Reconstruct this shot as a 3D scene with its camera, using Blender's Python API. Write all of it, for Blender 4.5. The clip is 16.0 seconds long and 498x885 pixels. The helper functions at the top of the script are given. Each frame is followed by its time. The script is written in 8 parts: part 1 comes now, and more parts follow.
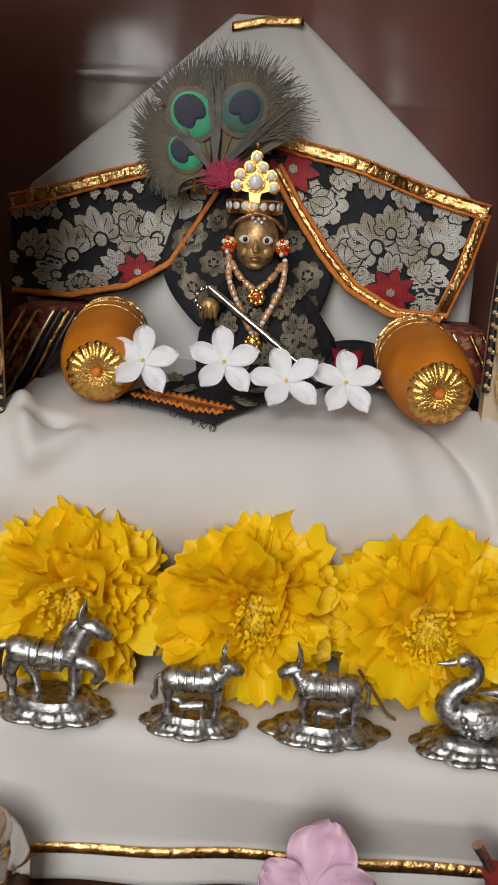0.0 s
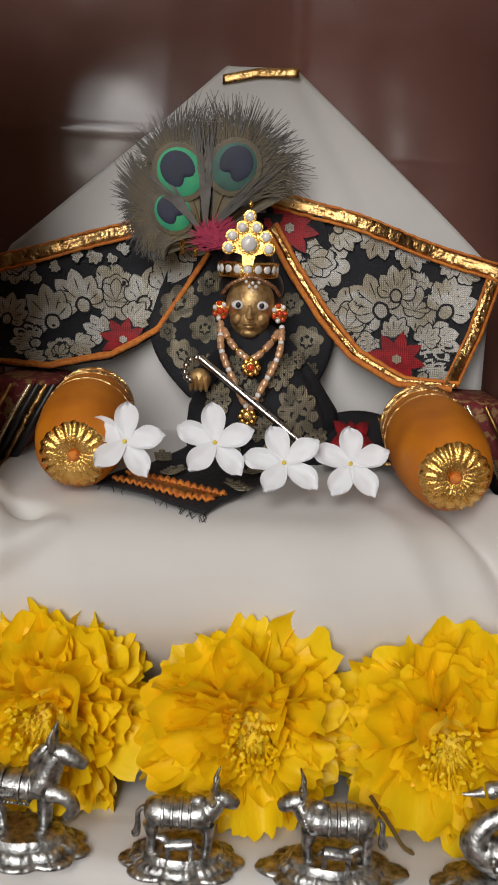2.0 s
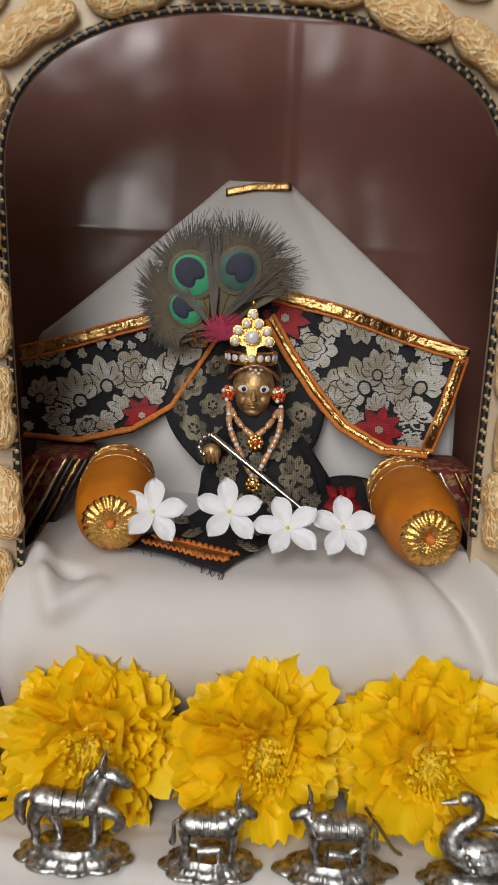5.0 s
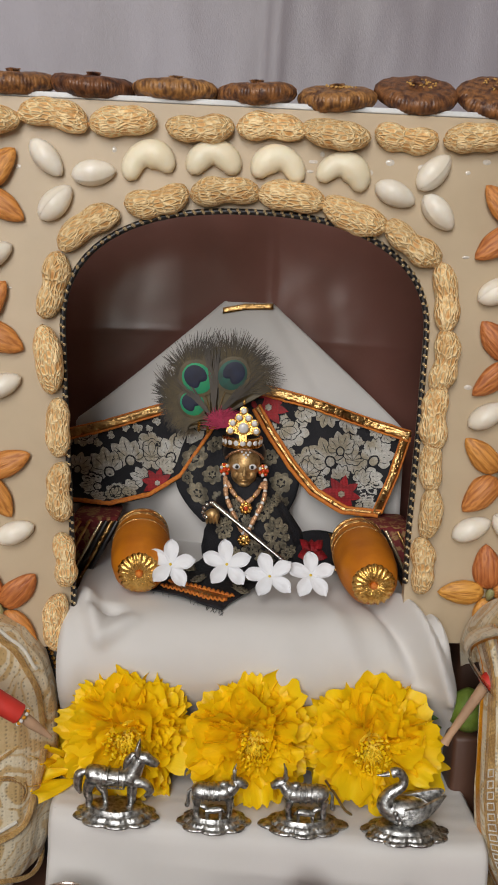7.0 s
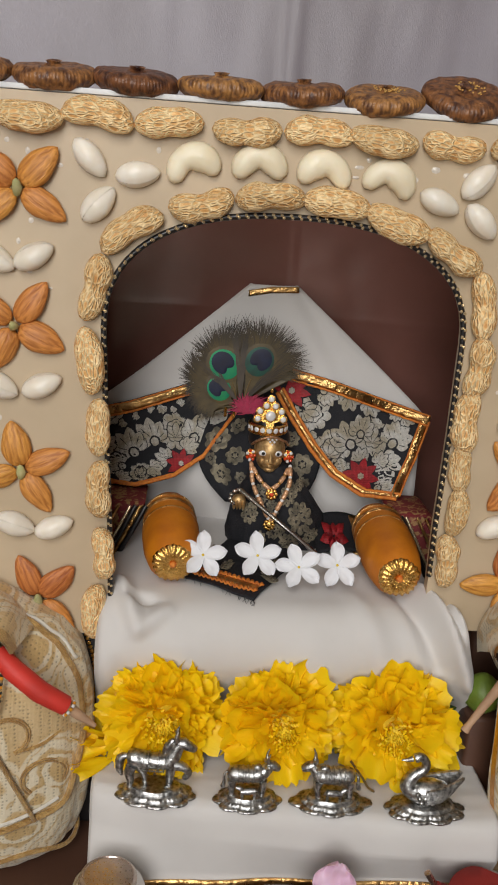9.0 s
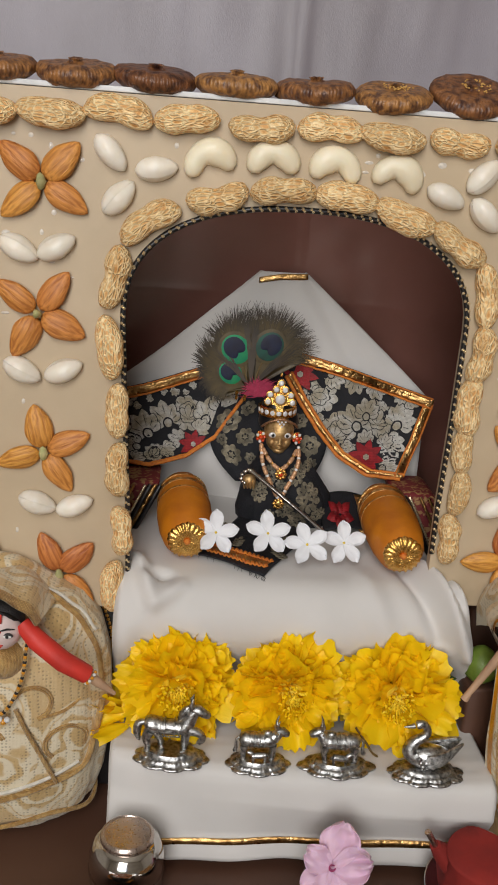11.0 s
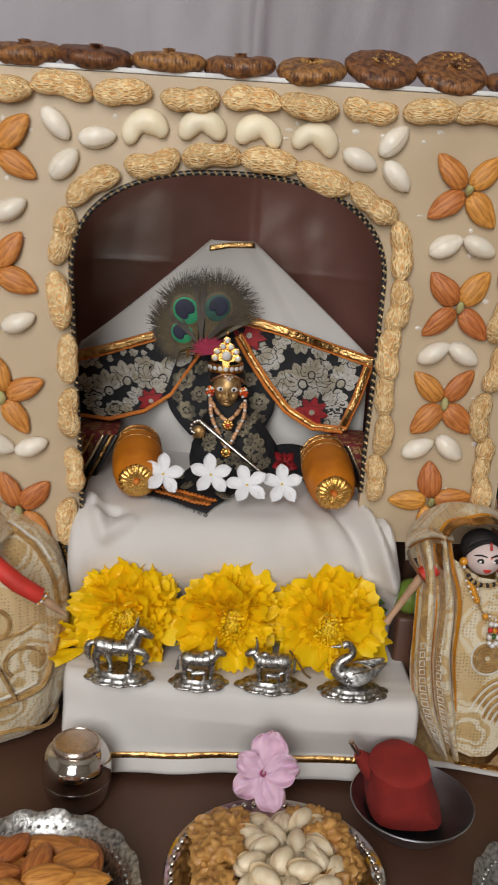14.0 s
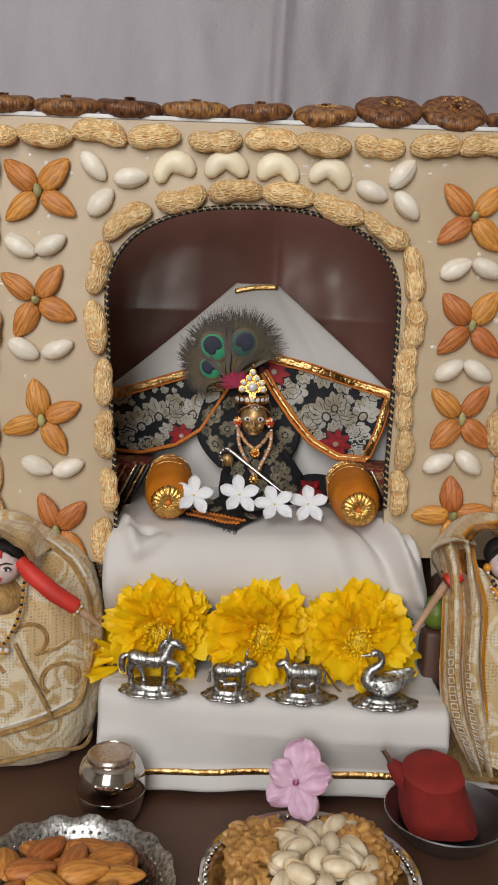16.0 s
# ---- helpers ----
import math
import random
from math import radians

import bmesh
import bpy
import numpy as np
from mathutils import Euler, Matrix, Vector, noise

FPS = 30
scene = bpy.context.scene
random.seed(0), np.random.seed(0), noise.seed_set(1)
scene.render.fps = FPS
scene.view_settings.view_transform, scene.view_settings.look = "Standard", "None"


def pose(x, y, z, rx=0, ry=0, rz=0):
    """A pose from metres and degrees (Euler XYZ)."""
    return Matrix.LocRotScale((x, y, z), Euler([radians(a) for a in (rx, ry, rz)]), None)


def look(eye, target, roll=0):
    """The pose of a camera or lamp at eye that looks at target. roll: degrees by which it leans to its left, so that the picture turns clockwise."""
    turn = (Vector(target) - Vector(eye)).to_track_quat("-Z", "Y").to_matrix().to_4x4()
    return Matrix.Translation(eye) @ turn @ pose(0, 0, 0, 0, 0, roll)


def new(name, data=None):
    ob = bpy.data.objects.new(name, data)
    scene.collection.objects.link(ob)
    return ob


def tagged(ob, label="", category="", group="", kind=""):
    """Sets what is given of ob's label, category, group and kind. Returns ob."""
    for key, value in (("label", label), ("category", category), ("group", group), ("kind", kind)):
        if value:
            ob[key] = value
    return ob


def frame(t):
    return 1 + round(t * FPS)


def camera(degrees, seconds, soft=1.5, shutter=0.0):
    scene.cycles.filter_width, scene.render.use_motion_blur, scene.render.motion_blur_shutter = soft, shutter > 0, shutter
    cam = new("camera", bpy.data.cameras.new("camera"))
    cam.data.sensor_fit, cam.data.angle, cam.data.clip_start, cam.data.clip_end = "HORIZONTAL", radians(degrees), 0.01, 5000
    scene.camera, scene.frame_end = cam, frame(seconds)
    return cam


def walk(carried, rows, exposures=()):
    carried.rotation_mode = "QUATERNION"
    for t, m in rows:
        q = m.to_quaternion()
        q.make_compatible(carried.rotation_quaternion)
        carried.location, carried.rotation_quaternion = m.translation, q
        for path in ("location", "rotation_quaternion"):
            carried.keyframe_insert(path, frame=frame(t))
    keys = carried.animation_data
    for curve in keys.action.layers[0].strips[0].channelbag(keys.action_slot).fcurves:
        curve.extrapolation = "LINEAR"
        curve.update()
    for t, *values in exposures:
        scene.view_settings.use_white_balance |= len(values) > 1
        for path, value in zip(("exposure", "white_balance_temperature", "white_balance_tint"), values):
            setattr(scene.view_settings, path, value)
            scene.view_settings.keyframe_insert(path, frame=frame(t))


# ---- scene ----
cam = camera(31.3, 16.0, 1.8, 0.5)
PATH = [
    (0, (0.008, -0.36, 0.268), (0.011, 1.57, -0.255), 3.4),
    (0.5, (0.01, -0.35, 0.269), (0.007, 1.586, -0.232), 3.3),
    (1, (0.009, -0.342, 0.274), (-0.003, 1.601, -0.2), 3.0),
    (1.5, (0.007, -0.33, 0.273), (0.004, 1.62, -0.169), 3.1),
    (2, (0.01, -0.319, 0.274), (0.004, 1.636, -0.148), 2.8),
    (2.5, (0.01, -0.303, 0.279), (-0.002, 1.653, -0.136), 2.7),
    (3, (0.008, -0.288, 0.281), (0.013, 1.67, -0.127), 2.8),
    (3.5, (0.01, -0.277, 0.282), (0.016, 1.682, -0.117), 2.6),
    (4, (0.005, -0.282, 0.285), (0.022, 1.68, -0.103), 2.4),
    (4.2, (0.001, -0.296, 0.29), (0.026, 1.667, -0.09), 2.4),
    (6.3, (-0.008, -0.49, 0.343), (0.039, 1.479, -0.002), 2.2),
    (6.5, (-0.01, -0.497, 0.354), (0.046, 1.472, 0.007), 2.3),
    (7, (-0.01, -0.515, 0.368), (0.052, 1.456, 0.033), 2.4),
    (7.5, (-0.015, -0.52, 0.376), (0.053, 1.449, 0.034), 2.4),
    (8, (-0.025, -0.518, 0.387), (0.07, 1.438, -0.018), 2.6),
    (8.5, (-0.041, -0.512, 0.402), (0.09, 1.425, -0.083), 3.5),
    (9, (-0.055, -0.511, 0.424), (0.094, 1.408, -0.118), 3.9),
    (9.5, (-0.066, -0.512, 0.426), (0.092, 1.392, -0.165), 4.1),
    (9.7, (-0.072, -0.514, 0.436), (0.089, 1.384, -0.173), 4.2),
    (11.8, (-0.042, -0.543, 0.433), (0.09, 1.365, -0.153), 4.0),
    (12, (-0.028, -0.545, 0.431), (0.097, 1.364, -0.154), 3.9),
    (12.5, (-0.002, -0.55, 0.431), (0.13, 1.355, -0.165), 3.8),
    (13, (0.019, -0.552, 0.432), (0.157, 1.348, -0.175), 3.5),
    (13.5, (0.006, -0.566, 0.427), (0.148, 1.335, -0.178), 3.5),
    (14, (-0.01, -0.601, 0.41), (0.091, 1.313, -0.16), 3.4),
    (14.5, (-0.012, -0.626, 0.404), (0.037, 1.313, -0.081), 2.8),
    (15, (-0.011, -0.623, 0.401), (0.015, 1.335, -0.008), 2.3),
    (15.5, (-0.009, -0.631, 0.372), (0.018, 1.338, 0.02), 1.9),
    (16, (-0.007, -0.644, 0.354), (0.02, 1.327, 0.018), 1.8),
]
walk(cam, [(t, look(eye, target, roll)) for t, eye, target, roll in PATH])

# ---- light ----
world = bpy.data.worlds.new("sky")
scene.world = world
world.use_nodes = True
sky = world.node_tree.nodes.new("ShaderNodeTexSky")
sky.sky_type, sky.sun_disc = "NISHITA", False
sky.sun_elevation, sky.sun_rotation = radians(50), radians(200)
world.node_tree.links.new(sky.outputs[0], world.node_tree.nodes["Background"].inputs[0])
world.node_tree.nodes["Background"].inputs[1].default_value = 0.1


def window_light(name, eye, target, w, h, power, colour):
    lamp = bpy.data.lights.new(name, "AREA")
    lamp.shape, lamp.size, lamp.size_y, lamp.energy, lamp.color = "RECTANGLE", w, h, power, colour
    ob = new(name, lamp)
    ob.matrix_world = look(eye, target)
    return ob


window_light("window_daylight", (-0.45, -2.2, 1.32), (0, 0.1, 0.55), 0.9, 2.0, 50, (1.0, 0.97, 0.93))


# ---- materials ----
def nodes_of(name):
    m = bpy.data.materials.new(name)
    m.use_nodes = True
    return m, m.node_tree.nodes, m.node_tree.links, m.node_tree.nodes["Principled BSDF"]


def material(name, col, rough=0.5, metal=0.0, col2=None, scale=150, bump=0.2, bscale=None, dist=0.0006, sheen=0.0,
             coat=0.0, sss=0.0, rnd=0.0, stretch=(1, 1, 1), spec=0.5, rvar=0.15, trans=0.0):
    """Two scales of noise in colour and relief; rnd varies the value from object to object."""
    m, n, l, p = nodes_of(name)
    tc = n.new("ShaderNodeTexCoord")
    mp = n.new("ShaderNodeMapping")
    mp.inputs["Scale"].default_value = stretch
    l.new(tc.outputs["Object"], mp.inputs[0])
    big = n.new("ShaderNodeTexNoise")
    big.inputs["Scale"].default_value, big.inputs["Detail"].default_value = scale, 5
    fine = n.new("ShaderNodeTexNoise")
    fine.inputs["Scale"].default_value, fine.inputs["Detail"].default_value = bscale or scale * 6, 4
    l.new(mp.outputs[0], big.inputs[0])
    l.new(mp.outputs[0], fine.inputs[0])
    mix = n.new("ShaderNodeMix")
    mix.data_type = "RGBA"
    mix.inputs[6].default_value = (*col, 1)
    mix.inputs[7].default_value = (*(col2 or [c * 0.75 for c in col]), 1)
    rp = n.new("ShaderNodeMapRange")
    rp.inputs[1].default_value, rp.inputs[2].default_value = 0.35, 0.68
    l.new(big.outputs[0], rp.inputs[0])
    l.new(rp.outputs[0], mix.inputs[0])
    out = mix.outputs[2]
    if rnd:
        info = n.new("ShaderNodeObjectInfo")
        hs = n.new("ShaderNodeHueSaturation")
        r2 = n.new("ShaderNodeMapRange")
        r2.inputs[3].default_value, r2.inputs[4].default_value = 1 - rnd, 1 + rnd
        l.new(info.outputs["Random"], r2.inputs[0])
        l.new(r2.outputs[0], hs.inputs["Value"])
        l.new(out, hs.inputs["Color"])
        out = hs.outputs[0]
    l.new(out, p.inputs["Base Color"])
    rr = n.new("ShaderNodeMapRange")
    rr.inputs[3].default_value, rr.inputs[4].default_value = max(0.03, rough - rvar), min(1, rough + rvar)
    l.new(fine.outputs[0], rr.inputs[0])
    l.new(rr.outputs[0], p.inputs["Roughness"])
    p.inputs["Metallic"].default_value = metal
    p.inputs["Specular IOR Level"].default_value = spec
    p.inputs["Sheen Weight"].default_value = sheen
    p.inputs["Coat Weight"].default_value = coat
    p.inputs["Subsurface Weight"].default_value = sss
    p.inputs["Subsurface Radius"].default_value = (0.004, 0.003, 0.002)
    p.inputs["Subsurface Scale"].default_value = 0.5
    if bump:
        b = n.new("ShaderNodeBump")
        b.inputs["Strength"].default_value, b.inputs["Distance"].default_value = bump, dist
        l.new(fine.outputs[0], b.inputs["Height"])
        l.new(b.outputs[0], p.inputs["Normal"])
    if trans:
        tr, ms = n.new("ShaderNodeBsdfTranslucent"), n.new("ShaderNodeMixShader")
        ms.inputs[0].default_value = trans
        l.new(out, tr.inputs["Color"])
        l.new(p.outputs[0], ms.inputs[1])
        l.new(tr.outputs[0], ms.inputs[2])
        l.new(ms.outputs[0], n["Material Output"].inputs["Surface"])
    return m


def peanut_material(name):
    m, n, l, p = nodes_of(name)
    tc, mp = n.new("ShaderNodeTexCoord"), n.new("ShaderNodeMapping")
    mp.inputs["Scale"].default_value = (0.36, 1, 1)
    vo = n.new("ShaderNodeTexVoronoi")
    vo.feature = "DISTANCE_TO_EDGE"
    vo.inputs["Scale"].default_value = 520
    no = n.new("ShaderNodeTexNoise")
    no.inputs["Scale"].default_value, no.inputs["Detail"].default_value = 260, 6
    l.new(tc.outputs["Object"], mp.inputs[0])
    add = n.new("ShaderNodeVectorMath")
    add.operation = "MULTIPLY_ADD"
    add.inputs[1].default_value = (0.0022,) * 3
    l.new(no.outputs[1], add.inputs[0])
    l.new(mp.outputs[0], add.inputs[2])
    l.new(mp.outputs[0], no.inputs[0])
    l.new(add.outputs[0], vo.inputs[0])
    r = n.new("ShaderNodeValToRGB")
    r.color_ramp.elements[0].position, r.color_ramp.elements[0].color = 0.0, (0.90, 0.70, 0.41, 1)
    r.color_ramp.elements[1].position, r.color_ramp.elements[1].color = 0.34, (0.55, 0.28, 0.09, 1)
    mid = r.color_ramp.elements.new(0.16)
    mid.color = (0.82, 0.55, 0.25, 1)
    l.new(vo.outputs[0], r.inputs[0])
    hs, info, mr = n.new("ShaderNodeHueSaturation"), n.new("ShaderNodeObjectInfo"), n.new("ShaderNodeMapRange")
    mr.inputs[3].default_value, mr.inputs[4].default_value = 1.02, 1.32
    l.new(info.outputs["Random"], mr.inputs[0])
    l.new(mr.outputs[0], hs.inputs["Value"])
    st = n.new("ShaderNodeMix")
    st.data_type, st.blend_type = "RGBA", "MULTIPLY"
    st.inputs[7].default_value = (0.84, 0.70, 0.56, 1)
    sm, so = n.new("ShaderNodeMapRange"), n.new("ShaderNodeTexNoise")
    so.inputs["Scale"].default_value = 120
    sm.inputs[1].default_value, sm.inputs[2].default_value = 0.48, 0.72
    l.new(tc.outputs["Object"], so.inputs[0])
    l.new(so.outputs[0], sm.inputs[0])
    l.new(sm.outputs[0], st.inputs[0])
    l.new(r.outputs[0], st.inputs[6])
    l.new(st.outputs[2], hs.inputs["Color"])
    l.new(hs.outputs[0], p.inputs["Base Color"])
    p.inputs["Roughness"].default_value = 0.62
    b = n.new("ShaderNodeBump")
    b.invert = True
    b.inputs["Strength"].default_value, b.inputs["Distance"].default_value = 0.9, 0.0011
    hr = n.new("ShaderNodeMapRange")
    hr.inputs[2].default_value = 0.22
    l.new(vo.outputs[0], hr.inputs[0])
    l.new(hr.outputs[0], b.inputs["Height"])
    l.new(b.outputs[0], p.inputs["Normal"])
    return m


def grooved_material(name, light, dark, count, rough, rnd, dist=0.0006, axis=(0.06, 1, 1), strength=0.6):
    """Lengthwise wrinkles along local x, as on almonds and feathered metal."""
    m, n, l, p = nodes_of(name)
    tc, mp, no = n.new("ShaderNodeTexCoord"), n.new("ShaderNodeMapping"), n.new("ShaderNodeTexNoise")
    mp.inputs["Scale"].default_value = axis
    no.inputs["Scale"].default_value, no.inputs["Detail"].default_value = count, 4
    l.new(tc.outputs["Object"], mp.inputs[0])
    l.new(mp.outputs[0], no.inputs[0])
    r = n.new("ShaderNodeValToRGB")
    r.color_ramp.elements[0].position, r.color_ramp.elements[0].color = 0.36, (*dark, 1)
    r.color_ramp.elements[1].position, r.color_ramp.elements[1].color = 0.60, (*light, 1)
    l.new(no.outputs[0], r.inputs[0])
    hs, info, mr, hr = n.new("ShaderNodeHueSaturation"), n.new("ShaderNodeObjectInfo"), n.new("ShaderNodeMapRange"), n.new("ShaderNodeMapRange")
    mr.inputs[3].default_value, mr.inputs[4].default_value = 1 - rnd, 1 + rnd
    hr.inputs[3].default_value, hr.inputs[4].default_value = 0.485, 0.515
    l.new(info.outputs["Random"], mr.inputs[0])
    l.new(info.outputs["Random"], hr.inputs[0])
    l.new(mr.outputs[0], hs.inputs["Value"])
    l.new(hr.outputs[0], hs.inputs["Hue"])
    l.new(r.outputs[0], hs.inputs["Color"])
    l.new(hs.outputs[0], p.inputs["Base Color"])
    p.inputs["Roughness"].default_value = rough
    b = n.new("ShaderNodeBump")
    b.inputs["Strength"].default_value, b.inputs["Distance"].default_value = strength, dist
    l.new(no.outputs[0], b.inputs["Height"])
    l.new(b.outputs[0], p.inputs["Normal"])
    return m


def woven_material(name, col, col2, thread, rough=0.8, metal=0.0, patch=60, cover=(0.45, 0.55), sheen=0.3, bump=0.5, axes="xz", ground=0.35):
    """A weave of crossing threads with a figured second colour."""
    m, n, l, p = nodes_of(name)
    tc = n.new("ShaderNodeTexCoord")
    waves = []
    for direction in axes.upper():
        w = n.new("ShaderNodeTexWave")
        w.bands_direction = direction
        w.inputs["Scale"].default_value, w.inputs["Distortion"].default_value = thread, 0.6
        l.new(tc.outputs["Object"], w.inputs[0])
        waves.append(w)
    mul = n.new("ShaderNodeMath")
    mul.operation = "MULTIPLY"
    l.new(waves[0].outputs[1], mul.inputs[0])
    l.new(waves[1].outputs[1], mul.inputs[1])
    no, rp, mix = n.new("ShaderNodeTexNoise"), n.new("ShaderNodeMapRange"), n.new("ShaderNodeMix")
    no.inputs["Scale"].default_value, no.inputs["Detail"].default_value, no.inputs["Distortion"].default_value = patch, 1.5, 1.2
    rp.inputs[1].default_value, rp.inputs[2].default_value = cover
    mix.data_type = "RGBA"
    mix.inputs[6].default_value, mix.inputs[7].default_value = (*col, 1), (*col2, 1)
    l.new(tc.outputs["Object"], no.inputs[0])
    l.new(no.outputs[0], rp.inputs[0])
    l.new(rp.outputs[0], mix.inputs[0])
    dk = n.new("ShaderNodeMix")
    dk.data_type, dk.blend_type = "RGBA", "MULTIPLY"
    dk.inputs[0].default_value = ground
    l.new(mix.outputs[2], dk.inputs[6])
    l.new(mul.outputs[0], dk.inputs[7])
    l.new(dk.outputs[2], p.inputs["Base Color"])
    p.inputs["Roughness"].default_value, p.inputs["Metallic"].default_value = rough, metal
    p.inputs["Sheen Weight"].default_value = sheen
    b = n.new("ShaderNodeBump")
    b.inputs["Strength"].default_value, b.inputs["Distance"].default_value = bump, 0.0004
    l.new(mul.outputs[0], b.inputs["Height"])
    l.new(b.outputs[0], p.inputs["Normal"])
    return m


def lace_material(name, cream, gold):
    """Cream net with small dark holes, figured with gold rosettes, rings and feathery arcs."""
    m, n, l, p = nodes_of(name)
    tc, no, add = n.new("ShaderNodeTexCoord"), n.new("ShaderNodeTexNoise"), n.new("ShaderNodeVectorMath")
    no.inputs["Scale"].default_value = 45
    add.operation = "MULTIPLY_ADD"
    add.inputs[1].default_value = (0.022,) * 3
    l.new(tc.outputs["Object"], no.inputs[0])
    l.new(no.outputs[1], add.inputs[0])
    l.new(tc.outputs["Object"], add.inputs[2])
    vo = n.new("ShaderNodeTexVoronoi")
    vo.inputs["Scale"].default_value = 27
    l.new(add.outputs[0], vo.inputs[0])
    r = n.new("ShaderNodeValToRGB")
    e = r.color_ramp.elements
    e[0].position, e[0].color = 0.0, (0.9, 0.9, 0.9, 1)
    e[1].position, e[1].color = 1.0, (0.6, 0.6, 0.6, 1)
    for pos, v in ((0.22, 0.8), (0.25, 0.05), (0.31, 0.05), (0.33, 0.85), (0.40, 0.7), (0.43, 0.05), (0.54, 0.05), (0.57, 0.75), (0.60, 0.15), (0.66, 0.15), (0.70, 0.75)):
        q = e.new(pos)
        q.color = (v, v, v, 1)
    l.new(vo.outputs["Distance"], r.inputs[0])
    mix = n.new("ShaderNodeMix")
    mix.data_type = "RGBA"
    mix.inputs[6].default_value, mix.inputs[7].default_value = (*cream, 1), (*gold, 1)
    l.new(r.outputs[0], mix.inputs[0])
    holes = n.new("ShaderNodeTexVoronoi")
    holes.inputs["Scale"].default_value, holes.inputs["Randomness"].default_value = 420, 0.25
    l.new(tc.outputs["Object"], holes.inputs[0])
    hr = n.new("ShaderNodeMapRange")
    hr.inputs[1].default_value, hr.inputs[2].default_value, hr.inputs[3].default_value = 0.20, 0.36, 0.62
    l.new(holes.outputs["Distance"], hr.inputs[0])
    dk = n.new("ShaderNodeMix")
    dk.data_type, dk.blend_type = "RGBA", "MULTIPLY"
    dk.inputs[0].default_value = 1.0
    l.new(mix.outputs[2], dk.inputs[6])
    l.new(hr.outputs[0], dk.inputs[7])
    l.new(dk.outputs[2], p.inputs["Base Color"])
    p.inputs["Roughness"].default_value, p.inputs["Sheen Weight"].default_value = 0.55, 0.2
    mt = n.new("ShaderNodeMath")
    mt.operation = "MULTIPLY"
    mt.inputs[1].default_value = 0.3
    l.new(r.outputs[0], mt.inputs[0])
    l.new(mt.outputs[0], p.inputs["Metallic"])
    b = n.new("ShaderNodeBump")
    b.inputs["Strength"].default_value, b.inputs["Distance"].default_value = 0.6, 0.0006
    l.new(holes.outputs["Distance"], b.inputs["Height"])
    l.new(b.outputs[0], p.inputs["Normal"])
    return m


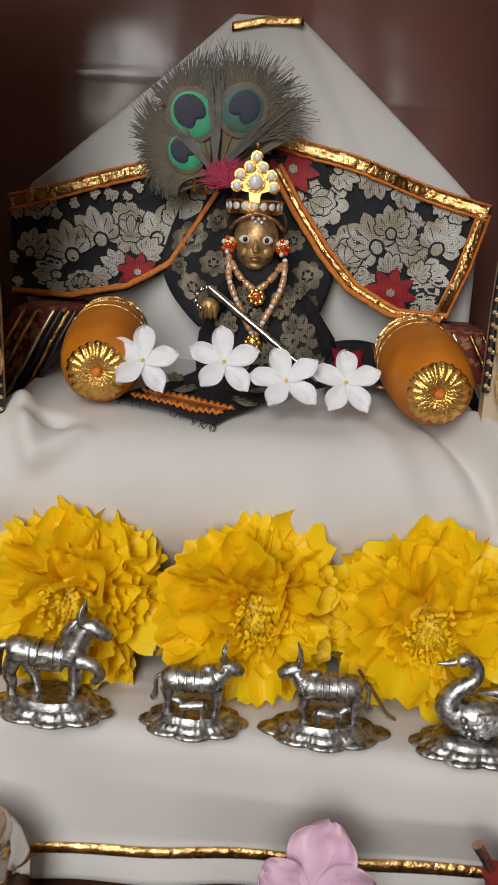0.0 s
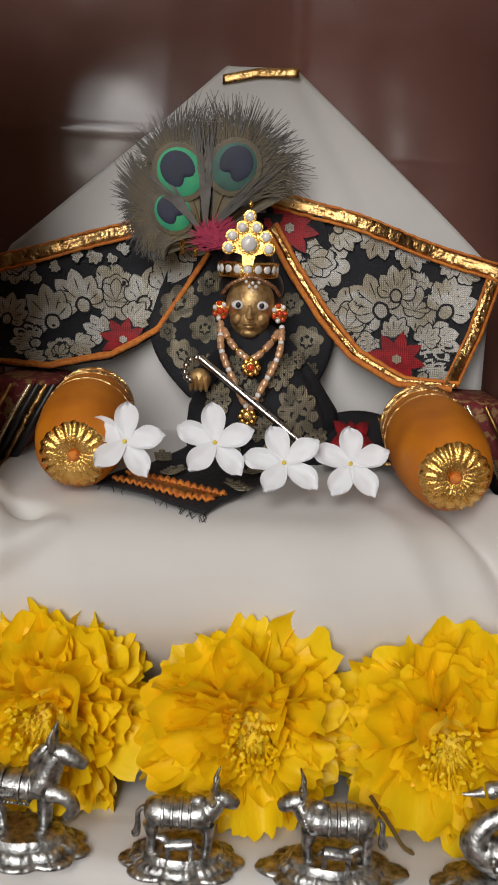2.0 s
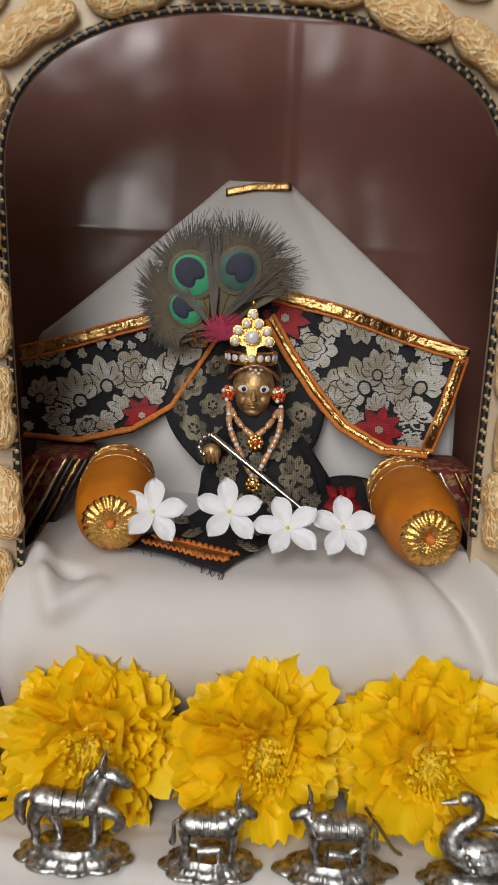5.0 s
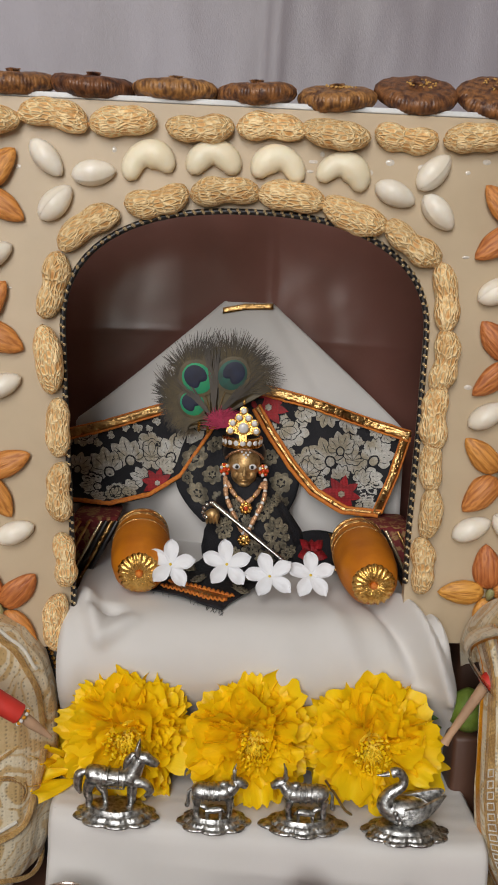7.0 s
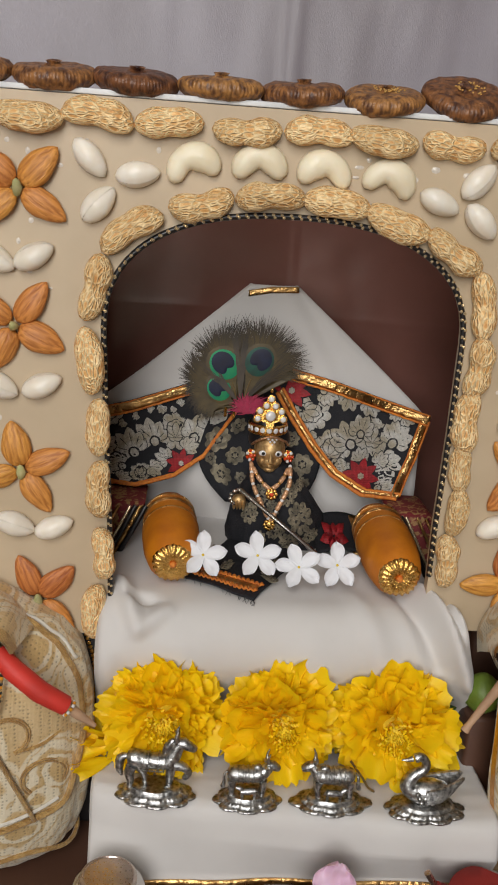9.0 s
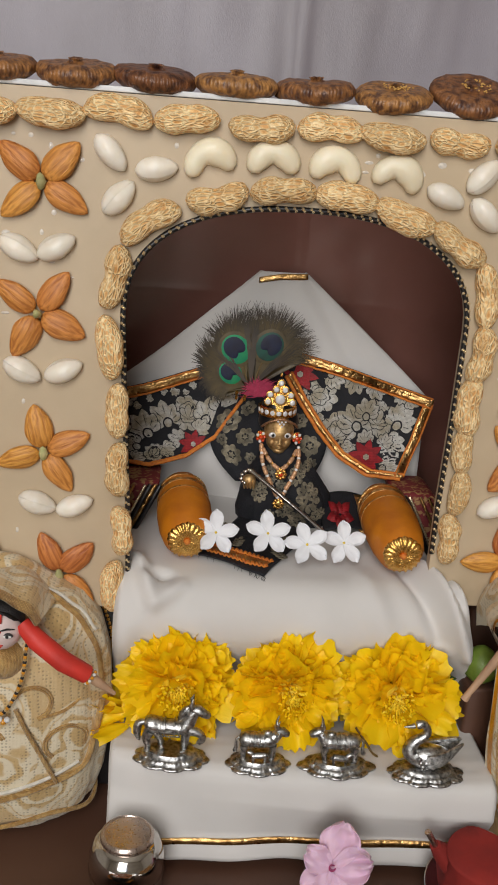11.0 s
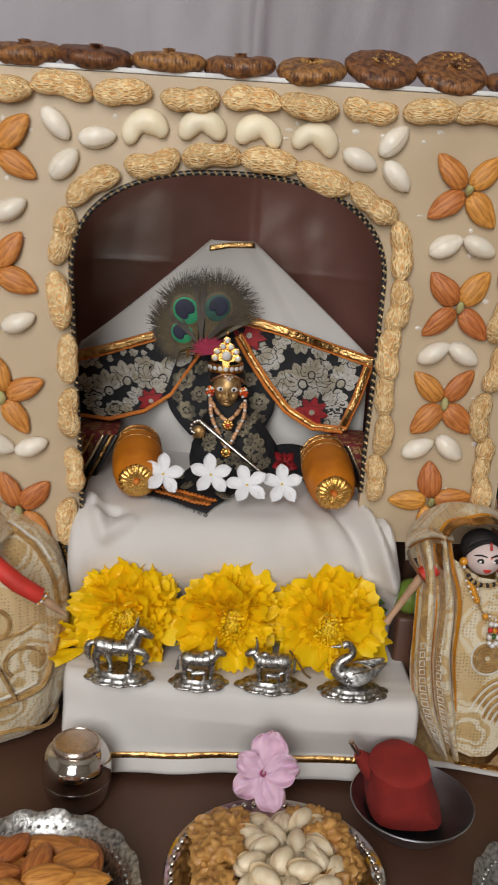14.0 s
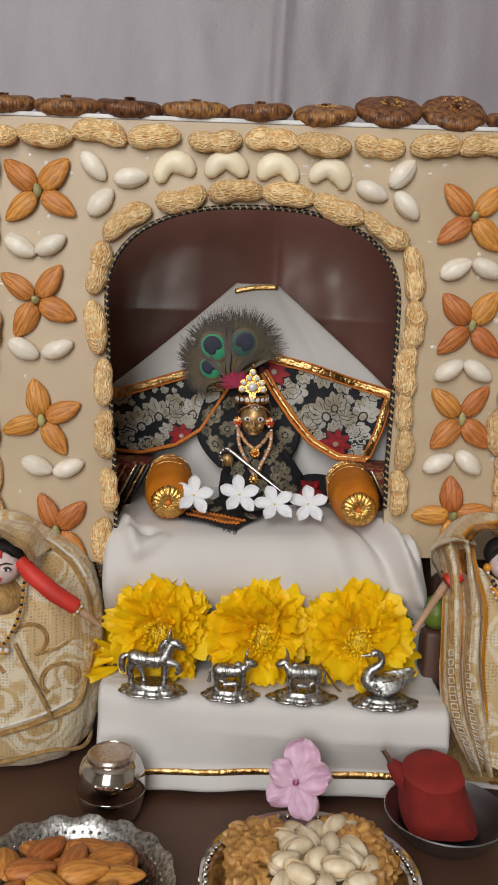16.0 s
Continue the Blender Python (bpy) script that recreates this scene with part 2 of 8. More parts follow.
M = {
    "white_cloth": material("white_cotton", (0.640, 0.620, 0.600), 0.85, col2=(0.585, 0.565, 0.547), scale=14, bscale=1900, bump=0.12, dist=0.0004, sheen=0.2),
    "brown_cloth": material("brown_satin", (0.096, 0.042, 0.024), 0.48, col2=(0.074, 0.031, 0.018), scale=9, bscale=1500, bump=0.10, dist=0.0004, sheen=0.04),
    "niche": material("brown_lining", (0.23, 0.100, 0.080), 0.21, col2=(0.18, 0.078, 0.060), scale=16, bscale=420, bump=0.10, dist=0.0003, rvar=0.05, spec=1.0),
    "backdrop": material("mauve_satin", (0.310, 0.285, 0.325), 0.42, col2=(0.25, 0.225, 0.250), scale=14, bscale=1600, bump=0.35, dist=0.0005, sheen=0.2, stretch=(1, 1, 0.3)),
    "board": material("taupe_card", (0.53, 0.422, 0.288), 0.45, col2=(0.45, 0.35, 0.23), scale=16, bscale=500, bump=0.1, dist=0.0004),
    "foam": material("white_foam", (0.80, 0.82, 0.84), 0.7, scale=60, bump=0.1),
    "glue": material("dried_glue", (0.72, 0.66, 0.58), 0.15, scale=400, bump=0.3, spec=0.6),
    "peanut": peanut_material("peanut_shell"),
    "almond": grooved_material("almond_skin", (0.64, 0.262, 0.060), (0.38, 0.125, 0.024), 620, 0.50, 0.16, strength=1.0, dist=0.0009),
    "pista": material("pistachio_shell", (0.84, 0.79, 0.70), 0.38, col2=(0.76, 0.68, 0.56), scale=95, bscale=600, bump=0.15, rnd=0.07, sss=0.1),
    "cashew": material("cashew", (0.86, 0.79, 0.61), 0.42, col2=(0.80, 0.70, 0.50), scale=80, bscale=500, bump=0.12, rnd=0.06, sss=0.15),
    "fig": grooved_material("dried_fig", (0.36, 0.165, 0.052), (0.085, 0.034, 0.018), 300, 0.42, 0.50, dist=0.0014, axis=(1, 1, 0.5), strength=0.9),
    "fig_seed": material("fig_seed", (0.62, 0.36, 0.10), 0.4, scale=300),
    "cardamom": material("green_cardamom", (0.33, 0.33, 0.13), 0.6, col2=(0.45, 0.40, 0.20), scale=200, rnd=0.2),
    "walnut": material("walnut_kernel", (0.58, 0.32, 0.095), 0.42, col2=(0.33, 0.15, 0.04), scale=170, bscale=600, bump=0.4, rnd=0.12),
    "silver": material("antique_silver", (0.64, 0.64, 0.63), 0.36, 1.0, col2=(0.15, 0.15, 0.15), scale=380, bscale=620, bump=0.45, dist=0.0006, rvar=0.08),
    "steel": material("polished_steel", (0.66, 0.63, 0.60), 0.10, 1.0, col2=(0.60, 0.57, 0.54), scale=50, bump=0.04, rvar=0.05),
    "steel_worn": material("worn_steel", (0.62, 0.52, 0.46), 0.30, 1.0, col2=(0.52, 0.42, 0.36), scale=140, bump=0.15),
    "brass": material("old_brass", (0.66, 0.44, 0.20), 0.48, 0.75, col2=(0.30, 0.17, 0.065), scale=230, bscale=700, bump=0.5),
    "gold": material("gold_metal", (0.92, 0.58, 0.18), 0.25, 1.0, col2=(0.70, 0.38, 0.09), scale=260, bscale=1500, bump=0.4),
    "gold_ribbon": material("gold_ribbon", (0.74, 0.47, 0.19), 0.30, 1.0, col2=(0.36, 0.19, 0.06), scale=120, bscale=230, bump=0.9, dist=0.0016, rvar=0.10),
    "bead_gold": material("pale_gold", (0.88, 0.74, 0.48), 0.25, 0.8, scale=300, bump=0.0),
    "orange": material("orange_braid", (0.74, 0.25, 0.025), 0.6, col2=(0.55, 0.14, 0.03), scale=500, bump=0.6, dist=0.0008),
    "bolster": material("orange_velvet", (0.62, 0.200, 0.006), 0.55, col2=(0.46, 0.130, 0.005), scale=55, bscale=1300, bump=0.3, rvar=0.1),
    "black_cloth": woven_material("black_silk", (0.010, 0.011, 0.016), (0.015, 0.015, 0.021), 900, 0.7, sheen=0.0),
    "brocade": woven_material("silver_brocade", (0.88, 0.86, 0.80), (0.62, 0.55, 0.41), 330, 0.40, 0.25, patch=55, cover=(0.38, 0.62), sheen=0.0, bump=0.9, ground=0.50),
    # dull gold thread; its dark tone also holds the shade behind the figure
    "gold_brocade": woven_material("dull_gold_shaded_brocade", (0.52, 0.45, 0.31), (0.24, 0.21, 0.15), 330, 0.40, 0.3, patch=80, cover=(0.40, 0.60), sheen=0.0, bump=0.9, ground=0.55),
    "red": woven_material("red_brocade", (0.42, 0.010, 0.018), (0.30, 0.006, 0.012), 300, 0.6, patch=100, sheen=0.0),
    "maroon": woven_material("maroon_brocade", (0.26, 0.026, 0.030), (0.50, 0.28, 0.11), 500, 0.6, 0.1, patch=190, cover=(0.52, 0.58), sheen=0.0),
    "pearl": material("pearl", (0.80, 0.78, 0.76), 0.14, scale=200, bump=0.0, coat=0.6),
    "bead": material("peach_bead", (0.72, 0.42, 0.24), 0.25, 0.35, col2=(0.60, 0.32, 0.16), scale=300, bump=0.05, rnd=0.15, coat=0.4),
    "copper": material("copper_bead", (0.52, 0.30, 0.17), 0.3, 0.8, col2=(0.40, 0.21, 0.11), scale=300, bump=0.05, rnd=0.15),
    "red_stone": material("red_stone", (0.70, 0.06, 0.012), 0.12, scale=300, bump=0.0, coat=0.8),
    "marigold": material("marigold_petal", (1.0, 0.73, 0.005), 0.5, col2=(1.0, 0.62, 0.004), scale=90, bscale=700, bump=0.45, rnd=0.06, stretch=(1, 0.14, 1), trans=0.28),
    "marigold_core": material("marigold_floret", (0.96, 0.68, 0.02), 0.6, col2=(0.70, 0.52, 0.02), scale=160, rnd=0.15),
    "jasmine": material("jasmine_petal", (0.90, 0.91, 0.95), 0.5, col2=(0.86, 0.88, 0.93), scale=90, bscale=500, bump=0.2, stretch=(1, 0.3, 1), trans=0.2),
    "yellow": material("yellow_stamen", (0.80, 0.58, 0.04), 0.6, scale=300),
    "hibiscus": material("pink_petal", (0.66, 0.42, 0.56), 0.6, col2=(0.74, 0.54, 0.66), scale=70, bscale=400, bump=0.3, sss=0.25, stretch=(1, 0.2, 1)),
    "hibiscus_eye": material("magenta_throat", (0.45, 0.06, 0.19), 0.5, scale=200),
    "leaf": material("green_leaf", (0.045, 0.11, 0.022), 0.45, scale=100, bump=0.3),
    "lime": material("lime_peel", (0.20, 0.30, 0.045), 0.4, scale=120, bscale=900, bump=0.3),
    "stem": material("brown_stem", (0.16, 0.10, 0.03), 0.6, scale=200),
    "barb": material("peacock_barb", (0.060, 0.042, 0.026), 0.5, 0.0, col2=(0.026, 0.020, 0.014), scale=60, bump=0.0),
    "vane": material("bronze_vane", (0.105, 0.076, 0.030), 0.5, 0.1, col2=(0.055, 0.040, 0.020), scale=90, bscale=1500, bump=0.3),
    "eye_green": material("peacock_green", (0.008, 0.20, 0.105), 0.5, 0.3, col2=(0.02, 0.26, 0.085), scale=150, bscale=2600, bump=0.06),
    "eye_dim": material("peacock_dim_green", (0.012, 0.075, 0.055), 0.5, 0.3, col2=(0.02, 0.045, 0.035), scale=150, bscale=2600, bump=0.06),
    "eye_blue": material("peacock_blue", (0.004, 0.005, 0.022), 0.6, 0.0, col2=(0.004, 0.010, 0.040), scale=120, bscale=2600, bump=0.06),
    "pink_tuft": material("magenta_down", (0.45, 0.03, 0.09), 0.8, scale=400, bump=0.6, sheen=0.5),
    "red_wrap": material("red_velvet", (0.24, 0.014, 0.009), 0.9, col2=(0.17, 0.010, 0.007), scale=60, bscale=1500, bump=0.2),
    "doll_cloth": lace_material("cream_gold_lace", (0.70, 0.62, 0.46), (0.58, 0.38, 0.14)),
    "doll_net": material("white_lace_thread", (0.70, 0.66, 0.58), 0.7, scale=200, bscale=1200, bump=0.4),
    "doll_gold": woven_material("gold_woven_border", (0.70, 0.43, 0.14), (0.52, 0.29, 0.08), 420, 0.45, 0.25, patch=120, bump=0.8),
    "amber": material("amber_bead", (0.72, 0.30, 0.02), 0.3, scale=200, bump=0.0, coat=0.4),
    "dish": material("grey_steel", (0.42, 0.44, 0.47), 0.32, 1.0, col2=(0.39, 0.41, 0.44), scale=60, bump=0.0, rvar=0.04),
    "pista_raw": material("raw_pistachio", (0.78, 0.69, 0.52), 0.45, col2=(0.66, 0.52, 0.33), scale=120, bscale=600, bump=0.25, rnd=0.10),
    "doll_skin": material("cream_doll_cloth", (0.74, 0.60, 0.57), 0.7, scale=60, bump=0.1),
    "doll_hair": material("black_yarn_hair", (0.014, 0.012, 0.012), 0.6, scale=200, bscale=1400, bump=0.5),
    "doll_arm": material("tan_wood", (0.50, 0.31, 0.19), 0.6, scale=80, bump=0.1),
    "doll_red": material("red_sleeve", (0.62, 0.035, 0.022), 0.6, scale=60, bump=0.2),
    "black": material("black_lacquer", (0.012, 0.011, 0.012), 0.35, scale=60, bump=0.05),
    "dark": material("dark_wood", (0.030, 0.018, 0.014), 0.5, scale=40, bump=0.2),
    "mirror": material("mirror_disc", (0.80, 0.80, 0.78), 0.35, 0.8, col2=(0.70, 0.70, 0.68), scale=100, bump=0.05),
    "glitter": material("glitter_strip", (0.75, 0.68, 0.50), 0.25, 0.9, col2=(0.35, 0.28, 0.16), scale=700, bscale=900, bump=1.0, dist=0.001),
    "plaster": material("wall_paint", (0.72, 0.68, 0.62), 0.8, scale=3, bscale=60, bump=0.1),
    "floor": material("stone_floor", (0.42, 0.36, 0.30), 0.4, scale=4, bscale=40, bump=0.05),
    "thatch": material("dried_fibre", (0.36, 0.24, 0.13), 0.8, scale=150, bump=0.6),
}


# ---- mesh helpers ----
def part(name, bm, mat, parent=None, label="", sharp=50, solid=0.0):
    me = bpy.data.meshes.new(name)
    if isinstance(bm, bpy.types.Mesh):
        me = bm
    else:
        for f in bm.faces:
            f.smooth = True
        bm.to_mesh(me)
        bm.free()
        for one in (mat if isinstance(mat, (list, tuple)) else [mat]):
            me.materials.append(M[one])
        me.set_sharp_from_angle(angle=radians(sharp))
    ob = new(name, me)
    ob.parent = parent
    if solid:
        s = ob.modifiers.new("thickness", "SOLIDIFY")
        s.thickness, s.offset = solid, 0
    return tagged(ob, label) if label else ob


def thing(name, label, category, group="", at=(0, 0, 0), kind=""):
    ob = new(name)
    ob.location = at
    ob.empty_display_size = 0.01
    return tagged(ob, label, category, group, kind)


def join(target, bm, m=None, slot=0):
    """Adds bm to target, moved by m, with material slot."""
    if m is not None:
        bmesh.ops.transform(bm, matrix=m, verts=bm.verts)
    for f in bm.faces:
        f.material_index = slot
    me = bpy.data.meshes.new("tmp")
    bm.to_mesh(me)
    bm.free()
    target.from_mesh(me)
    bpy.data.meshes.remove(me)


def lathe(profile, n=32, shape=None):
    """Turns (r, z) pairs round z; shape(a, k) scales the radius."""
    bm = bmesh.new()
    rings = []
    for k, (r, z) in enumerate(profile):
        ring = []
        for i in range(n):
            a = 2 * math.pi * i / n
            q = r * (shape(a, k) if shape else 1)
            ring.append(bm.verts.new((q * math.cos(a), q * math.sin(a), z)))
        rings.append(ring)
    for a, b in zip(rings, rings[1:]):
        for i in range(n):
            bm.faces.new((a[i], a[(i + 1) % n], b[(i + 1) % n], b[i]))
    for ring, flip in ((rings[0], True), (rings[-1], False)):
        bm.faces.new(ring[::-1] if flip else ring)
    bmesh.ops.recalc_face_normals(bm, faces=bm.faces)
    return bm


def tube(points, radii, n=10):
    """A round bar along points, closed at both ends."""
    pts = [Vector(p) for p in points]
    if not isinstance(radii, (list, tuple)):
        radii = [radii] * len(pts)
    bm = bmesh.new()
    rings = []
    side = None
    for i, p in enumerate(pts):
        d = (pts[min(i + 1, len(pts) - 1)] - pts[max(i - 1, 0)]).normalized()
        if side is None:
            side = d.orthogonal().normalized()
        side = (side - d * side.dot(d)).normalized()
        up = d.cross(side)
        rings.append([bm.verts.new(p + radii[i] * (math.cos(a) * side + math.sin(a) * up)) for a in [2 * math.pi * k / n for k in range(n)]])
    for a, b in zip(rings, rings[1:]):
        for i in range(n):
            bm.faces.new((a[i], a[(i + 1) % n], b[(i + 1) % n], b[i]))
    bm.faces.new(rings[0][::-1])
    bm.faces.new(rings[-1])
    bmesh.ops.recalc_face_normals(bm, faces=bm.faces)
    return bm


def smooth_path(points, steps=6):
    """Catmull-Rom through the points."""
    p = [Vector(q) for q in points]
    p = [2 * p[0] - p[1]] + p + [2 * p[-1] - p[-2]]
    out = []
    for i in range(1, len(p) - 2):
        for k in range(steps):
            t = k / steps
            out.append(0.5 * (2 * p[i] + (p[i + 1] - p[i - 1]) * t + (2 * p[i - 1] - 5 * p[i] + 4 * p[i + 1] - p[i + 2]) * t * t
                              + (3 * p[i] - p[i - 1] - 3 * p[i + 1] + p[i + 2]) * t ** 3))
    out.append(p[-2])
    return out


def ball(c, r, u=12, v=8):
    bm = bmesh.new()
    bmesh.ops.create_uvsphere(bm, u_segments=u, v_segments=v, radius=1)
    r = (r, r, r) if isinstance(r, (int, float)) else r
    bmesh.ops.transform(bm, matrix=Matrix.Translation(c) @ Matrix.Diagonal((*r, 1)), verts=bm.verts)
    return bm


def box(x0, x1, y0, y1, z0, z1, bevel=0.0):
    bm = bmesh.new()
    bmesh.ops.create_cube(bm, size=1)
    bmesh.ops.transform(bm, matrix=Matrix.Translation(((x0 + x1) / 2, (y0 + y1) / 2, (z0 + z1) / 2)) @ Matrix.Diagonal((x1 - x0, y1 - y0, z1 - z0, 1)), verts=bm.verts)
    if bevel:
        bmesh.ops.bevel(bm, geom=bm.edges[:], offset=bevel, segments=2, affect="EDGES", profile=0.5)
    return bm


def sheet(f, nu, nv):
    """A grid of f(u, v), u and v from 0 to 1."""
    bm = bmesh.new()
    g = [[bm.verts.new(f(i / nu, j / nv)) for i in range(nu + 1)] for j in range(nv + 1)]
    for j in range(nv):
        for i in range(nu):
            bm.faces.new((g[j][i], g[j][i + 1], g[j + 1][i + 1], g[j + 1][i]))
    return bm


def along(points, t):
    """The place at share t of the length of a polyline."""
    p = [Vector(q) for q in points]
    d = [(b - a).length for a, b in zip(p, p[1:])]
    s = t * sum(d)
    for i, q in enumerate(d):
        if s <= q or i == len(d) - 1:
            return p[i].lerp(p[i + 1], min(1, s / q))
        s -= q


def ridge(x, y, z=0.0, s=1.0):
    return noise.noise(Vector((x * s, y * s, z * s)))


def ribbon(points, width, across, thick=0.0006, wob=0.0, n=60):
    """A flat band along points; across is the direction of its width."""
    w = Vector(across)

    def f(u, v):
        q = along(points, u)
        return q + w * (width * (v - 0.5)) + Vector((0, -1, 0)) * (wob * ridge(u * 40, v * 3))
    return sheet(f, n, 3)


# ---- the room and the large structure ----
def room():
    shell = thing("room_walls", "plain painted room walls with a window opening behind", "wall", kind="structure")
    part("wall", box(-2.6, 2.6, 1.2, 1.35, -0.45, 2.7), "plaster", shell)
    part("wall", box(-2.75, -2.6, -2.4, 1.35, -0.45, 2.7), "plaster", shell)
    part("wall", box(2.6, 2.75, -2.4, 1.35, -0.45, 2.7), "plaster", shell)
    for x0, x1, z0, z1 in ((-2.6, -1.0, -0.45, 2.7), (0.1, 2.6, -0.45, 2.7), (-1.0, 0.1, -0.45, 0.25), (-1.0, 0.1, 2.35, 2.7)):
        part("wall", box(x0, x1, -2.4, -2.25, z0, z1), "plaster", shell)
    tagged(part("ceiling", box(-2.75, 2.75, -2.4, 1.35, 2.7, 2.85), "plaster"), "plain white painted ceiling", "ceiling", kind="structure")
    tagged(part("floor", box(-2.75, 2.75, -2.4, 1.35, -0.6, -0.45), "floor"), "plain polished stone floor", "floor", kind="structure")


room()
table = thing("altar_table", "low table under the brown altar cloth", "table")
part("tabletop", box(-0.9, 0.9, -0.42, 0.36, -0.05, -0.004, 0.004), "dark", table)
for x in (-0.82, 0.82):
    for y in (-0.36, 0.28):
        part("leg", box(x - 0.03, x + 0.03, y - 0.03, y + 0.03, -0.45, -0.05, 0.003), "dark", table)


def cloth_top(u, v):
    x, y = -0.9 + 1.8 * u, -0.42 + 0.78 * v
    return (x, y, -0.002 + 0.0012 * ridge(x, y, 0, 14) - 0.0008 * max(0, ridge(x + 3, y, 1, 30)))


tagged(part("altar_cloth", sheet(cloth_top, 120, 60), "brown_cloth", solid=0.001), "dark brown satin cloth spread over the altar table", "cloth")


def backdrop(u, v):
    x, z = -0.8 + 1.6 * u, -0.001 + 1.15 * v
    fold = 0.004 * ridge(x * 7, z * 2.2, 2) + 0.0016 * ridge(x * 26, z * 9, 5) + 0.0007 * ridge(x * 60, z * 20, 8) + 0.0010 * ridge(x * 30, z * 14, 3)
    crease = -0.004 * math.exp(-((x - 0.032 - 0.008 * math.sin(z * 9)) / 0.006) ** 2)
    return (x, 0.315 + fold + crease, z)


tagged(part("backdrop_cloth", sheet(backdrop, 260, 150), "backdrop", solid=0.001), "mauve grey satin backdrop cloth hung behind the shrine", "backdrop", kind="structure")

# ---- the shrine front: a card board with an arch, covered with nuts ----
ARCH = ([(-0.0945, 0.150), (-0.0965, 0.22), (-0.1005, 0.29)]
        + [(0.0015 - 0.1045 * abs(math.cos(a)) ** 0.84 * (1 if math.cos(a) > 0 else -1), 0.345 + 0.067 * math.sin(a) ** 0.84)
           for a in [math.pi * k / 28 for k in range(29)]]
        + [(0.1055, 0.29), (0.104, 0.23), (0.1045, 0.160)])


def shrine_front():
    ob = thing("nut_covered_arch_panel", "taupe card arch panel decorated with glued nuts", "arch panel")
    bm = bmesh.new()
    loop = ARCH + [(0.204, 0.160), (0.203, 0.32), (0.200, 0.468), (-0.200, 0.468), (-0.2005, 0.32), (-0.198, 0.150)]
    face = bm.faces.new([bm.verts.new((x, 0, z)) for x, z in loop])
    ext = bmesh.ops.extrude_face_region(bm, geom=[face])
    bmesh.ops.translate(bm, vec=(0, 0.007, 0), verts=[v for v in ext["geom"] if isinstance(v, bmesh.types.BMVert)])
    bmesh.ops.recalc_face_normals(bm, faces=bm.faces)
    bmesh.ops.triangulate(bm, faces=bm.faces[:])
    part("board", bm, "board", ob, sharp=30)
    part("top_edge", box(-0.2, 0.2, 0.0005, 0.036, 0.4685, 0.4715, 0.0006), "foam", ob, "white foam top edge")
    cord = [(x, -0.0012, z) for x, z in ARCH[:-1] + [(0.1042, 0.198)]]
    part("cord", tube([along(cord, k / 150) for k in range(151)], 0.0017, 8), "black", ob, "black cord round the arch")
    bm = bmesh.new()
    for k in range(250):
        p = along(cord, (k + 0.5) / 250)
        s = 0.0007 if k % 2 else -0.0007
        join(bm, ball(p + Vector((s, -0.0016, s)), 0.00105, 6, 4))
    tagged(part("bead_trim", bm, "bead_gold", ob, "tiny gold beads along the cord"), kind="stuff")
    return ob


panel = shrine_front()


# nuts: made lying along local x, their underside towards local +y
def peanut_mesh(seed, length, waist):
    rnd = random.Random(seed)
    bend = rnd.uniform(-0.08, 0.08)
    prof = []
    for k in range(23):
        t = k / 22
        s = math.sin(math.pi * min(1, max(0, t))) ** 0.42
        lobe = 1 - waist * math.exp(-((t - 0.5 - 0.05 * bend) / 0.16) ** 2) + 0.05 * math.sin(t * 7 + seed)
        prof.append((max(0.0004, 0.0096 * s * lobe), (t - 0.5) * length))
    bm = lathe(prof, 20)
    for v in bm.verts:
        x, y, z = v.co
        n = 0.0007 * ridge(x, y, z + seed, 160)
        v.co = Vector((z, y * 0.86, x + bend * 0.05 * (1 - (2 * z / length) ** 2))) * (1 + n * 40)
    return bm


def almond_mesh(seed, length=0.0285):
    rnd = random.Random(seed)
    w = rnd.uniform(0.92, 1.06)
    prof = []
    for k in range(17):
        t = k / 16
        prof.append((max(0.0003, 0.0091 * w * (math.sin(math.pi * min(0.999, t ** 0.86))) ** 0.60 * (1 - 0.20 * t)), (t - 0.5) * length))
    bm = lathe(prof, 18)
    for v in bm.verts:
        x, y, z = v.co
        v.co = (z, y * 0.52, x + 0.0005 * ridge(z, seed, 0, 120))
    return bm


def pistachio_mesh(seed, length=0.0240, gape=0.0):
    bm = bmesh.new()
    for side in (-1, 1):
        half = lathe([(max(0.0003, 0.0078 * math.sin(math.pi * k / 14) ** 0.52 * (1 - 0.18 * k / 14)), (k / 14 - 0.5) * length) for k in range(15)], 18)
        bmesh.ops.bisect_plane(half, geom=half.verts[:] + half.edges[:] + half.faces[:], plane_co=(0, side * 0.00008, 0), plane_no=(0, -side, 0), clear_outer=True)
        for v in half.verts:
            x, y, z = v.co
            v.co = (z, x * 0.92, y)
        join(bm, half, Matrix.Translation((0.3 * length * (1 if gape else 0), 0, 0)) @ Matrix.Rotation(side * -gape, 4, "Y") @ Matrix.Translation((-0.3 * length * (1 if gape else 0), 0, 0)))
    join(bm, ball((0, 0, 0), (length * 0.42, 0.0056, 0.0056), 12, 8))
    return bm


def cashew_mesh(seed):
    pts, rad = [], []
    for k in range(17):
        a = math.radians(-8 + 196 * k / 16)
        pts.append((0.0100 * math.cos(a), 0, 0.0100 * math.sin(a) * 1.05 - 0.004))
        rad.append(0.0078 * (0.04 + 0.96 * math.sin(math.pi * (0.012 + 0.976 * k / 16)) ** 0.42) * (1 + 0.12 * math.sin(k * 0.45 + seed)))
    bm = tube(pts, rad, 14)
    for v in bm.verts:
        v.co.y *= 0.8
    return bm


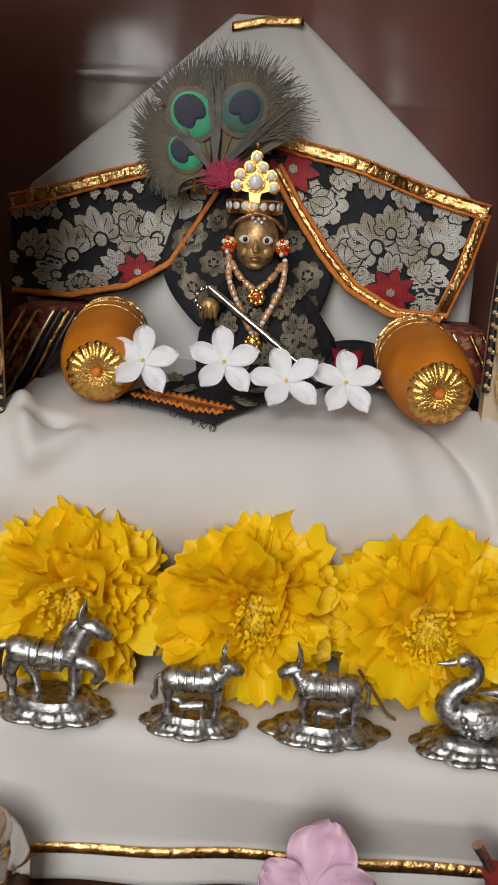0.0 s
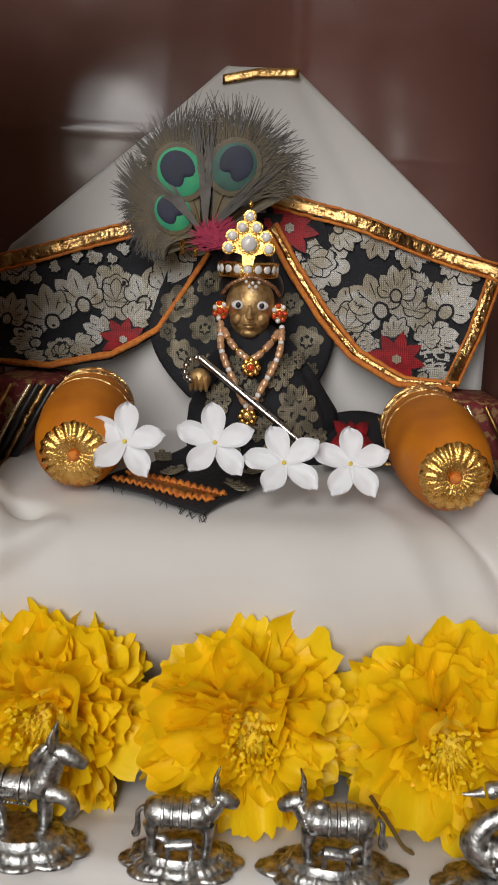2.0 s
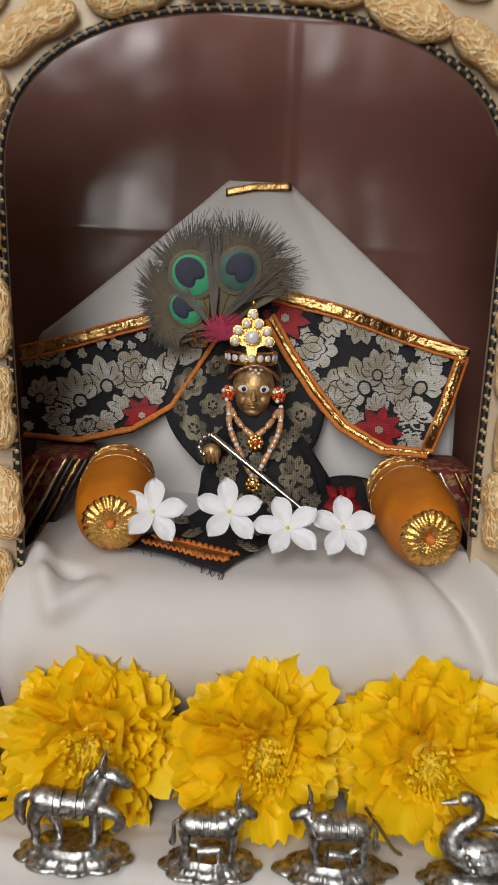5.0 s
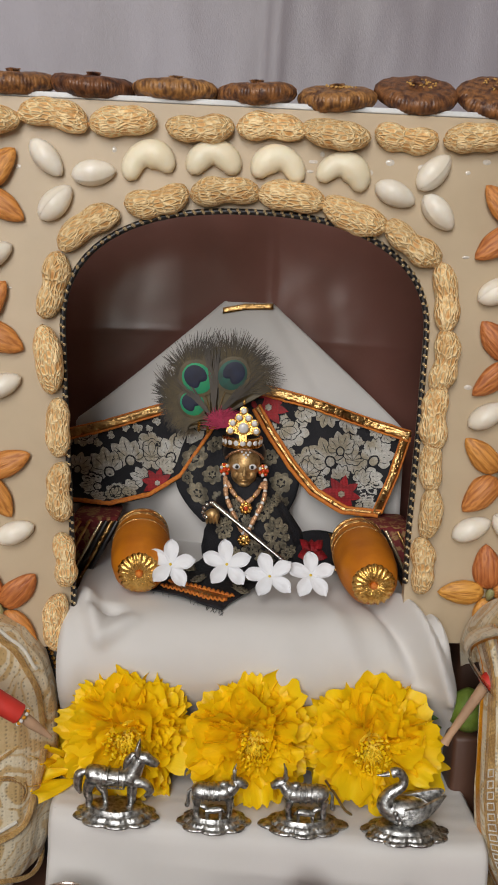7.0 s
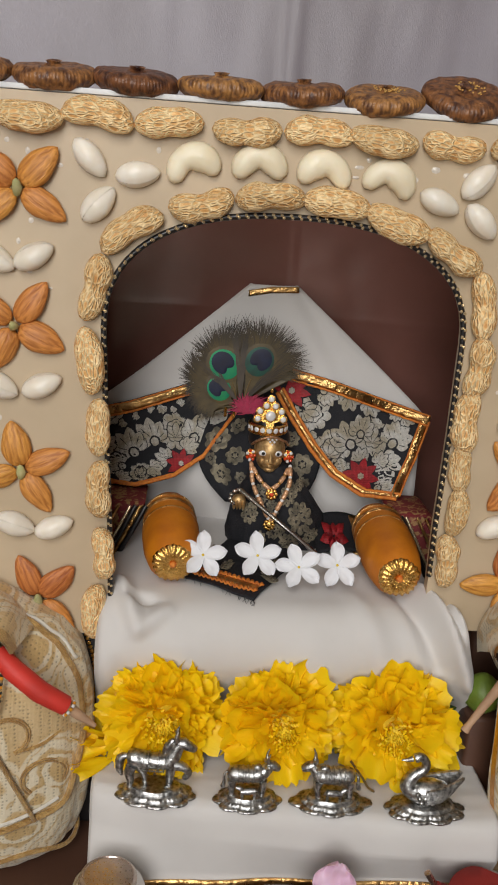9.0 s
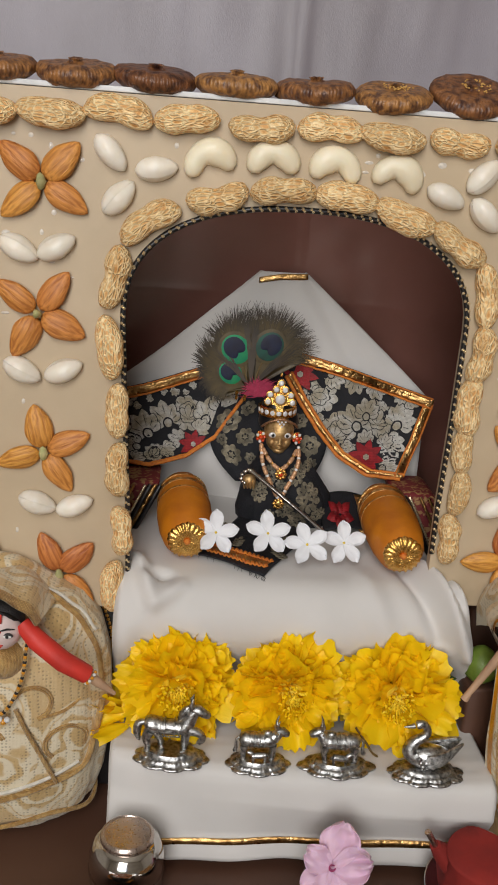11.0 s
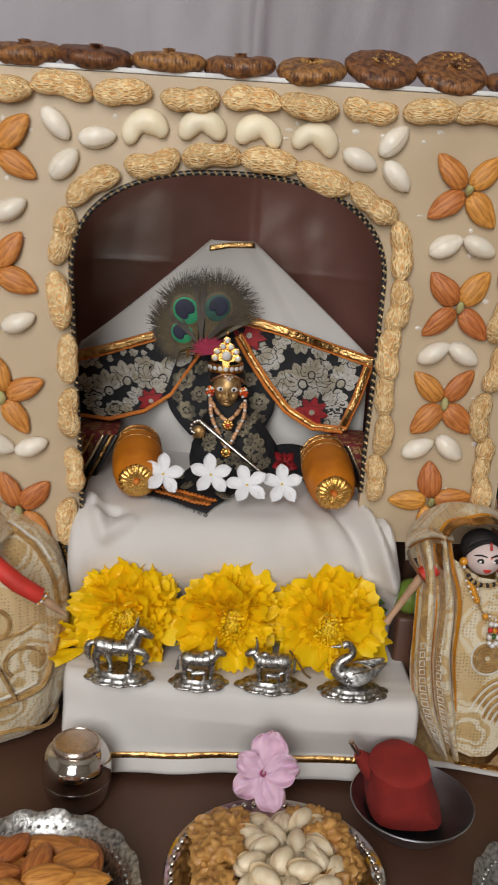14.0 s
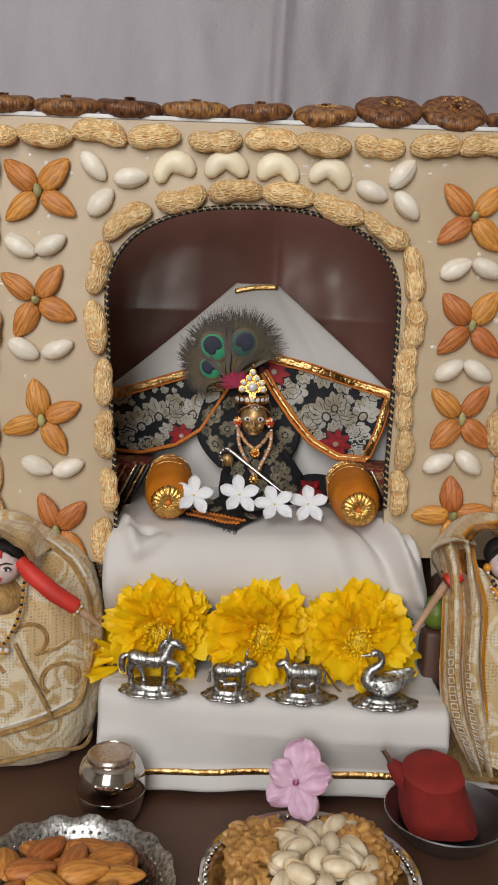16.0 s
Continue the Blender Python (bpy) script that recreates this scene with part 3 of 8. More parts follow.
def fig_mesh(seed):
    """A pressed fig: a puffed disc with fine radial pleats, a sunken crown and a frayed stem."""
    rnd = random.Random(seed)
    prof = [(0.0005, -0.0085), (0.011, -0.0088), (0.0172, -0.0072), (0.0203, -0.0045), (0.0216, -0.0012), (0.0212, 0.0020), (0.0190, 0.0048), (0.0155, 0.0062), (0.0115, 0.0064), (0.0075, 0.0056), (0.0048, 0.0058), (0.0030, 0.0072), (0.0034, 0.0088), (0.0010, 0.0092)]
    ph = [rnd.uniform(0, 6.28) for _ in range(5)]
    count = rnd.choice((58, 64, 72))

    def shape(a, k):
        deep = (0, 0.3, 0.8, 1, 1, 1, 1, 0.9, 0.8, 0.8, 2.0, 6.0, 14.0, 14.0)[k]
        return 1 + 0.012 * deep * (math.sin(count * a + 2.6 * math.sin(3 * a + ph[0])) + 0.6 * math.sin(17 * a + ph[4])) + (0.045 * math.sin(2 * a + ph[1]) + 0.025 * math.sin(3 * a + ph[2])) * (k < 9)
    bm = lathe(prof, 224, shape)
    for v in bm.verts:
        x, y, z = v.co
        v.co.z += 0.0012 * ridge(x, y + seed, 3, 60) + 0.0009 * ridge(x, y + seed, z, 210) + 0.0016 * math.sin(math.atan2(y, x) + ph[3]) * (math.hypot(x, y) / 0.02)
    return bm


def shared(name, bm, mat, sharp=60):
    ob = part(name, bm, mat, sharp=sharp)
    me = ob.data
    bpy.data.objects.remove(ob)
    return me


PEANUTS = [shared("peanut", peanut_mesh(s, ln, w), "peanut") for s, ln, w in ((1, 0.0370, 0.24), (2, 0.0400, 0.18), (3, 0.039, 0.30), (4, 0.0400, 0.14), (5, 0.0385, 0.22), (6, 0.0395, 0.27))]
ALMONDS = [shared("almond", almond_mesh(s), "almond") for s in range(5)]
PISTAS = [shared("pistachio", pistachio_mesh(s), "pista", 35) for s in range(2)]
CASHEWS = [shared("cashew", cashew_mesh(s), "cashew") for s in range(3)]


def stick(name, me, x, z, angle, y=-0.0035, scale=1.0, parent=panel, tip=0.0):
    ob = part(name, me, None, parent)
    ob.matrix_local = Matrix.Translation((x, y, z)) @ Matrix.Rotation(-radians(angle), 4, "Y") @ Matrix.Rotation(tip, 4, "X") @ Matrix.Scale(scale, 4)
    return ob


rng = random.Random(4)
for k, x in enumerate((-0.181, -0.145, -0.108, -0.070, -0.028, 0.011, 0.047, 0.086, 0.125, 0.159, 0.190)):
    stick("peanut", PEANUTS[(k * 3 + k // 2) % 6], x, 0.456, rng.uniform(-9, 6), -0.0055, 0.98, tip=rng.uniform(-1, 1))
# round the arch, from the foot of one side over the top to the other foot: x, z, angle
for k, (x, z, a) in enumerate(((-0.103, 0.168, 88), (-0.101, 0.207, 92), (-0.102, 0.248, 91), (-0.104, 0.286, 90), (-0.111, 0.325, 98), (-0.109, 0.367, 74),
                               (-0.088, 0.398, 33), (-0.051, 0.417, 10), (-0.013, 0.4205, 1), (0.024, 0.420, -6), (0.060, 0.413, -20), (0.094, 0.399, -30),
                               (0.1135, 0.369, -84), (0.115, 0.333, 88), (0.115, 0.300, 92), (0.114, 0.271, 93), (0.114, 0.243, 82), (0.1115, 0.2105, 94))):
    s = 0.80 if k in (15, 16) else 0.92 if z < 0.3 else 1.0
    stick("peanut", PEANUTS[(k * 5 + 1) % 6], x, z, a + rng.uniform(-4, 4), -0.0055, s, tip=rng.uniform(-1, 1))
for k, (x, z) in enumerate(((0.190, 0.430), (0.193, 0.395), (0.191, 0.360), (0.189, 0.328), (0.188, 0.293), (0.185, 0.258), (0.188, 0.227), (0.189, 0.198))):
    stick("peanut", PEANUTS[(k + 2) % 6], x, z, (86, 80, 86, 74, 78, 92, 86, 88)[k], -0.0055, 0.92, tip=rng.uniform(-1, 1))
for k, z in enumerate((0.430, 0.393, 0.357, 0.322, 0.287, 0.252, 0.217, 0.184)):
    stick("peanut", PEANUTS[(k * 5 + 3) % 6], -0.187, z, 90 + rng.uniform(-8, 8), -0.0055, 0.92, tip=rng.uniform(-1, 1))
for k, (x, z, a) in enumerate(((-0.056, 0.434, 14), (-0.020, 0.4365, 2), (0.016, 0.435, -4), (0.052, 0.433, -12))):
    stick("cashew", CASHEWS[k % 3], x, z, a, -0.003, 1.02)
for k, (x, z, a) in enumerate(((-0.112, 0.436, -48), (-0.086, 0.429, 8), (-0.107, 0.412, 48), (0.082, 0.425, -22), (0.103, 0.4375, 48), (0.107, 0.416, -46),
                               (-0.1635, 0.380, -28), (-0.142, 0.382, 30), (-0.162, 0.308, -26), (-0.1375, 0.309, 24), (-0.153, 0.223, -18), (-0.130, 0.222, 22),
                               (0.1445, 0.374, 28), (0.167, 0.3745, -24), (0.1445, 0.302, 32), (0.1655, 0.302, -30), (0.141, 0.2335, 26), (0.1635, 0.2345, -40))):
    stick("pistachio", PISTAS[k % 2], x, z, a, -0.0035, 1.04, tip=rng.uniform(-1.5, 1.5))
# almond flowers with a cardamom pod at the heart: centre, then the almonds round it
CARDAMOM = shared("cardamom", lathe([(0.0004, -0.006), (0.0022, -0.0045), (0.0033, 0), (0.0022, 0.0045), (0.0004, 0.006)], 9, lambda a, k: 1 + 0.12 * math.cos(3 * a)), "cardamom")
FLOWERS = (((-0.1505, 0.418), ((-0.163, 0.4285), (-0.1375, 0.4315), (-0.1625, 0.407), (-0.134, 0.408))),
           ((-0.1525, 0.343), ((-0.165, 0.352), (-0.1425, 0.357), (-0.1595, 0.330), (-0.1365, 0.3355))),
           ((-0.149, 0.257), ((-0.153, 0.276), (-0.132, 0.2645), (-0.163, 0.2525), (-0.139, 0.242))),
           ((-0.139, 0.1745), ((-0.147, 0.193), (-0.126, 0.188), (-0.153, 0.168), (-0.1285, 0.164))),
           ((0.1545, 0.410), ((0.142, 0.4225), (0.1675, 0.423), (0.138, 0.3975), (0.165, 0.398))),
           ((0.158, 0.334), ((0.1465, 0.346), (0.1685, 0.348), (0.1445, 0.322), (0.169, 0.323))),
           ((0.1555, 0.267), ((0.1435, 0.2785), (0.1665, 0.281), (0.1435, 0.2535), (0.1675, 0.2555))),
           ((0.1545, 0.194), ((0.152, 0.2145), (0.134, 0.194), (0.1735, 0.197), (0.1535, 0.1775))))
for f, ((cx, cz), petals) in enumerate(FLOWERS):
    stick("cardamom", CARDAMOM, cx, cz, 0, -0.007, 0.85, tip=radians((20, 70, 15, 10, 60, 30, 8, 35)[f]))
    for k, (x, z) in enumerate(petals):
        dx, dz = x - cx, z - cz
        r = math.hypot(dx, dz)
        a = math.degrees(math.atan2(dz, dx))
        stick("almond", ALMONDS[(f + k * 2) % 5], cx + dx / r * 0.0165, cz + dz / r * 0.0165, a, -0.0035, 1.0, tip=rng.uniform(-0.25, 0.25) + (math.pi if k % 2 else 0))
# smears of dried glue round the nuts
bm = bmesh.new()
for k in range(70):
    f = FLOWERS[rng.randrange(8)][0]
    x, z = (f[0] + rng.uniform(-0.03, 0.03), f[1] + rng.uniform(-0.035, 0.035)) if k < 45 else (rng.uniform(-0.17, 0.17), rng.uniform(0.435, 0.446))
    w, h = rng.uniform(0.0008, 0.0028), rng.uniform(0.0006, 0.002)
    if abs(x) > 0.12 or z > 0.43:
        join(bm, ball((x, 0, z), (w, 0.0004, h), 7, 4))
tagged(part("glue_film", bm, "glue", panel, "shiny dried glue smears"), kind="stuff")

FIGS = [shared("dried_fig", fig_mesh(s), "fig") for s in range(5)]
for k, (x, tip) in enumerate(((-0.178, 12), (-0.134, 8), (-0.089, 14), (-0.043, 4), (0.0025, 10), (0.048, 16), (0.0935, 26), (0.140, 38), (0.186, 8))):
    ob = tagged(part("dried_fig", FIGS[k % 5], None), "flattened brown dried fig on the panel's white top edge" if tip < 20 else "tilted brown dried fig with seeds showing, on the panel's top edge", "dried fig", "row of dried figs")
    ob.matrix_world = Matrix.Translation((x, 0.014, 0.4785 + (0.004 if tip > 20 else 0))) @ Matrix.Rotation(radians(tip), 4, "X") @ Matrix.Rotation(k * 1.3, 4, "Z") @ Matrix.Diagonal((1.08, 1.05, 0.80, 1))
    if tip > 20 or k == 5:
        bm = bmesh.new()
        for j in range(46):
            a, r = rng.uniform(0, 6.28), 0.009 * math.sqrt(rng.random())
            join(bm, ball((r * math.cos(a), r * math.sin(a) - 0.003, 0.0072 + 0.0006 * rng.random()), 0.0006, 5, 4))
        part("seed_bed", bm, "fig_seed", ob, "golden seeds")

# ---- brown lined niche behind the arch ----
niche = thing("niche", "dark brown lined box niche behind the arch", "niche", kind="structure")


def lining(u, v):
    """A folded satin sheet: flat fields between ironed creases, the upper ones leaning back."""
    x, z = -0.196 + 0.392 * u, 0.149 + 0.316 * v
    crease = 0.331 + 0.004 * math.sin(u * 5)
    lean = -0.05 * (z - crease) if z < crease else 0.020 * (z - crease)
    turn = 0.088 * max(0.0, x + 0.114) + 0.042 * max(0.0, x + 0.046) - 0.13 * max(0.0, x - 0.026)
    pleat = 0.0005 * math.exp(-((x - 0.026) / 0.0025) ** 2) + 0.0003 * math.exp(-((z - crease) / 0.0022) ** 2)
    return (x, 0.190 + lean + turn + 0.0012 * ridge(x, z, 0, 12) + 0.0004 * ridge(x, z, 4, 45) - pleat, z)


part("back", sheet(lining, 160, 130), "niche", niche, solid=0.002)
part("side", box(-0.199, -0.196, 0.008, 0.290, 0.15, 0.466), "niche", niche)
part("side", box(0.198, 0.201, 0.008, 0.290, 0.15, 0.466), "niche", niche)
base = thing("plinth", "dark brown cloth covered plinth under the shrine", "plinth")
part("body", box(-0.22, -0.112, 0.03, 0.25, 0, 0.149, 0.004), "brown_cloth", base)
part("body", box(0.15, 0.40, 0.03, 0.25, 0, 0.158, 0.004), "brown_cloth", base)
part("body", box(-0.112, 0.15, 0.06, 0.25, 0, 0.149, 0.003), "dark", base)

# ---- white cloth over the throne: seat, fall and high back ----
SEAT = [(0.165, 0.181), (0.10, 0.180), (0.03, 0.179), (0.005, 0.178), (-0.008, 0.1745), (-0.0175, 0.166), (-0.0222, 0.154), (-0.0205, 0.139), (-0.0110, 0.124), (0.0020, 0.108), (0.0110, 0.088), (0.0140, 0.070)]


SEAT_CURVE = smooth_path([(y, z, 0) for y, z in SEAT], 5)


def bump_line(x, v, x0, v0, x1, v1, width, high):
    """A fold: a smooth ridge along a line on the cloth, fading at both ends."""
    t = ((x - x0) * (x1 - x0) * 11 + (v - v0) * (v1 - v0)) / ((x1 - x0) ** 2 * 11 + (v1 - v0) ** 2)
    c = min(1, max(0, t))
    d = math.hypot((x - x0 - (x1 - x0) * c), (v - v0 - (v1 - v0) * c) * 0.3)
    return high * math.exp(-(d / width) ** 2) * (0.35 + 0.65 * math.sin(math.pi * min(1, max(0, 0.1 + 0.8 * t))))


def seat_cloth(u, v):
    p = along(SEAT_CURVE, v)
    q = along(SEAT_CURVE, min(1, v + 0.02)) - along(SEAT_CURVE, max(0, v - 0.02))
    q.normalize()
    ny, nz = q.y, -q.x
    fall = min(1, max(0, (v - 0.45) / 0.55))
    xl, xr = -0.096 - 0.006 * fall, 0.112 + 0.034 * fall ** 0.8
    s = 2 * u - 1
    flat = max(-0.86, min(0.86, s)) / 0.86
    x = xl + (xr - xl) * (flat + 1) / 2
    over = max(0, abs(s) - 0.86) / 0.14
    x += math.copysign(0.004 * math.sin(min(1, over * 3) * math.pi / 2), s)
    down = 0.05 * over ** 1.4
    fold = 0.0012 * ridge(x * 20, v * 5, 0) + 0.0022 * ridge(x * 11, v * 3, 7)
    # the corner where the cloth is gathered beside the cushion, and the swags that run from it
    for line in ((0.100, 0.50, 0.134, 0.74, 0.0060, 0.0120), (0.088, 0.50, 0.112, 0.72, 0.0060, -0.0085), (0.122, 0.58, 0.146, 0.70, 0.0050, 0.0060),
                 (0.112, 0.54, 0.142, 0.78, 0.0040, -0.0080), (0.134, 0.74, 0.142, 0.99, 0.0090, 0.0060), (0.116, 0.78, 0.124, 1.0, 0.0080, -0.0050),
                 (-0.092, 0.50, -0.078, 0.64, 0.0055, 0.0085), (-0.078, 0.65, -0.058, 0.60, 0.0050, 0.0055), (-0.085, 0.57, -0.068, 0.575, 0.0045, -0.0075),
                 (-0.094, 0.70, -0.098, 1.0, 0.0080, 0.0050), (0.030, 0.68, 0.070, 0.95, 0.0140, 0.0045), (-0.050, 0.68, -0.030, 0.95, 0.0130, 0.0040),
                 (0.058, 0.54, 0.084, 0.78, 0.0090, 0.0040), (-0.020, 0.62, 0.060, 0.60, 0.0120, 0.0025)):
        fold += bump_line(x, v, *line)
    return (x, p.x + ny * (fold - down), p.y + nz * (fold - down))


throne = thing("throne", "small throne draped in white cotton cloth with a tall pointed back", "throne")
part("seat_cloth", sheet(seat_cloth, 170, 130), "white_cloth", throne, solid=0.0008)


def seat_z(y):
    for (y0, z0), (y1, z1) in zip(SEAT, SEAT[1:]):
        if y1 <= y <= y0:
            return z1 + (z0 - z1) * (y - y1) / (y0 - y1)
    return 0.180


def back_cloth(u, v):
    # a pointed back: sides upright to the shoulder, then sloping to a narrow flat tip
    z = 0.170 + 0.190 * v
    k = max(0, (z - 0.270) / 0.090)
    lo, hi = -0.118 + 0.107 * k ** 0.95, 0.1265 - 0.103 * k ** 1.04
    x = lo + (hi - lo) * u
    y = 0.131 + 0.035 * (z - 0.18) + 0.0045 * ridge(x * 16, z * 13, 3) + 0.0025 * math.sin(x * 55 + z * 30) * (1 - k) + 0.003 * math.exp(-((x - 0.030 - 0.6 * (0.35 - z)) / 0.008) ** 2)
    y += 0.02 * max(0, abs(2 * u - 1) - 0.88)
    return (x, y, z)


part("back_cloth", sheet(back_cloth, 60, 60), "white_cloth", throne, solid=0.0012)
part("gold_braid", ribbon([(-0.0125, 0.1345, 0.3535), (0.004, 0.1335, 0.3570), (0.0240, 0.1340, 0.3580)], 0.0044, (0, 0.04, 1), n=20), "gold_ribbon", throne, "narrow gold braid across the tip", solid=0.0005)


def arm(x, lean):
    """A brocade side rest: padded panel with gold and dark bands along its slanting front."""
    bm = box(x - 0.016, x + 0.016, 0.066, 0.11, 0.150, 0.213, 0.004)
    for v in bm.verts:
        v.co.x += lean * (v.co.z - 0.19)
        v.co.y += 0.35 * max(0, v.co.z - 0.2)
    part("armrest", bm, "maroon", throne, "maroon and gold brocade armrest")
    inner = -1 if x > 0 else 1
    for k, (off, mat, w) in enumerate(((0.0120, "gold_ribbon", 0.0016), (0.0085, "black", 0.0018), (0.0155, "black", 0.0018), (0.0050, "bead_gold", 0.0011), (-0.003, "gold_ribbon", 0.0011), (-0.009, "gold_ribbon", 0.0011))):
        px = x + inner * off
        part("piping", tube([(px + lean * (z - 0.19), 0.0635 + 0.35 * max(0, z - 0.2) - 0.0004 * k, z) for z in (0.152, 0.175, 0.19, 0.2, 0.212)], w, 8), mat, throne)


arm(-0.1050, 0.52)
arm(0.1200, -0.52)
part("footboard", box(-0.122, -0.101, 0.006, 0.05, 0.004, 0.148, 0.002), "black", throne, "black footboard edged with gold beads")
bm = bmesh.new()
for k in range(34):
    z = 0.147 - 0.003 * k
    join(bm, ball((-0.1075 + 0.006 * math.sin(min(1, (0.147 - z) / 0.02) * 1.2) - 0.003, 0.0045, z), 0.0014, 6, 5))
part("bead_row", bm, "gold", throne, "row of gold beads")
part("frame_block", box(-0.09, 0.11, 0.030, 0.14, 0.001, 0.164, 0.006), "dark", throne)

# ---- the cloth covered step in front ----
STEP_L, STEP_R = (-0.1005, -0.0495), (0.1445, -0.0770)


def step_cloth(u, v):
    xl, xr = STEP_L[0], STEP_R[0]
    x = xl + (xr - xl) * u
    yf = STEP_L[1] + (STEP_R[1] - STEP_L[1]) * u - 0.007 * max(0, math.sin(math.pi * u)) ** 0.45 + 0.0015 * ridge(x, 0, 5, 30)
    hem = 0.0020 * math.sin(x * 42 + 1.0) + 0.0012 * math.sin(x * 90)
    hemy = -0.060 - 0.004 * u
    path = [(0.035, 0.0740), (yf + 0.016, 0.0740), (yf + 0.006, 0.0726), (yf + 0.0015, 0.0695), (yf, 0.064), (yf - 0.0005, 0.05), (hemy + 0.3 * hem, 0.022), (hemy - 0.004 + hem, 0.0045)]
    p = along([(a, b, 0) for a, b in path], v)
    z = p.y + 0.0006 * ridge(x, v, 0, 24)
    s = 2 * u - 1
    if abs(s) > 0.985:
        z -= 0.002
    return (x, p.x + 0.0012 * ridge(x * 14, v * 5, 9), z)


step = thing("offering_step", "white cotton covered step with a gold edged hem", "step")
part("cloth", sheet(step_cloth, 110, 70), "white_cloth", step, solid=0.0008)
bm = bmesh.new()
foot = [(-0.0985, -0.046), (0.1425, -0.056), (0.144, 0.03), (-0.0985, 0.03)]
lo, hi = [bm.verts.new((x, y, 0.0)) for x, y in foot], [bm.verts.new((x, y, 0.0725)) for x, y in foot]
bm.faces.new(hi)
bm.faces.new(lo[::-1])
for i in range(4):
    bm.faces.new((lo[i], lo[(i + 1) % 4], hi[(i + 1) % 4], hi[i]))
part("box", bm, "white_cloth", step)


def hem_band(u, v):
    x, y, z = step_cloth(0.005 + 0.99 * u, 0.905 + 0.026 * v)
    return (x, y - 0.0012, z)


part("gold_hem", sheet(hem_band, 90, 2), "gold_ribbon", step, "gold ribbon along the hem", solid=0.0004)


def side_mat(u, v):
    x, y = 0.130 + 0.20 * u, -0.052 + 0.006 * math.sin(u * 9) + 0.085 * v
    return (x, y, 0.0015 + 0.002 * max(0, ridge(u * 6, v * 3, 2)))


mat_ob = thing("white_mat", "white cloth mat with a gold edge under the doll", "mat")
part("cloth", sheet(side_mat, 30, 14), "white_cloth", mat_ob, solid=0.0008)
part("gold_edge", sheet(lambda u, v: (0.185 + 0.145 * u, -0.0500 + 0.006 * math.sin((u * 0.72 + 0.28) * 9) + 0.006 * v, 0.0045), 20, 2), "gold_ribbon", mat_ob, solid=0.0004)


# ---- things on the throne ----
def bolster(tail, head, name_label):
    """A round orange cushion with pleated gold ends, from its back end to the front end."""
    tail, head = Vector(tail), Vector(head)
    axis = head - tail
    L = axis.length
    ob = thing("bolster_cushion", name_label, "cushion", "bolster cushions", tail)
    ob.matrix_world = Matrix.Translation(tail) @ axis.to_track_quat("Z", "Y").to_matrix().to_4x4()
    prof = [(0.009, 0.0), (0.0142, 0.003), (0.0168, 0.010), (0.0186, L * 0.35), (0.0192, L * 0.56), (0.0182, L * 0.76), (0.0158, L * 0.91), (0.0120, L * 0.985), (0.002, L)]
    bm = lathe(prof, 40)
    for v in bm.verts:
        v.co += v.co.normalized() * 0.0006 * ridge(v.co.x, v.co.y, v.co.z, 70)
    part("cover", bm, "bolster", ob)
    for z in (0.013, 0.0200, 0.0225, 0.034):
        part("ring", lathe([(0.0168, z - 0.0008), (0.0182 + 0.05 * (z - 0.013), z - 0.0005), (0.0182 + 0.05 * (z - 0.013), z + 0.0005), (0.0168, z + 0.0008)], 40), "gold_ribbon", ob, "thin gold braid ring")
    rosette = lathe([(0.0128, L * 0.965), (0.0130, L * 0.978), (0.0122, L * 0.993), (0.0098, L * 1.010), (0.0062, L * 1.020), (0.0026, L * 1.006)], 132,
                    lambda a, k: 1 + (0.025 if k < 2 else 0.085) * math.cos(20 * a + 0.35 * k) + 0.02 * math.sin(5 * a))
    part("rosette", rosette, "gold", ob, "pleated gold end rosette")
    part("knot", ball((0, 0, L * 1.012), (0.0022, 0.0022, 0.0018), 10, 6), "orange", ob)
    return ob


bolster((-0.0625, 0.088, 0.2035), (-0.0575, 0.0105, 0.1945), "orange velvet bolster cushion with a pleated gold end")
bolster((0.0850, 0.083, 0.2030), (0.0848, -0.004, 0.1965), "orange velvet bolster cushion with a pleated gold end")


# the black brocade stole spread behind the figure, its lower edge drawn forward
def stole_y(x, z):
    low = min(1, max(0, (0.240 - z) / 0.028))
    return 0.1225 + 0.10 * (z - 0.25) + 0.0026 * math.sin(x * 90) + 0.0020 * math.sin(x * 41 + z * 60) - 0.020 * low * low


def drawn(x, z, lift=0.0):
    """Where the point x, z of the cloth's flat layout hangs."""
    y = stole_y(x, z) - lift
    s = (y + 0.626) / 0.736
    return Vector((-0.012 + (x + 0.018) * s, y, 0.404 + (z - 0.406) * s))


def lerp_line(pts, t):
    return along([(a, b, 0) for a, b in pts], t)


TOP_A, LOW_A = [(-0.129, 0.269), (-0.099, 0.277), (-0.058, 0.291), (-0.020, 0.298)], [(-0.126, 0.216), (-0.095, 0.2135), (-0.066, 0.2215), (-0.045, 0.236), (-0.021, 0.274)]
TOP_B, LOW_B = [(0.004, 0.309), (0.046, 0.299), (0.085, 0.287), (0.1195, 0.277)], [(0.006, 0.287), (0.019, 0.266), (0.034, 0.245), (0.050, 0.227), (0.072, 0.214), (0.099, 0.212)]


def wing(top, low):
    def f(u, v):
        p = lerp_line(top, u).lerp(lerp_line(low, u), v)
        return drawn(p.x, p.y)
    return f


def rails(top, low):
    return [(lerp_line(top, k / 60), lerp_line(low, k / 60)) for k in range(61)]


def inside(lines, x, z):
    for a, b in lines:
        k = (a.y - z) / (a.y - b.y)
        if 0.03 < k < 0.97 and abs(a.lerp(b, k).x - x) < 0.0015:
            return True
    return False


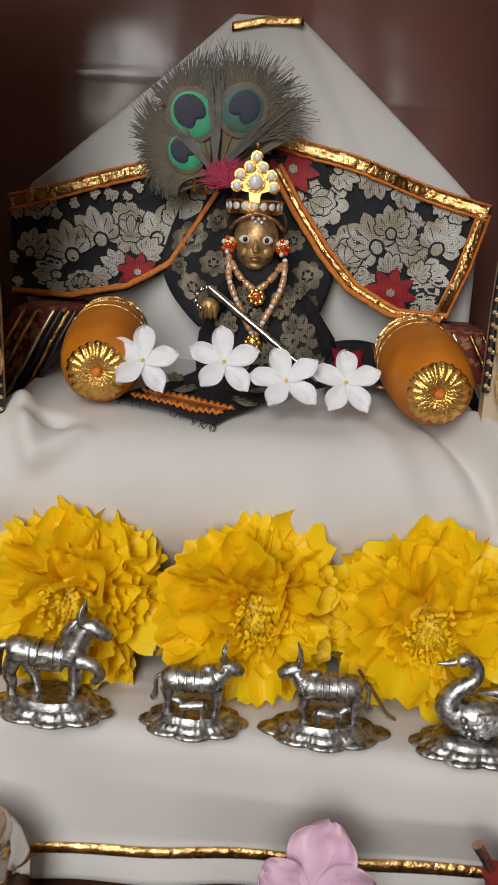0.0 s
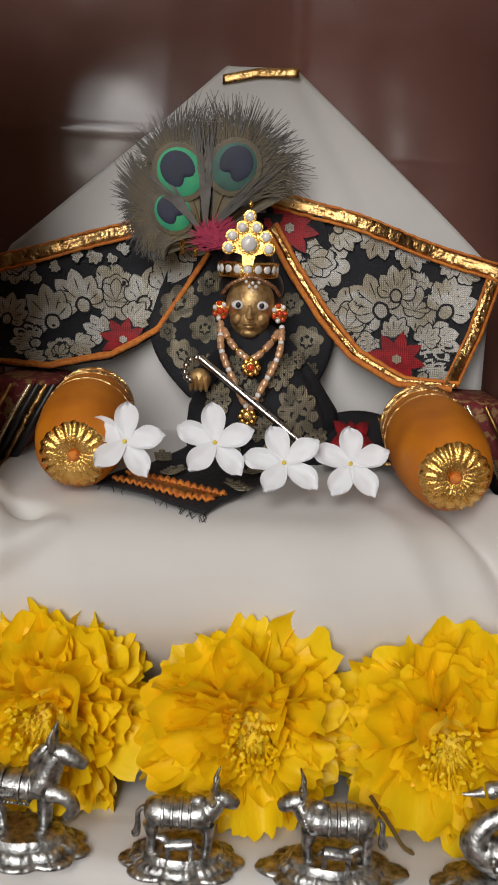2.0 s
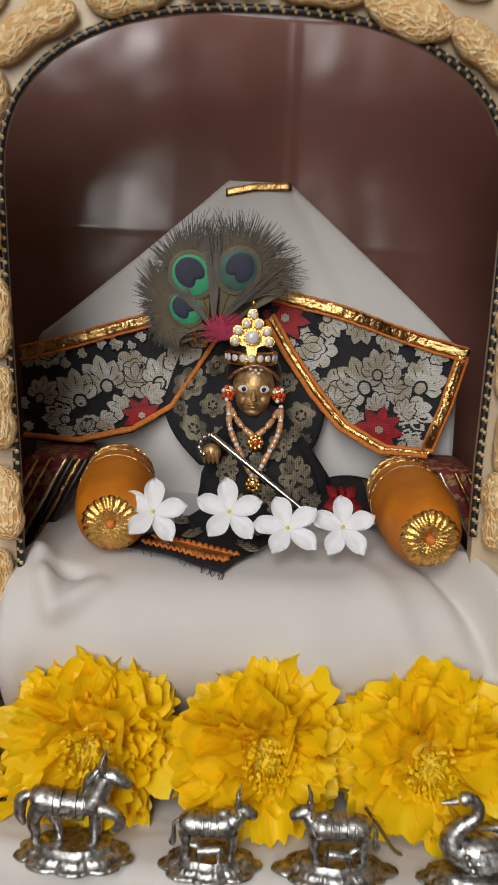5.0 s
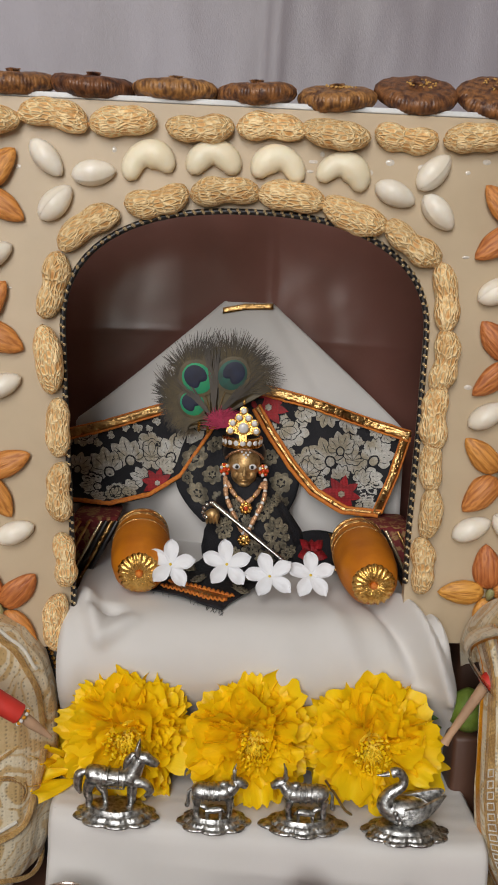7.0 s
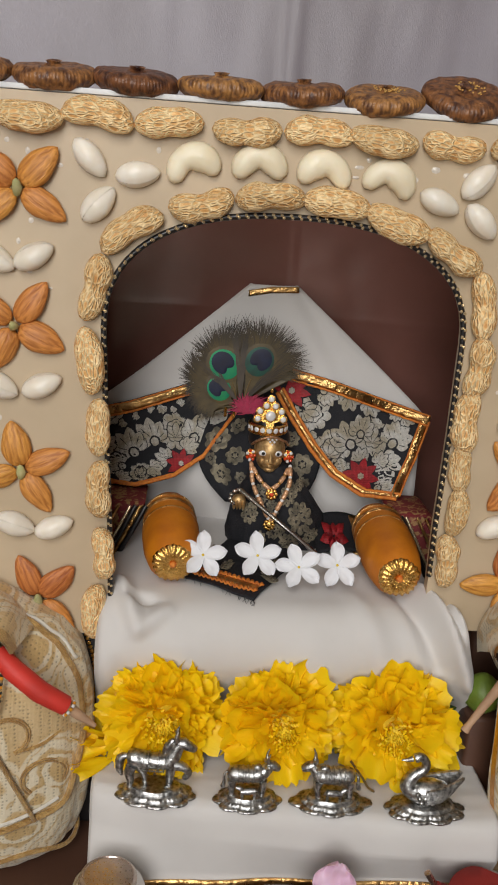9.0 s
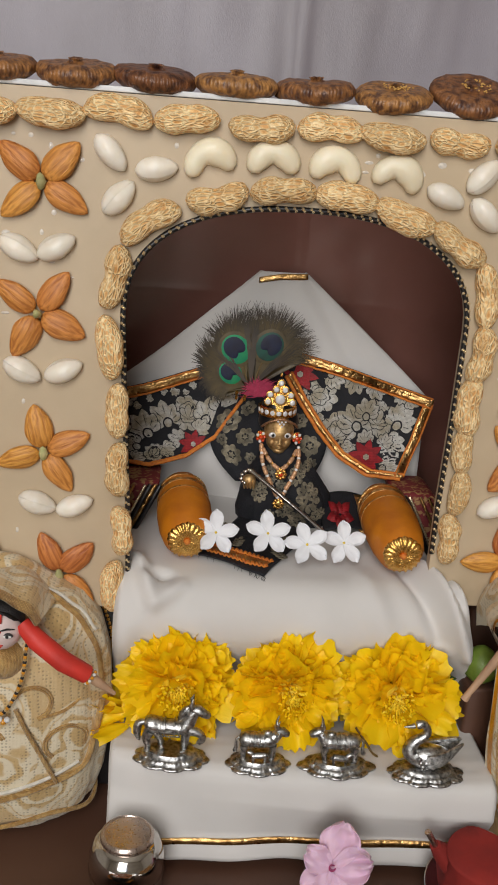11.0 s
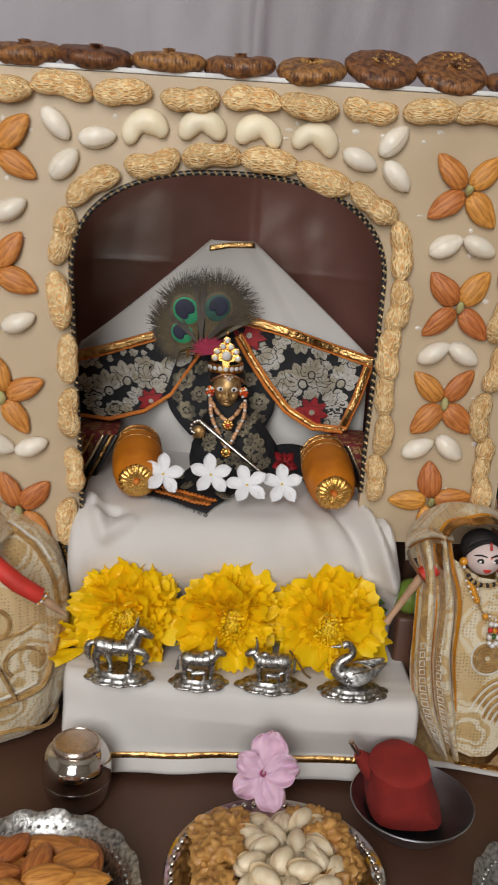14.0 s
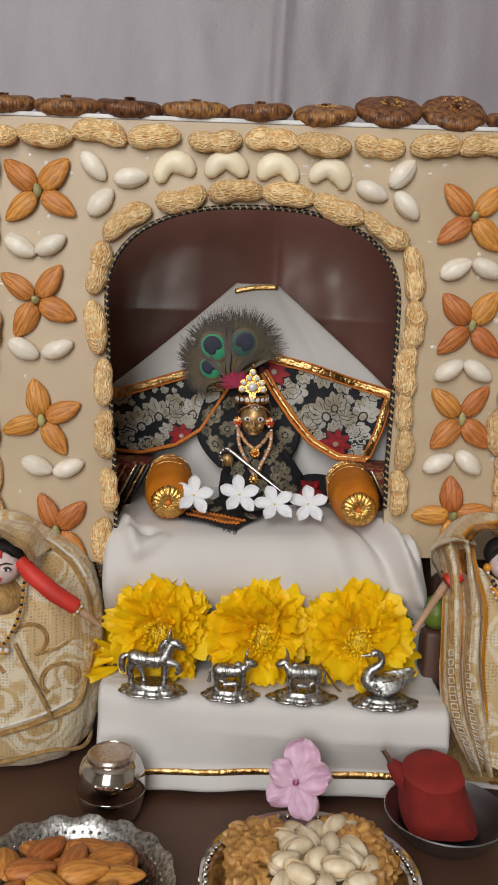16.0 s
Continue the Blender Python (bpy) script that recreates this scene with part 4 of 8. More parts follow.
stole = thing("brocade_stole", "black silk stole with silver brocade flowers and gold borders", "stole")
for top, low in ((TOP_A, LOW_A), (TOP_B, LOW_B)):
    part("panel", sheet(wing(top, low), 90, 40), "black_cloth", stole, solid=0.0006)
# the part hanging behind the figure
def back_fall(u, v, lift=0.0):
    x = 0.0045 + (0.0475 - 0.020 * (max(0, v - 0.62) / 0.38) ** 2 - 0.014 * (1 - v) ** 2) * (2 * u - 1) + 0.002 * math.sin(v * 7)
    return Vector((x, 0.1265 + 0.0022 * math.sin(u * 17 + v * 3) - 0.016 * v * v - lift, 0.292 - 0.086 * v + 0.012 * max(0, v - 0.7) * math.cos(3.1 * (2 * u - 1))))


part("panel", sheet(back_fall, 40, 30), "black_cloth", stole, solid=0.0006)


def petal2d(length, width, n=7):
    """Outline of a leaf from the origin along +y."""
    side = [(width * math.sin(math.pi * (k / n) ** 0.8) * 0.5, length * k / n) for k in range(n + 1)]
    return side + [(-a, b) for a, b in side[-2:0:-1]]


def patch(name, centre, outline, lines, mat, parent, lift, label=""):
    """A flat figure of the weave, cut off at the cloth's edge, as a fan round its centre."""
    bm = bmesh.new()
    c = Vector(centre)
    if not inside(lines, c.x, c.y):
        bm.free()
        return None
    rim = []
    for p in outline:
        q = Vector(p)
        k = 1.0
        while k > 0.05 and not inside(lines, *(c.lerp(q, k))):
            k -= 0.08
        rim.append(c.lerp(q, k))
    hub = bm.verts.new(drawn(c.x, c.y, lift))
    mid = [bm.verts.new(drawn(*c.lerp(q, 0.55), lift)) for q in rim]
    out = [bm.verts.new(drawn(q.x, q.y, lift)) for q in rim]
    n = len(rim)
    for i in range(n):
        bm.faces.new((hub, mid[i], mid[(i + 1) % n]))
        bm.faces.new((mid[i], out[i], out[(i + 1) % n], mid[(i + 1) % n]))
    return part(name, bm, mat, parent, label)


def blob(cx, cz, rx, rz, lobes, rot=0.0, depth=0.16):
    r = radians(rot)
    out = []
    for k in range(54):
        a = 2 * math.pi * k / 54
        q = 1 - depth + depth * abs(math.cos(lobes * a / 2)) * 1.2
        x, z = rx * q * math.sin(a), rz * q * math.cos(a)
        out.append((cx + x * math.cos(r) + z * math.sin(r), cz - x * math.sin(r) + z * math.cos(r)))
    return out


def teardrop(cx, cz, length, width, ang):
    a = radians(ang)
    return [(cx + lx * math.cos(a) + ly * math.sin(a), cz - lx * math.sin(a) + ly * math.cos(a)) for lx, ly in petal2d(length, width)]


LAYER = [0]


def next_lift():
    LAYER[0] += 1
    return 0.0006 + 0.000011 * LAYER[0]


def motif(name, shapes, lines, mat):
    """Several woven shapes of one motif as one part; each shape is its middle and its outline."""
    bm = bmesh.new()
    lift = next_lift()
    for centre, outline in shapes:
        c = Vector(centre)
        if not inside(lines, c.x, c.y):
            continue
        rim = []
        for p in outline:
            q, k = Vector(p), 1.0
            while k > 0.05 and not inside(lines, *(c.lerp(q, k))):
                k -= 0.08
            rim.append(c.lerp(q, k))
        hub = bm.verts.new(drawn(c.x, c.y, lift))
        mid = [bm.verts.new(drawn(*c.lerp(q, 0.55), lift)) for q in rim]
        out = [bm.verts.new(drawn(q.x, q.y, lift)) for q in rim]
        for i in range(len(rim)):
            j = (i + 1) % len(rim)
            bm.faces.new((hub, mid[i], mid[j]))
            bm.faces.new((mid[i], out[i], out[j], mid[j]))
    if not bm.faces:
        bm.free()
        return None
    ob = part(name, bm, mat, stole)
    return tagged(ob, kind="stuff") if len(shapes) > 1 else ob


def lobe_line(cx, cz, length, width, ang):
    """Outline of a finger that swells towards a round end."""
    a = radians(ang)
    side = [(width * 0.5 * math.sin(math.pi * (k / 9) ** 1.55) ** 0.8, length * k / 9) for k in range(10)]
    return [(cx + lx * math.cos(a) + ly * math.sin(a), cz - lx * math.sin(a) + ly * math.cos(a)) for lx, ly in side + [(-p, q) for p, q in side[-2:0:-1]]]


def leafy(cx, cz, length, width, ang, grow=0.0):
    """A pointed finger of a leaf that starts at cx, cz, as its middle and outline."""
    t = radians(ang)
    ox, oz = cx - grow * math.sin(t), cz - grow * math.cos(t)
    ln = length + 2 * grow
    return ((ox + 0.5 * ln * math.sin(t), oz + 0.5 * ln * math.cos(t)), lobe_line(ox, oz, ln, width + 2 * grow, ang))


def medallion(lines, cx, cz, r, rot, lobes=9):
    """A scalloped flower round a small lotus with dark outlines."""
    gap = 0.00045
    motif("ground", [((cx, cz), blob(cx, cz, r + 2 * gap, r * 1.12 + 2 * gap, lobes, rot))], lines, "black_cloth")
    if not motif("brocade_flower", [((cx, cz), blob(cx, cz, r, r * 1.12, lobes, rot))], lines, "brocade"):
        return
    motif("ground", [((cx, cz), blob(cx, cz, r * 0.60, r * 0.68, 7, rot, 0.12))], lines, "black_cloth")
    motif("brocade_flower", [((cx, cz), blob(cx, cz, r * 0.60 - gap * 1.4, r * 0.68 - gap * 1.4, 7, rot, 0.12))], lines, "brocade")
    bx, bz = cx - 0.40 * r * math.sin(radians(rot)), cz - 0.40 * r * math.cos(radians(rot))
    for a, ln, w in ((-62, 0.62, 0.30), (62, 0.62, 0.30), (-34, 0.80, 0.34), (34, 0.80, 0.34), (0, 0.90, 0.38)):
        motif("ground", [leafy(bx, bz, r * ln, r * w, a + rot, gap)], lines, "black_cloth")
        motif("petal", [leafy(bx, bz, r * ln, r * w, a + rot, -0.1 * gap)], lines, "brocade")
    motif("vein", [leafy(cx + 0.70 * r * math.sin(t), cz + 0.76 * r * math.cos(t), r * 0.26, r * 0.05, math.degrees(t)) for t in [2 * math.pi * (k + 0.5) / 11 for k in range(11)]], lines, "black_cloth")


def acanthus(lines, cx, cz, r, rot, curl):
    """A feathery leaf: fingers fanned from one foot, each outlined, with a curled eye below."""
    fx, fz = cx - 0.55 * r * math.sin(radians(rot)), cz - 0.55 * r * math.cos(radians(rot))
    fingers = [(a, ln) for a, ln in ((-74, 0.95), (-46, 1.25), (-18, 1.50), (12, 1.52), (42, 1.25), (72, 0.95))]
    shapes = [(rot + a + curl * 8 * ln, r * ln * 0.92, r * 0.58) for a, ln in fingers]
    motif("ground", [leafy(fx, fz, ln, w, a, 0.0006) for a, ln, w in shapes], lines, "black_cloth")
    if motif("brocade_leaf", [leafy(fx, fz, ln, w, a) for a, ln, w in shapes], lines, "brocade"):
        motif("vein", [leafy(fx + 0.30 * ln * math.sin(radians(a)), fz + 0.30 * ln * math.cos(radians(a)), ln * 0.50, r * 0.045, a) for a, ln, w in shapes], lines, "black_cloth")
        if r > 0.009:
            motif("ground", [((fx, fz), blob(fx, fz, r * 0.30, r * 0.34, 5, rot, 0.05))], lines, "black_cloth")
            motif("brocade_leaf", [((fx, fz), blob(fx, fz, r * 0.21, r * 0.25, 5, rot, 0.05))], lines, "brocade")


def filling(lines, taken, seed):
    """Small sprigs in the ground that the large motifs leave free."""
    r = random.Random(seed)
    xs = [p.x for pair in lines for p in pair]
    zs = [p.y for pair in lines for p in pair]
    for k in range(700):
        x, z, q = r.uniform(min(xs), max(xs)), r.uniform(min(zs), max(zs)), r.uniform(0.0034, 0.0066)
        if inside(lines, x, z) and all(math.hypot(x - a, z - b) > 0.86 * (q + c) for a, b, c in taken):
            taken.append((x, z, q))
            acanthus(lines, x, z, q * 0.86, r.uniform(0, 360), r.choice((-1, 1)))


def rose(lines, cx, cz, r):
    motif("ground", [((cx, cz), blob(cx, cz, r * 0.92, r * 0.92, 8, 10, 0.22))], lines, "black_cloth")
    for k in range(8):
        a = 45 * k + 10
        t = radians(a)
        patch("red_petal", (cx + 0.5 * r * math.sin(t), cz + 0.5 * r * math.cos(t)), teardrop(cx + 0.12 * r * math.sin(t), cz + 0.12 * r * math.cos(t), r * 0.92, r * 0.46, a), lines, "red", stole, 0.0027)
    patch("rose_heart", (cx, cz), blob(cx, cz, r * 0.17, r * 0.17, 6), lines, "brocade", stole, 0.0030)


def figure_cloth(top, low, medallions, leaves, roses):
    lines = rails(top, low)
    LAYER[0] = 0
    for cx, cz, r, rot in medallions:
        medallion(lines, cx, cz, r, rot)
    for cx, cz, r, rot, curl in leaves:
        acanthus(lines, cx, cz, r, rot, curl)
    filling(lines, [m[:3] for m in medallions] + [m[:3] for m in leaves] + list(roses), len(leaves))
    for cx, cz, r in roses:
        rose(lines, cx, cz, r)


figure_cloth(TOP_A, LOW_A, ((-0.0655, 0.2560, 0.0128, 0), (-0.114, 0.2665, 0.0092, 60), (-0.0905, 0.2245, 0.0076, 20)),
             ((-0.0830, 0.2545, 0.0134, -20, -1), (-0.1000, 0.2445, 0.0140, -40, 1), (-0.0500, 0.2580, 0.0134, 15, 1), (-0.0360, 0.2640, 0.0140, 35, -1), (-0.1090, 0.2290, 0.0104, -80, 1),
              (-0.0740, 0.2360, 0.0085, -60, 1), (-0.0545, 0.2440, 0.0085, 70, -1), (-0.0300, 0.2800, 0.0092, 80, 1), (-0.0800, 0.2280, 0.0073, 100, 1), (-0.0460, 0.2820, 0.0067, 160, 1), (-0.1165, 0.2450, 0.0098, 20, 1), (-0.1030, 0.2205, 0.0067, 60, 1)),
             ((-0.0610, 0.2320, 0.0112),))
figure_cloth(TOP_B, LOW_B, ((0.0800, 0.2590, 0.0140, 10), (0.0310, 0.2745, 0.0137, 100), (0.0485, 0.2475, 0.0140, 20)),
             ((0.0595, 0.2590, 0.0140, -25, -1), (0.0690, 0.2660, 0.0110, -5, 1), (0.0985, 0.2600, 0.0140, 35, -1), (0.0600, 0.2850, 0.0104, 170, 1), (0.0760, 0.2800, 0.0098, 150, -1), (0.0930, 0.2380, 0.0128, 120, 1),
              (0.0700, 0.2440, 0.0079, 0, 1), (0.0860, 0.2420, 0.0073, 20, 1), (0.0590, 0.2345, 0.0079, 200, 1), (0.0900, 0.2230, 0.0104, 60, 1), (0.0440, 0.2880, 0.0092, 120, 1), (0.1040, 0.2740, 0.0073, 90, 1), (0.0950, 0.2750, 0.0061, 200, 1)),
             ((0.0720, 0.2285, 0.0140), (0.0165, 0.2900, 0.0140)))


def edge(points, width, mat, name, label, lift=0.0034, wob=0.0012):
    flat = [tuple(lerp_line(points, k / 40))[:2] for k in range(41)]
    pts = [drawn(x, z, lift) for x, z in flat]
    d = Vector(pts[-1]) - Vector(pts[0])
    part(name, ribbon(pts, width, Vector((-d.z, 0, d.x)).normalized(), wob=wob), mat, stole, label, solid=0.0007)


def braid(flat, thick, lift=0.0038):
    q = [tuple(lerp_line(flat, k / 90))[:2] for k in range(91)]
    part("orange_braid", tube([drawn(x, z, lift) + Vector((0, 0.0002 * math.sin(k * 1.9), 0.0004 * ridge(k * 0.35, thick * 9000, 1))) for k, (x, z) in enumerate(q)], thick, 8), "orange", stole, "twisted orange braid edge")


for pts in (TOP_A, TOP_B):
    edge([(x, z - 0.0045) for x, z in pts], 0.0068, "gold_ribbon", "gold_border", "shiny gold ribbon border")
    braid([(x, z - 0.0083) for x, z in pts], 0.0008)
    braid([(x, z - 0.0008) for x, z in pts], 0.0007)
END_B = [(0.1165, 0.272), (0.109, 0.243), (0.0985, 0.215)]
edge(END_B, 0.0062, "gold_ribbon", "gold_border", "shiny gold ribbon border")
braid([(x - 0.0035, z) for x, z in END_B], 0.0008)
braid([(x + 0.0030, z) for x, z in END_B], 0.0008)
braid([(x, z + 0.0016) for x, z in LOW_A], 0.0013)
braid([(x, z + 0.0030) for x, z in LOW_A], 0.0008)
edge([(x + 0.0022, z + 0.0030) for x, z in LOW_B], 0.0026, "gold_ribbon", "gold_border", "")
braid([(x, z + 0.0010) for x, z in LOW_B], 0.0015)
braid([(x + 0.0038, z + 0.0046) for x, z in LOW_B], 0.0012)
SPRIG = [(0, -6 + 3 * k, s * 50, 5.0, 2.6) for k in range(4) for s in (-1, 1)] + [(0, 6, 0, 5, 3)]


def robe_y(x, z):
    prof = [(0.178, 0.041), (0.1895, 0.044), (0.2035, 0.041), (0.2195, 0.031), (0.2315, 0.022), (0.2385, 0.0155), (0.2425, 0.007)]
    r = 0.04
    for (z0, r0), (z1, r1) in zip(prof, prof[1:]):
        if z0 <= z <= z1:
            r = r0 + (r1 - r0) * (z - z0) / (z1 - z0)
    return 0.092 - 0.52 * math.sqrt(max(0.00002, r * r * 1.06 - ((x - 0.0068) / (0.64 if x < 0.0068 else 1.0)) ** 2)) - 0.0012


def robe_patch(name, cx, cz, outline, mat, lift):
    bm = bmesh.new()
    c = Vector((cx, cz))
    hub = bm.verts.new((cx, robe_y(cx, cz) - lift, cz))
    rings = [[bm.verts.new((q.x, robe_y(q.x, q.y) - lift, q.y)) for q in [c.lerp(Vector(p), k) for p in outline]] for k in (0.35, 0.7, 1.0)]
    n = len(outline)
    for i in range(n):
        bm.faces.new((hub, rings[0][i], rings[0][(i + 1) % n]))
        for a, b in zip(rings, rings[1:]):
            bm.faces.new((a[i], b[i], b[(i + 1) % n], a[(i + 1) % n]))
    part(name, bm, mat, stole)


ROBE_FLOWERS = ((0.0300, 0.2050, 0.0098, -20), (0.0210, 0.2215, 0.0068, 20), (-0.0060, 0.2080, 0.0064, 10), (0.0130, 0.1970, 0.0060, 60), (0.0020, 0.2220, 0.0056, 0), (0.0385, 0.1920, 0.0052, 60),
                (0.0225, 0.1890, 0.0064, -60), (0.0290, 0.2270, 0.0042, 40), (0.0010, 0.1900, 0.0058, 10), (0.0100, 0.2130, 0.0048, -30))
for cx, cz, r, rot in ROBE_FLOWERS:
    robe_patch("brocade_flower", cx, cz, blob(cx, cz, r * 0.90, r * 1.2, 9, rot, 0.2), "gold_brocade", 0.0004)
    robe_patch("ground", cx, cz, blob(cx, cz, r * 0.40, r * 0.52, 7, rot, 0.2), "black_cloth", 0.0007)
    for a in (-52, 0, 52, 130, 230):
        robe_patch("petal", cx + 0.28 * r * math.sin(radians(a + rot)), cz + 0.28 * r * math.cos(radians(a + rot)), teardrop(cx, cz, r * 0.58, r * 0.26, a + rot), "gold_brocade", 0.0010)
    for k in range(10):
        t = 2 * math.pi * k / 10 + 0.3
        robe_patch("vein", cx + 0.78 * r * math.sin(t) * 0.9, cz + 0.78 * r * 1.1 * math.cos(t), teardrop(cx + 0.62 * r * 0.9 * math.sin(t), cz + 0.62 * r * 1.1 * math.cos(t), r * 0.34, r * 0.07, math.degrees(t)), "black_cloth", 0.0009)


def fall_patch(name, cu, cv, outline, mat, lift):
    bm = bmesh.new()
    c = Vector((cu, cv))
    hub = bm.verts.new(back_fall(cu, cv, lift))
    rings = [[bm.verts.new(back_fall(*c.lerp(Vector(p), k), lift)) for p in outline] for k in (0.5, 1.0)]
    n = len(outline)
    for i in range(n):
        j = (i + 1) % n
        bm.faces.new((hub, rings[0][i], rings[0][j]))
        bm.faces.new((rings[0][i], rings[1][i], rings[1][j], rings[0][j]))
    part(name, bm, mat, stole)


# flowers of the recessed back fall, their shade put into the colour
for cu, cv, r in ((0.13, 0.52, 0.105), (0.16, 0.80, 0.085), (0.30, 0.66, 0.08), (0.27, 0.40, 0.07), (0.10, 0.68, 0.05), (0.32, 0.86, 0.06), (0.85, 0.70, 0.09), (0.75, 0.50, 0.07), (0.90, 0.86, 0.06), (0.72, 0.84, 0.07)):
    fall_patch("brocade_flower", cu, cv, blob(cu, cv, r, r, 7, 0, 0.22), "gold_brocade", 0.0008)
    fall_patch("ground", cu, cv, blob(cu, cv, r * 0.40, r * 0.40, 6, 0, 0.2), "black_cloth", 0.0012)
    for k in range(5):
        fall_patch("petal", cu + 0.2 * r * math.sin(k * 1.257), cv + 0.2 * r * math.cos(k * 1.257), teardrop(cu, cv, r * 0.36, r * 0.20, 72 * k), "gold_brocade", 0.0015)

# the lower cloth, lying over the front of the seat with a braided edge and a frayed corner
def apron(u, v):
    a = Vector((-0.0530, 0.022)).lerp(Vector((-0.0062, -0.0050)), u)
    b = Vector((-0.020, 0.080)).lerp(Vector((0.030, 0.055)), u)
    p = a.lerp(b, v)
    return (p.x, p.y, seat_z(p.y) + 0.0026 + 0.0016 * ridge(p.x * 60, p.y * 60, 1) + 0.006 * max(0, v - 0.6))


part("apron", sheet(apron, 34, 26), "black_cloth", stole, "black cloth corner lying on the seat", solid=0.0007)
for v0 in (0.10, 0.225):
    part("orange_braid", sheet(lambda u, v, v0=v0: tuple(Vector(apron(0.10 + 0.86 * u, v0 + 0.042 * v + 0.003 * math.sin(u * 34))) + Vector((0, -0.0006, 0.0014 + 0.0007 * math.sin(u * 90 + v * 3)))), 90, 4), "orange", stole, solid=0.0010)
part("gold_border", sheet(lambda u, v: tuple(Vector(apron(0.16 + 0.78 * u, 0.135 + 0.085 * v)) + Vector((0, -0.0006, 0.0012))), 40, 3), "gold_ribbon", stole, solid=0.0005)
bm = bmesh.new()
for x, y, rot in ((-0.022, 0.035, 20), (0.006, 0.018, -30), (0.012, 0.042, 40), (-0.028, 0.056, -10)):
    for dx, dz, ang, ln, w in SPRIG:
        a = radians(ang + rot)
        r = radians(rot)
        ox, oy = (dx * math.cos(r) + dz * math.sin(r)) / 1000, (-dx * math.sin(r) + dz * math.cos(r)) / 1000
        vs = []
        for lx, ly in petal2d(ln / 1000, w / 1000):
            px, py = x + ox + lx * math.cos(a) + ly * math.sin(a), y + oy - lx * math.sin(a) + ly * math.cos(a)
            vs.append(bm.verts.new((px, py, seat_z(py) + 0.0052 + 0.05 * max(0, py - 0.045))))
        bm.faces.new(vs)
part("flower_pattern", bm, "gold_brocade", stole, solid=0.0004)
bm = bmesh.new()
for k in range(18):
    x, y = (-0.0062 + rng.uniform(-0.002, 0.002), -0.0050) if k < 5 else tuple(Vector((-0.0530, 0.022)).lerp(Vector((-0.0062, -0.0050)), rng.random()))
    z = seat_z(y) + 0.0028
    join(bm, tube([(x, y, z), (x + rng.uniform(-0.001, 0.001), y - 0.001, z - 0.0006), (x + rng.uniform(-0.0015, 0.0015), y - 0.0022, seat_z(y - 0.0022) + 0.0012)], 0.00018, 4))
part("frayed_edge", bm, "black", stole)
part("side_corner", sheet(lambda u, v: (0.042 + 0.036 * u, 0.062 + 0.038 * v, 0.1835 + 0.004 * math.sin(u * 3) + 0.014 * v), 14, 12), "black_cloth", stole, "flowered corner of the stole", solid=0.0007)
for k in range(7):
    t = 2 * math.pi * k / 7
    bm = bmesh.new()
    bm.faces.new([bm.verts.new((x, 0.072 + 1.6 * (z - 0.190), z + 0.0035)) for x, z in teardrop(0.055 + 0.001 * math.sin(t), 0.190 + 0.0005 * math.cos(t), 0.0095 if abs(math.sin(t)) > 0.5 else 0.006, 0.0055, math.degrees(t))])
    part("red_petal", bm, "red", stole, solid=0.0004)
part("gold_border", sheet(lambda u, v: (0.068 + 0.009 * u, 0.060 + 0.038 * v, 0.1850 + 0.015 * v), 4, 12), "gold_ribbon", stole, solid=0.0006)


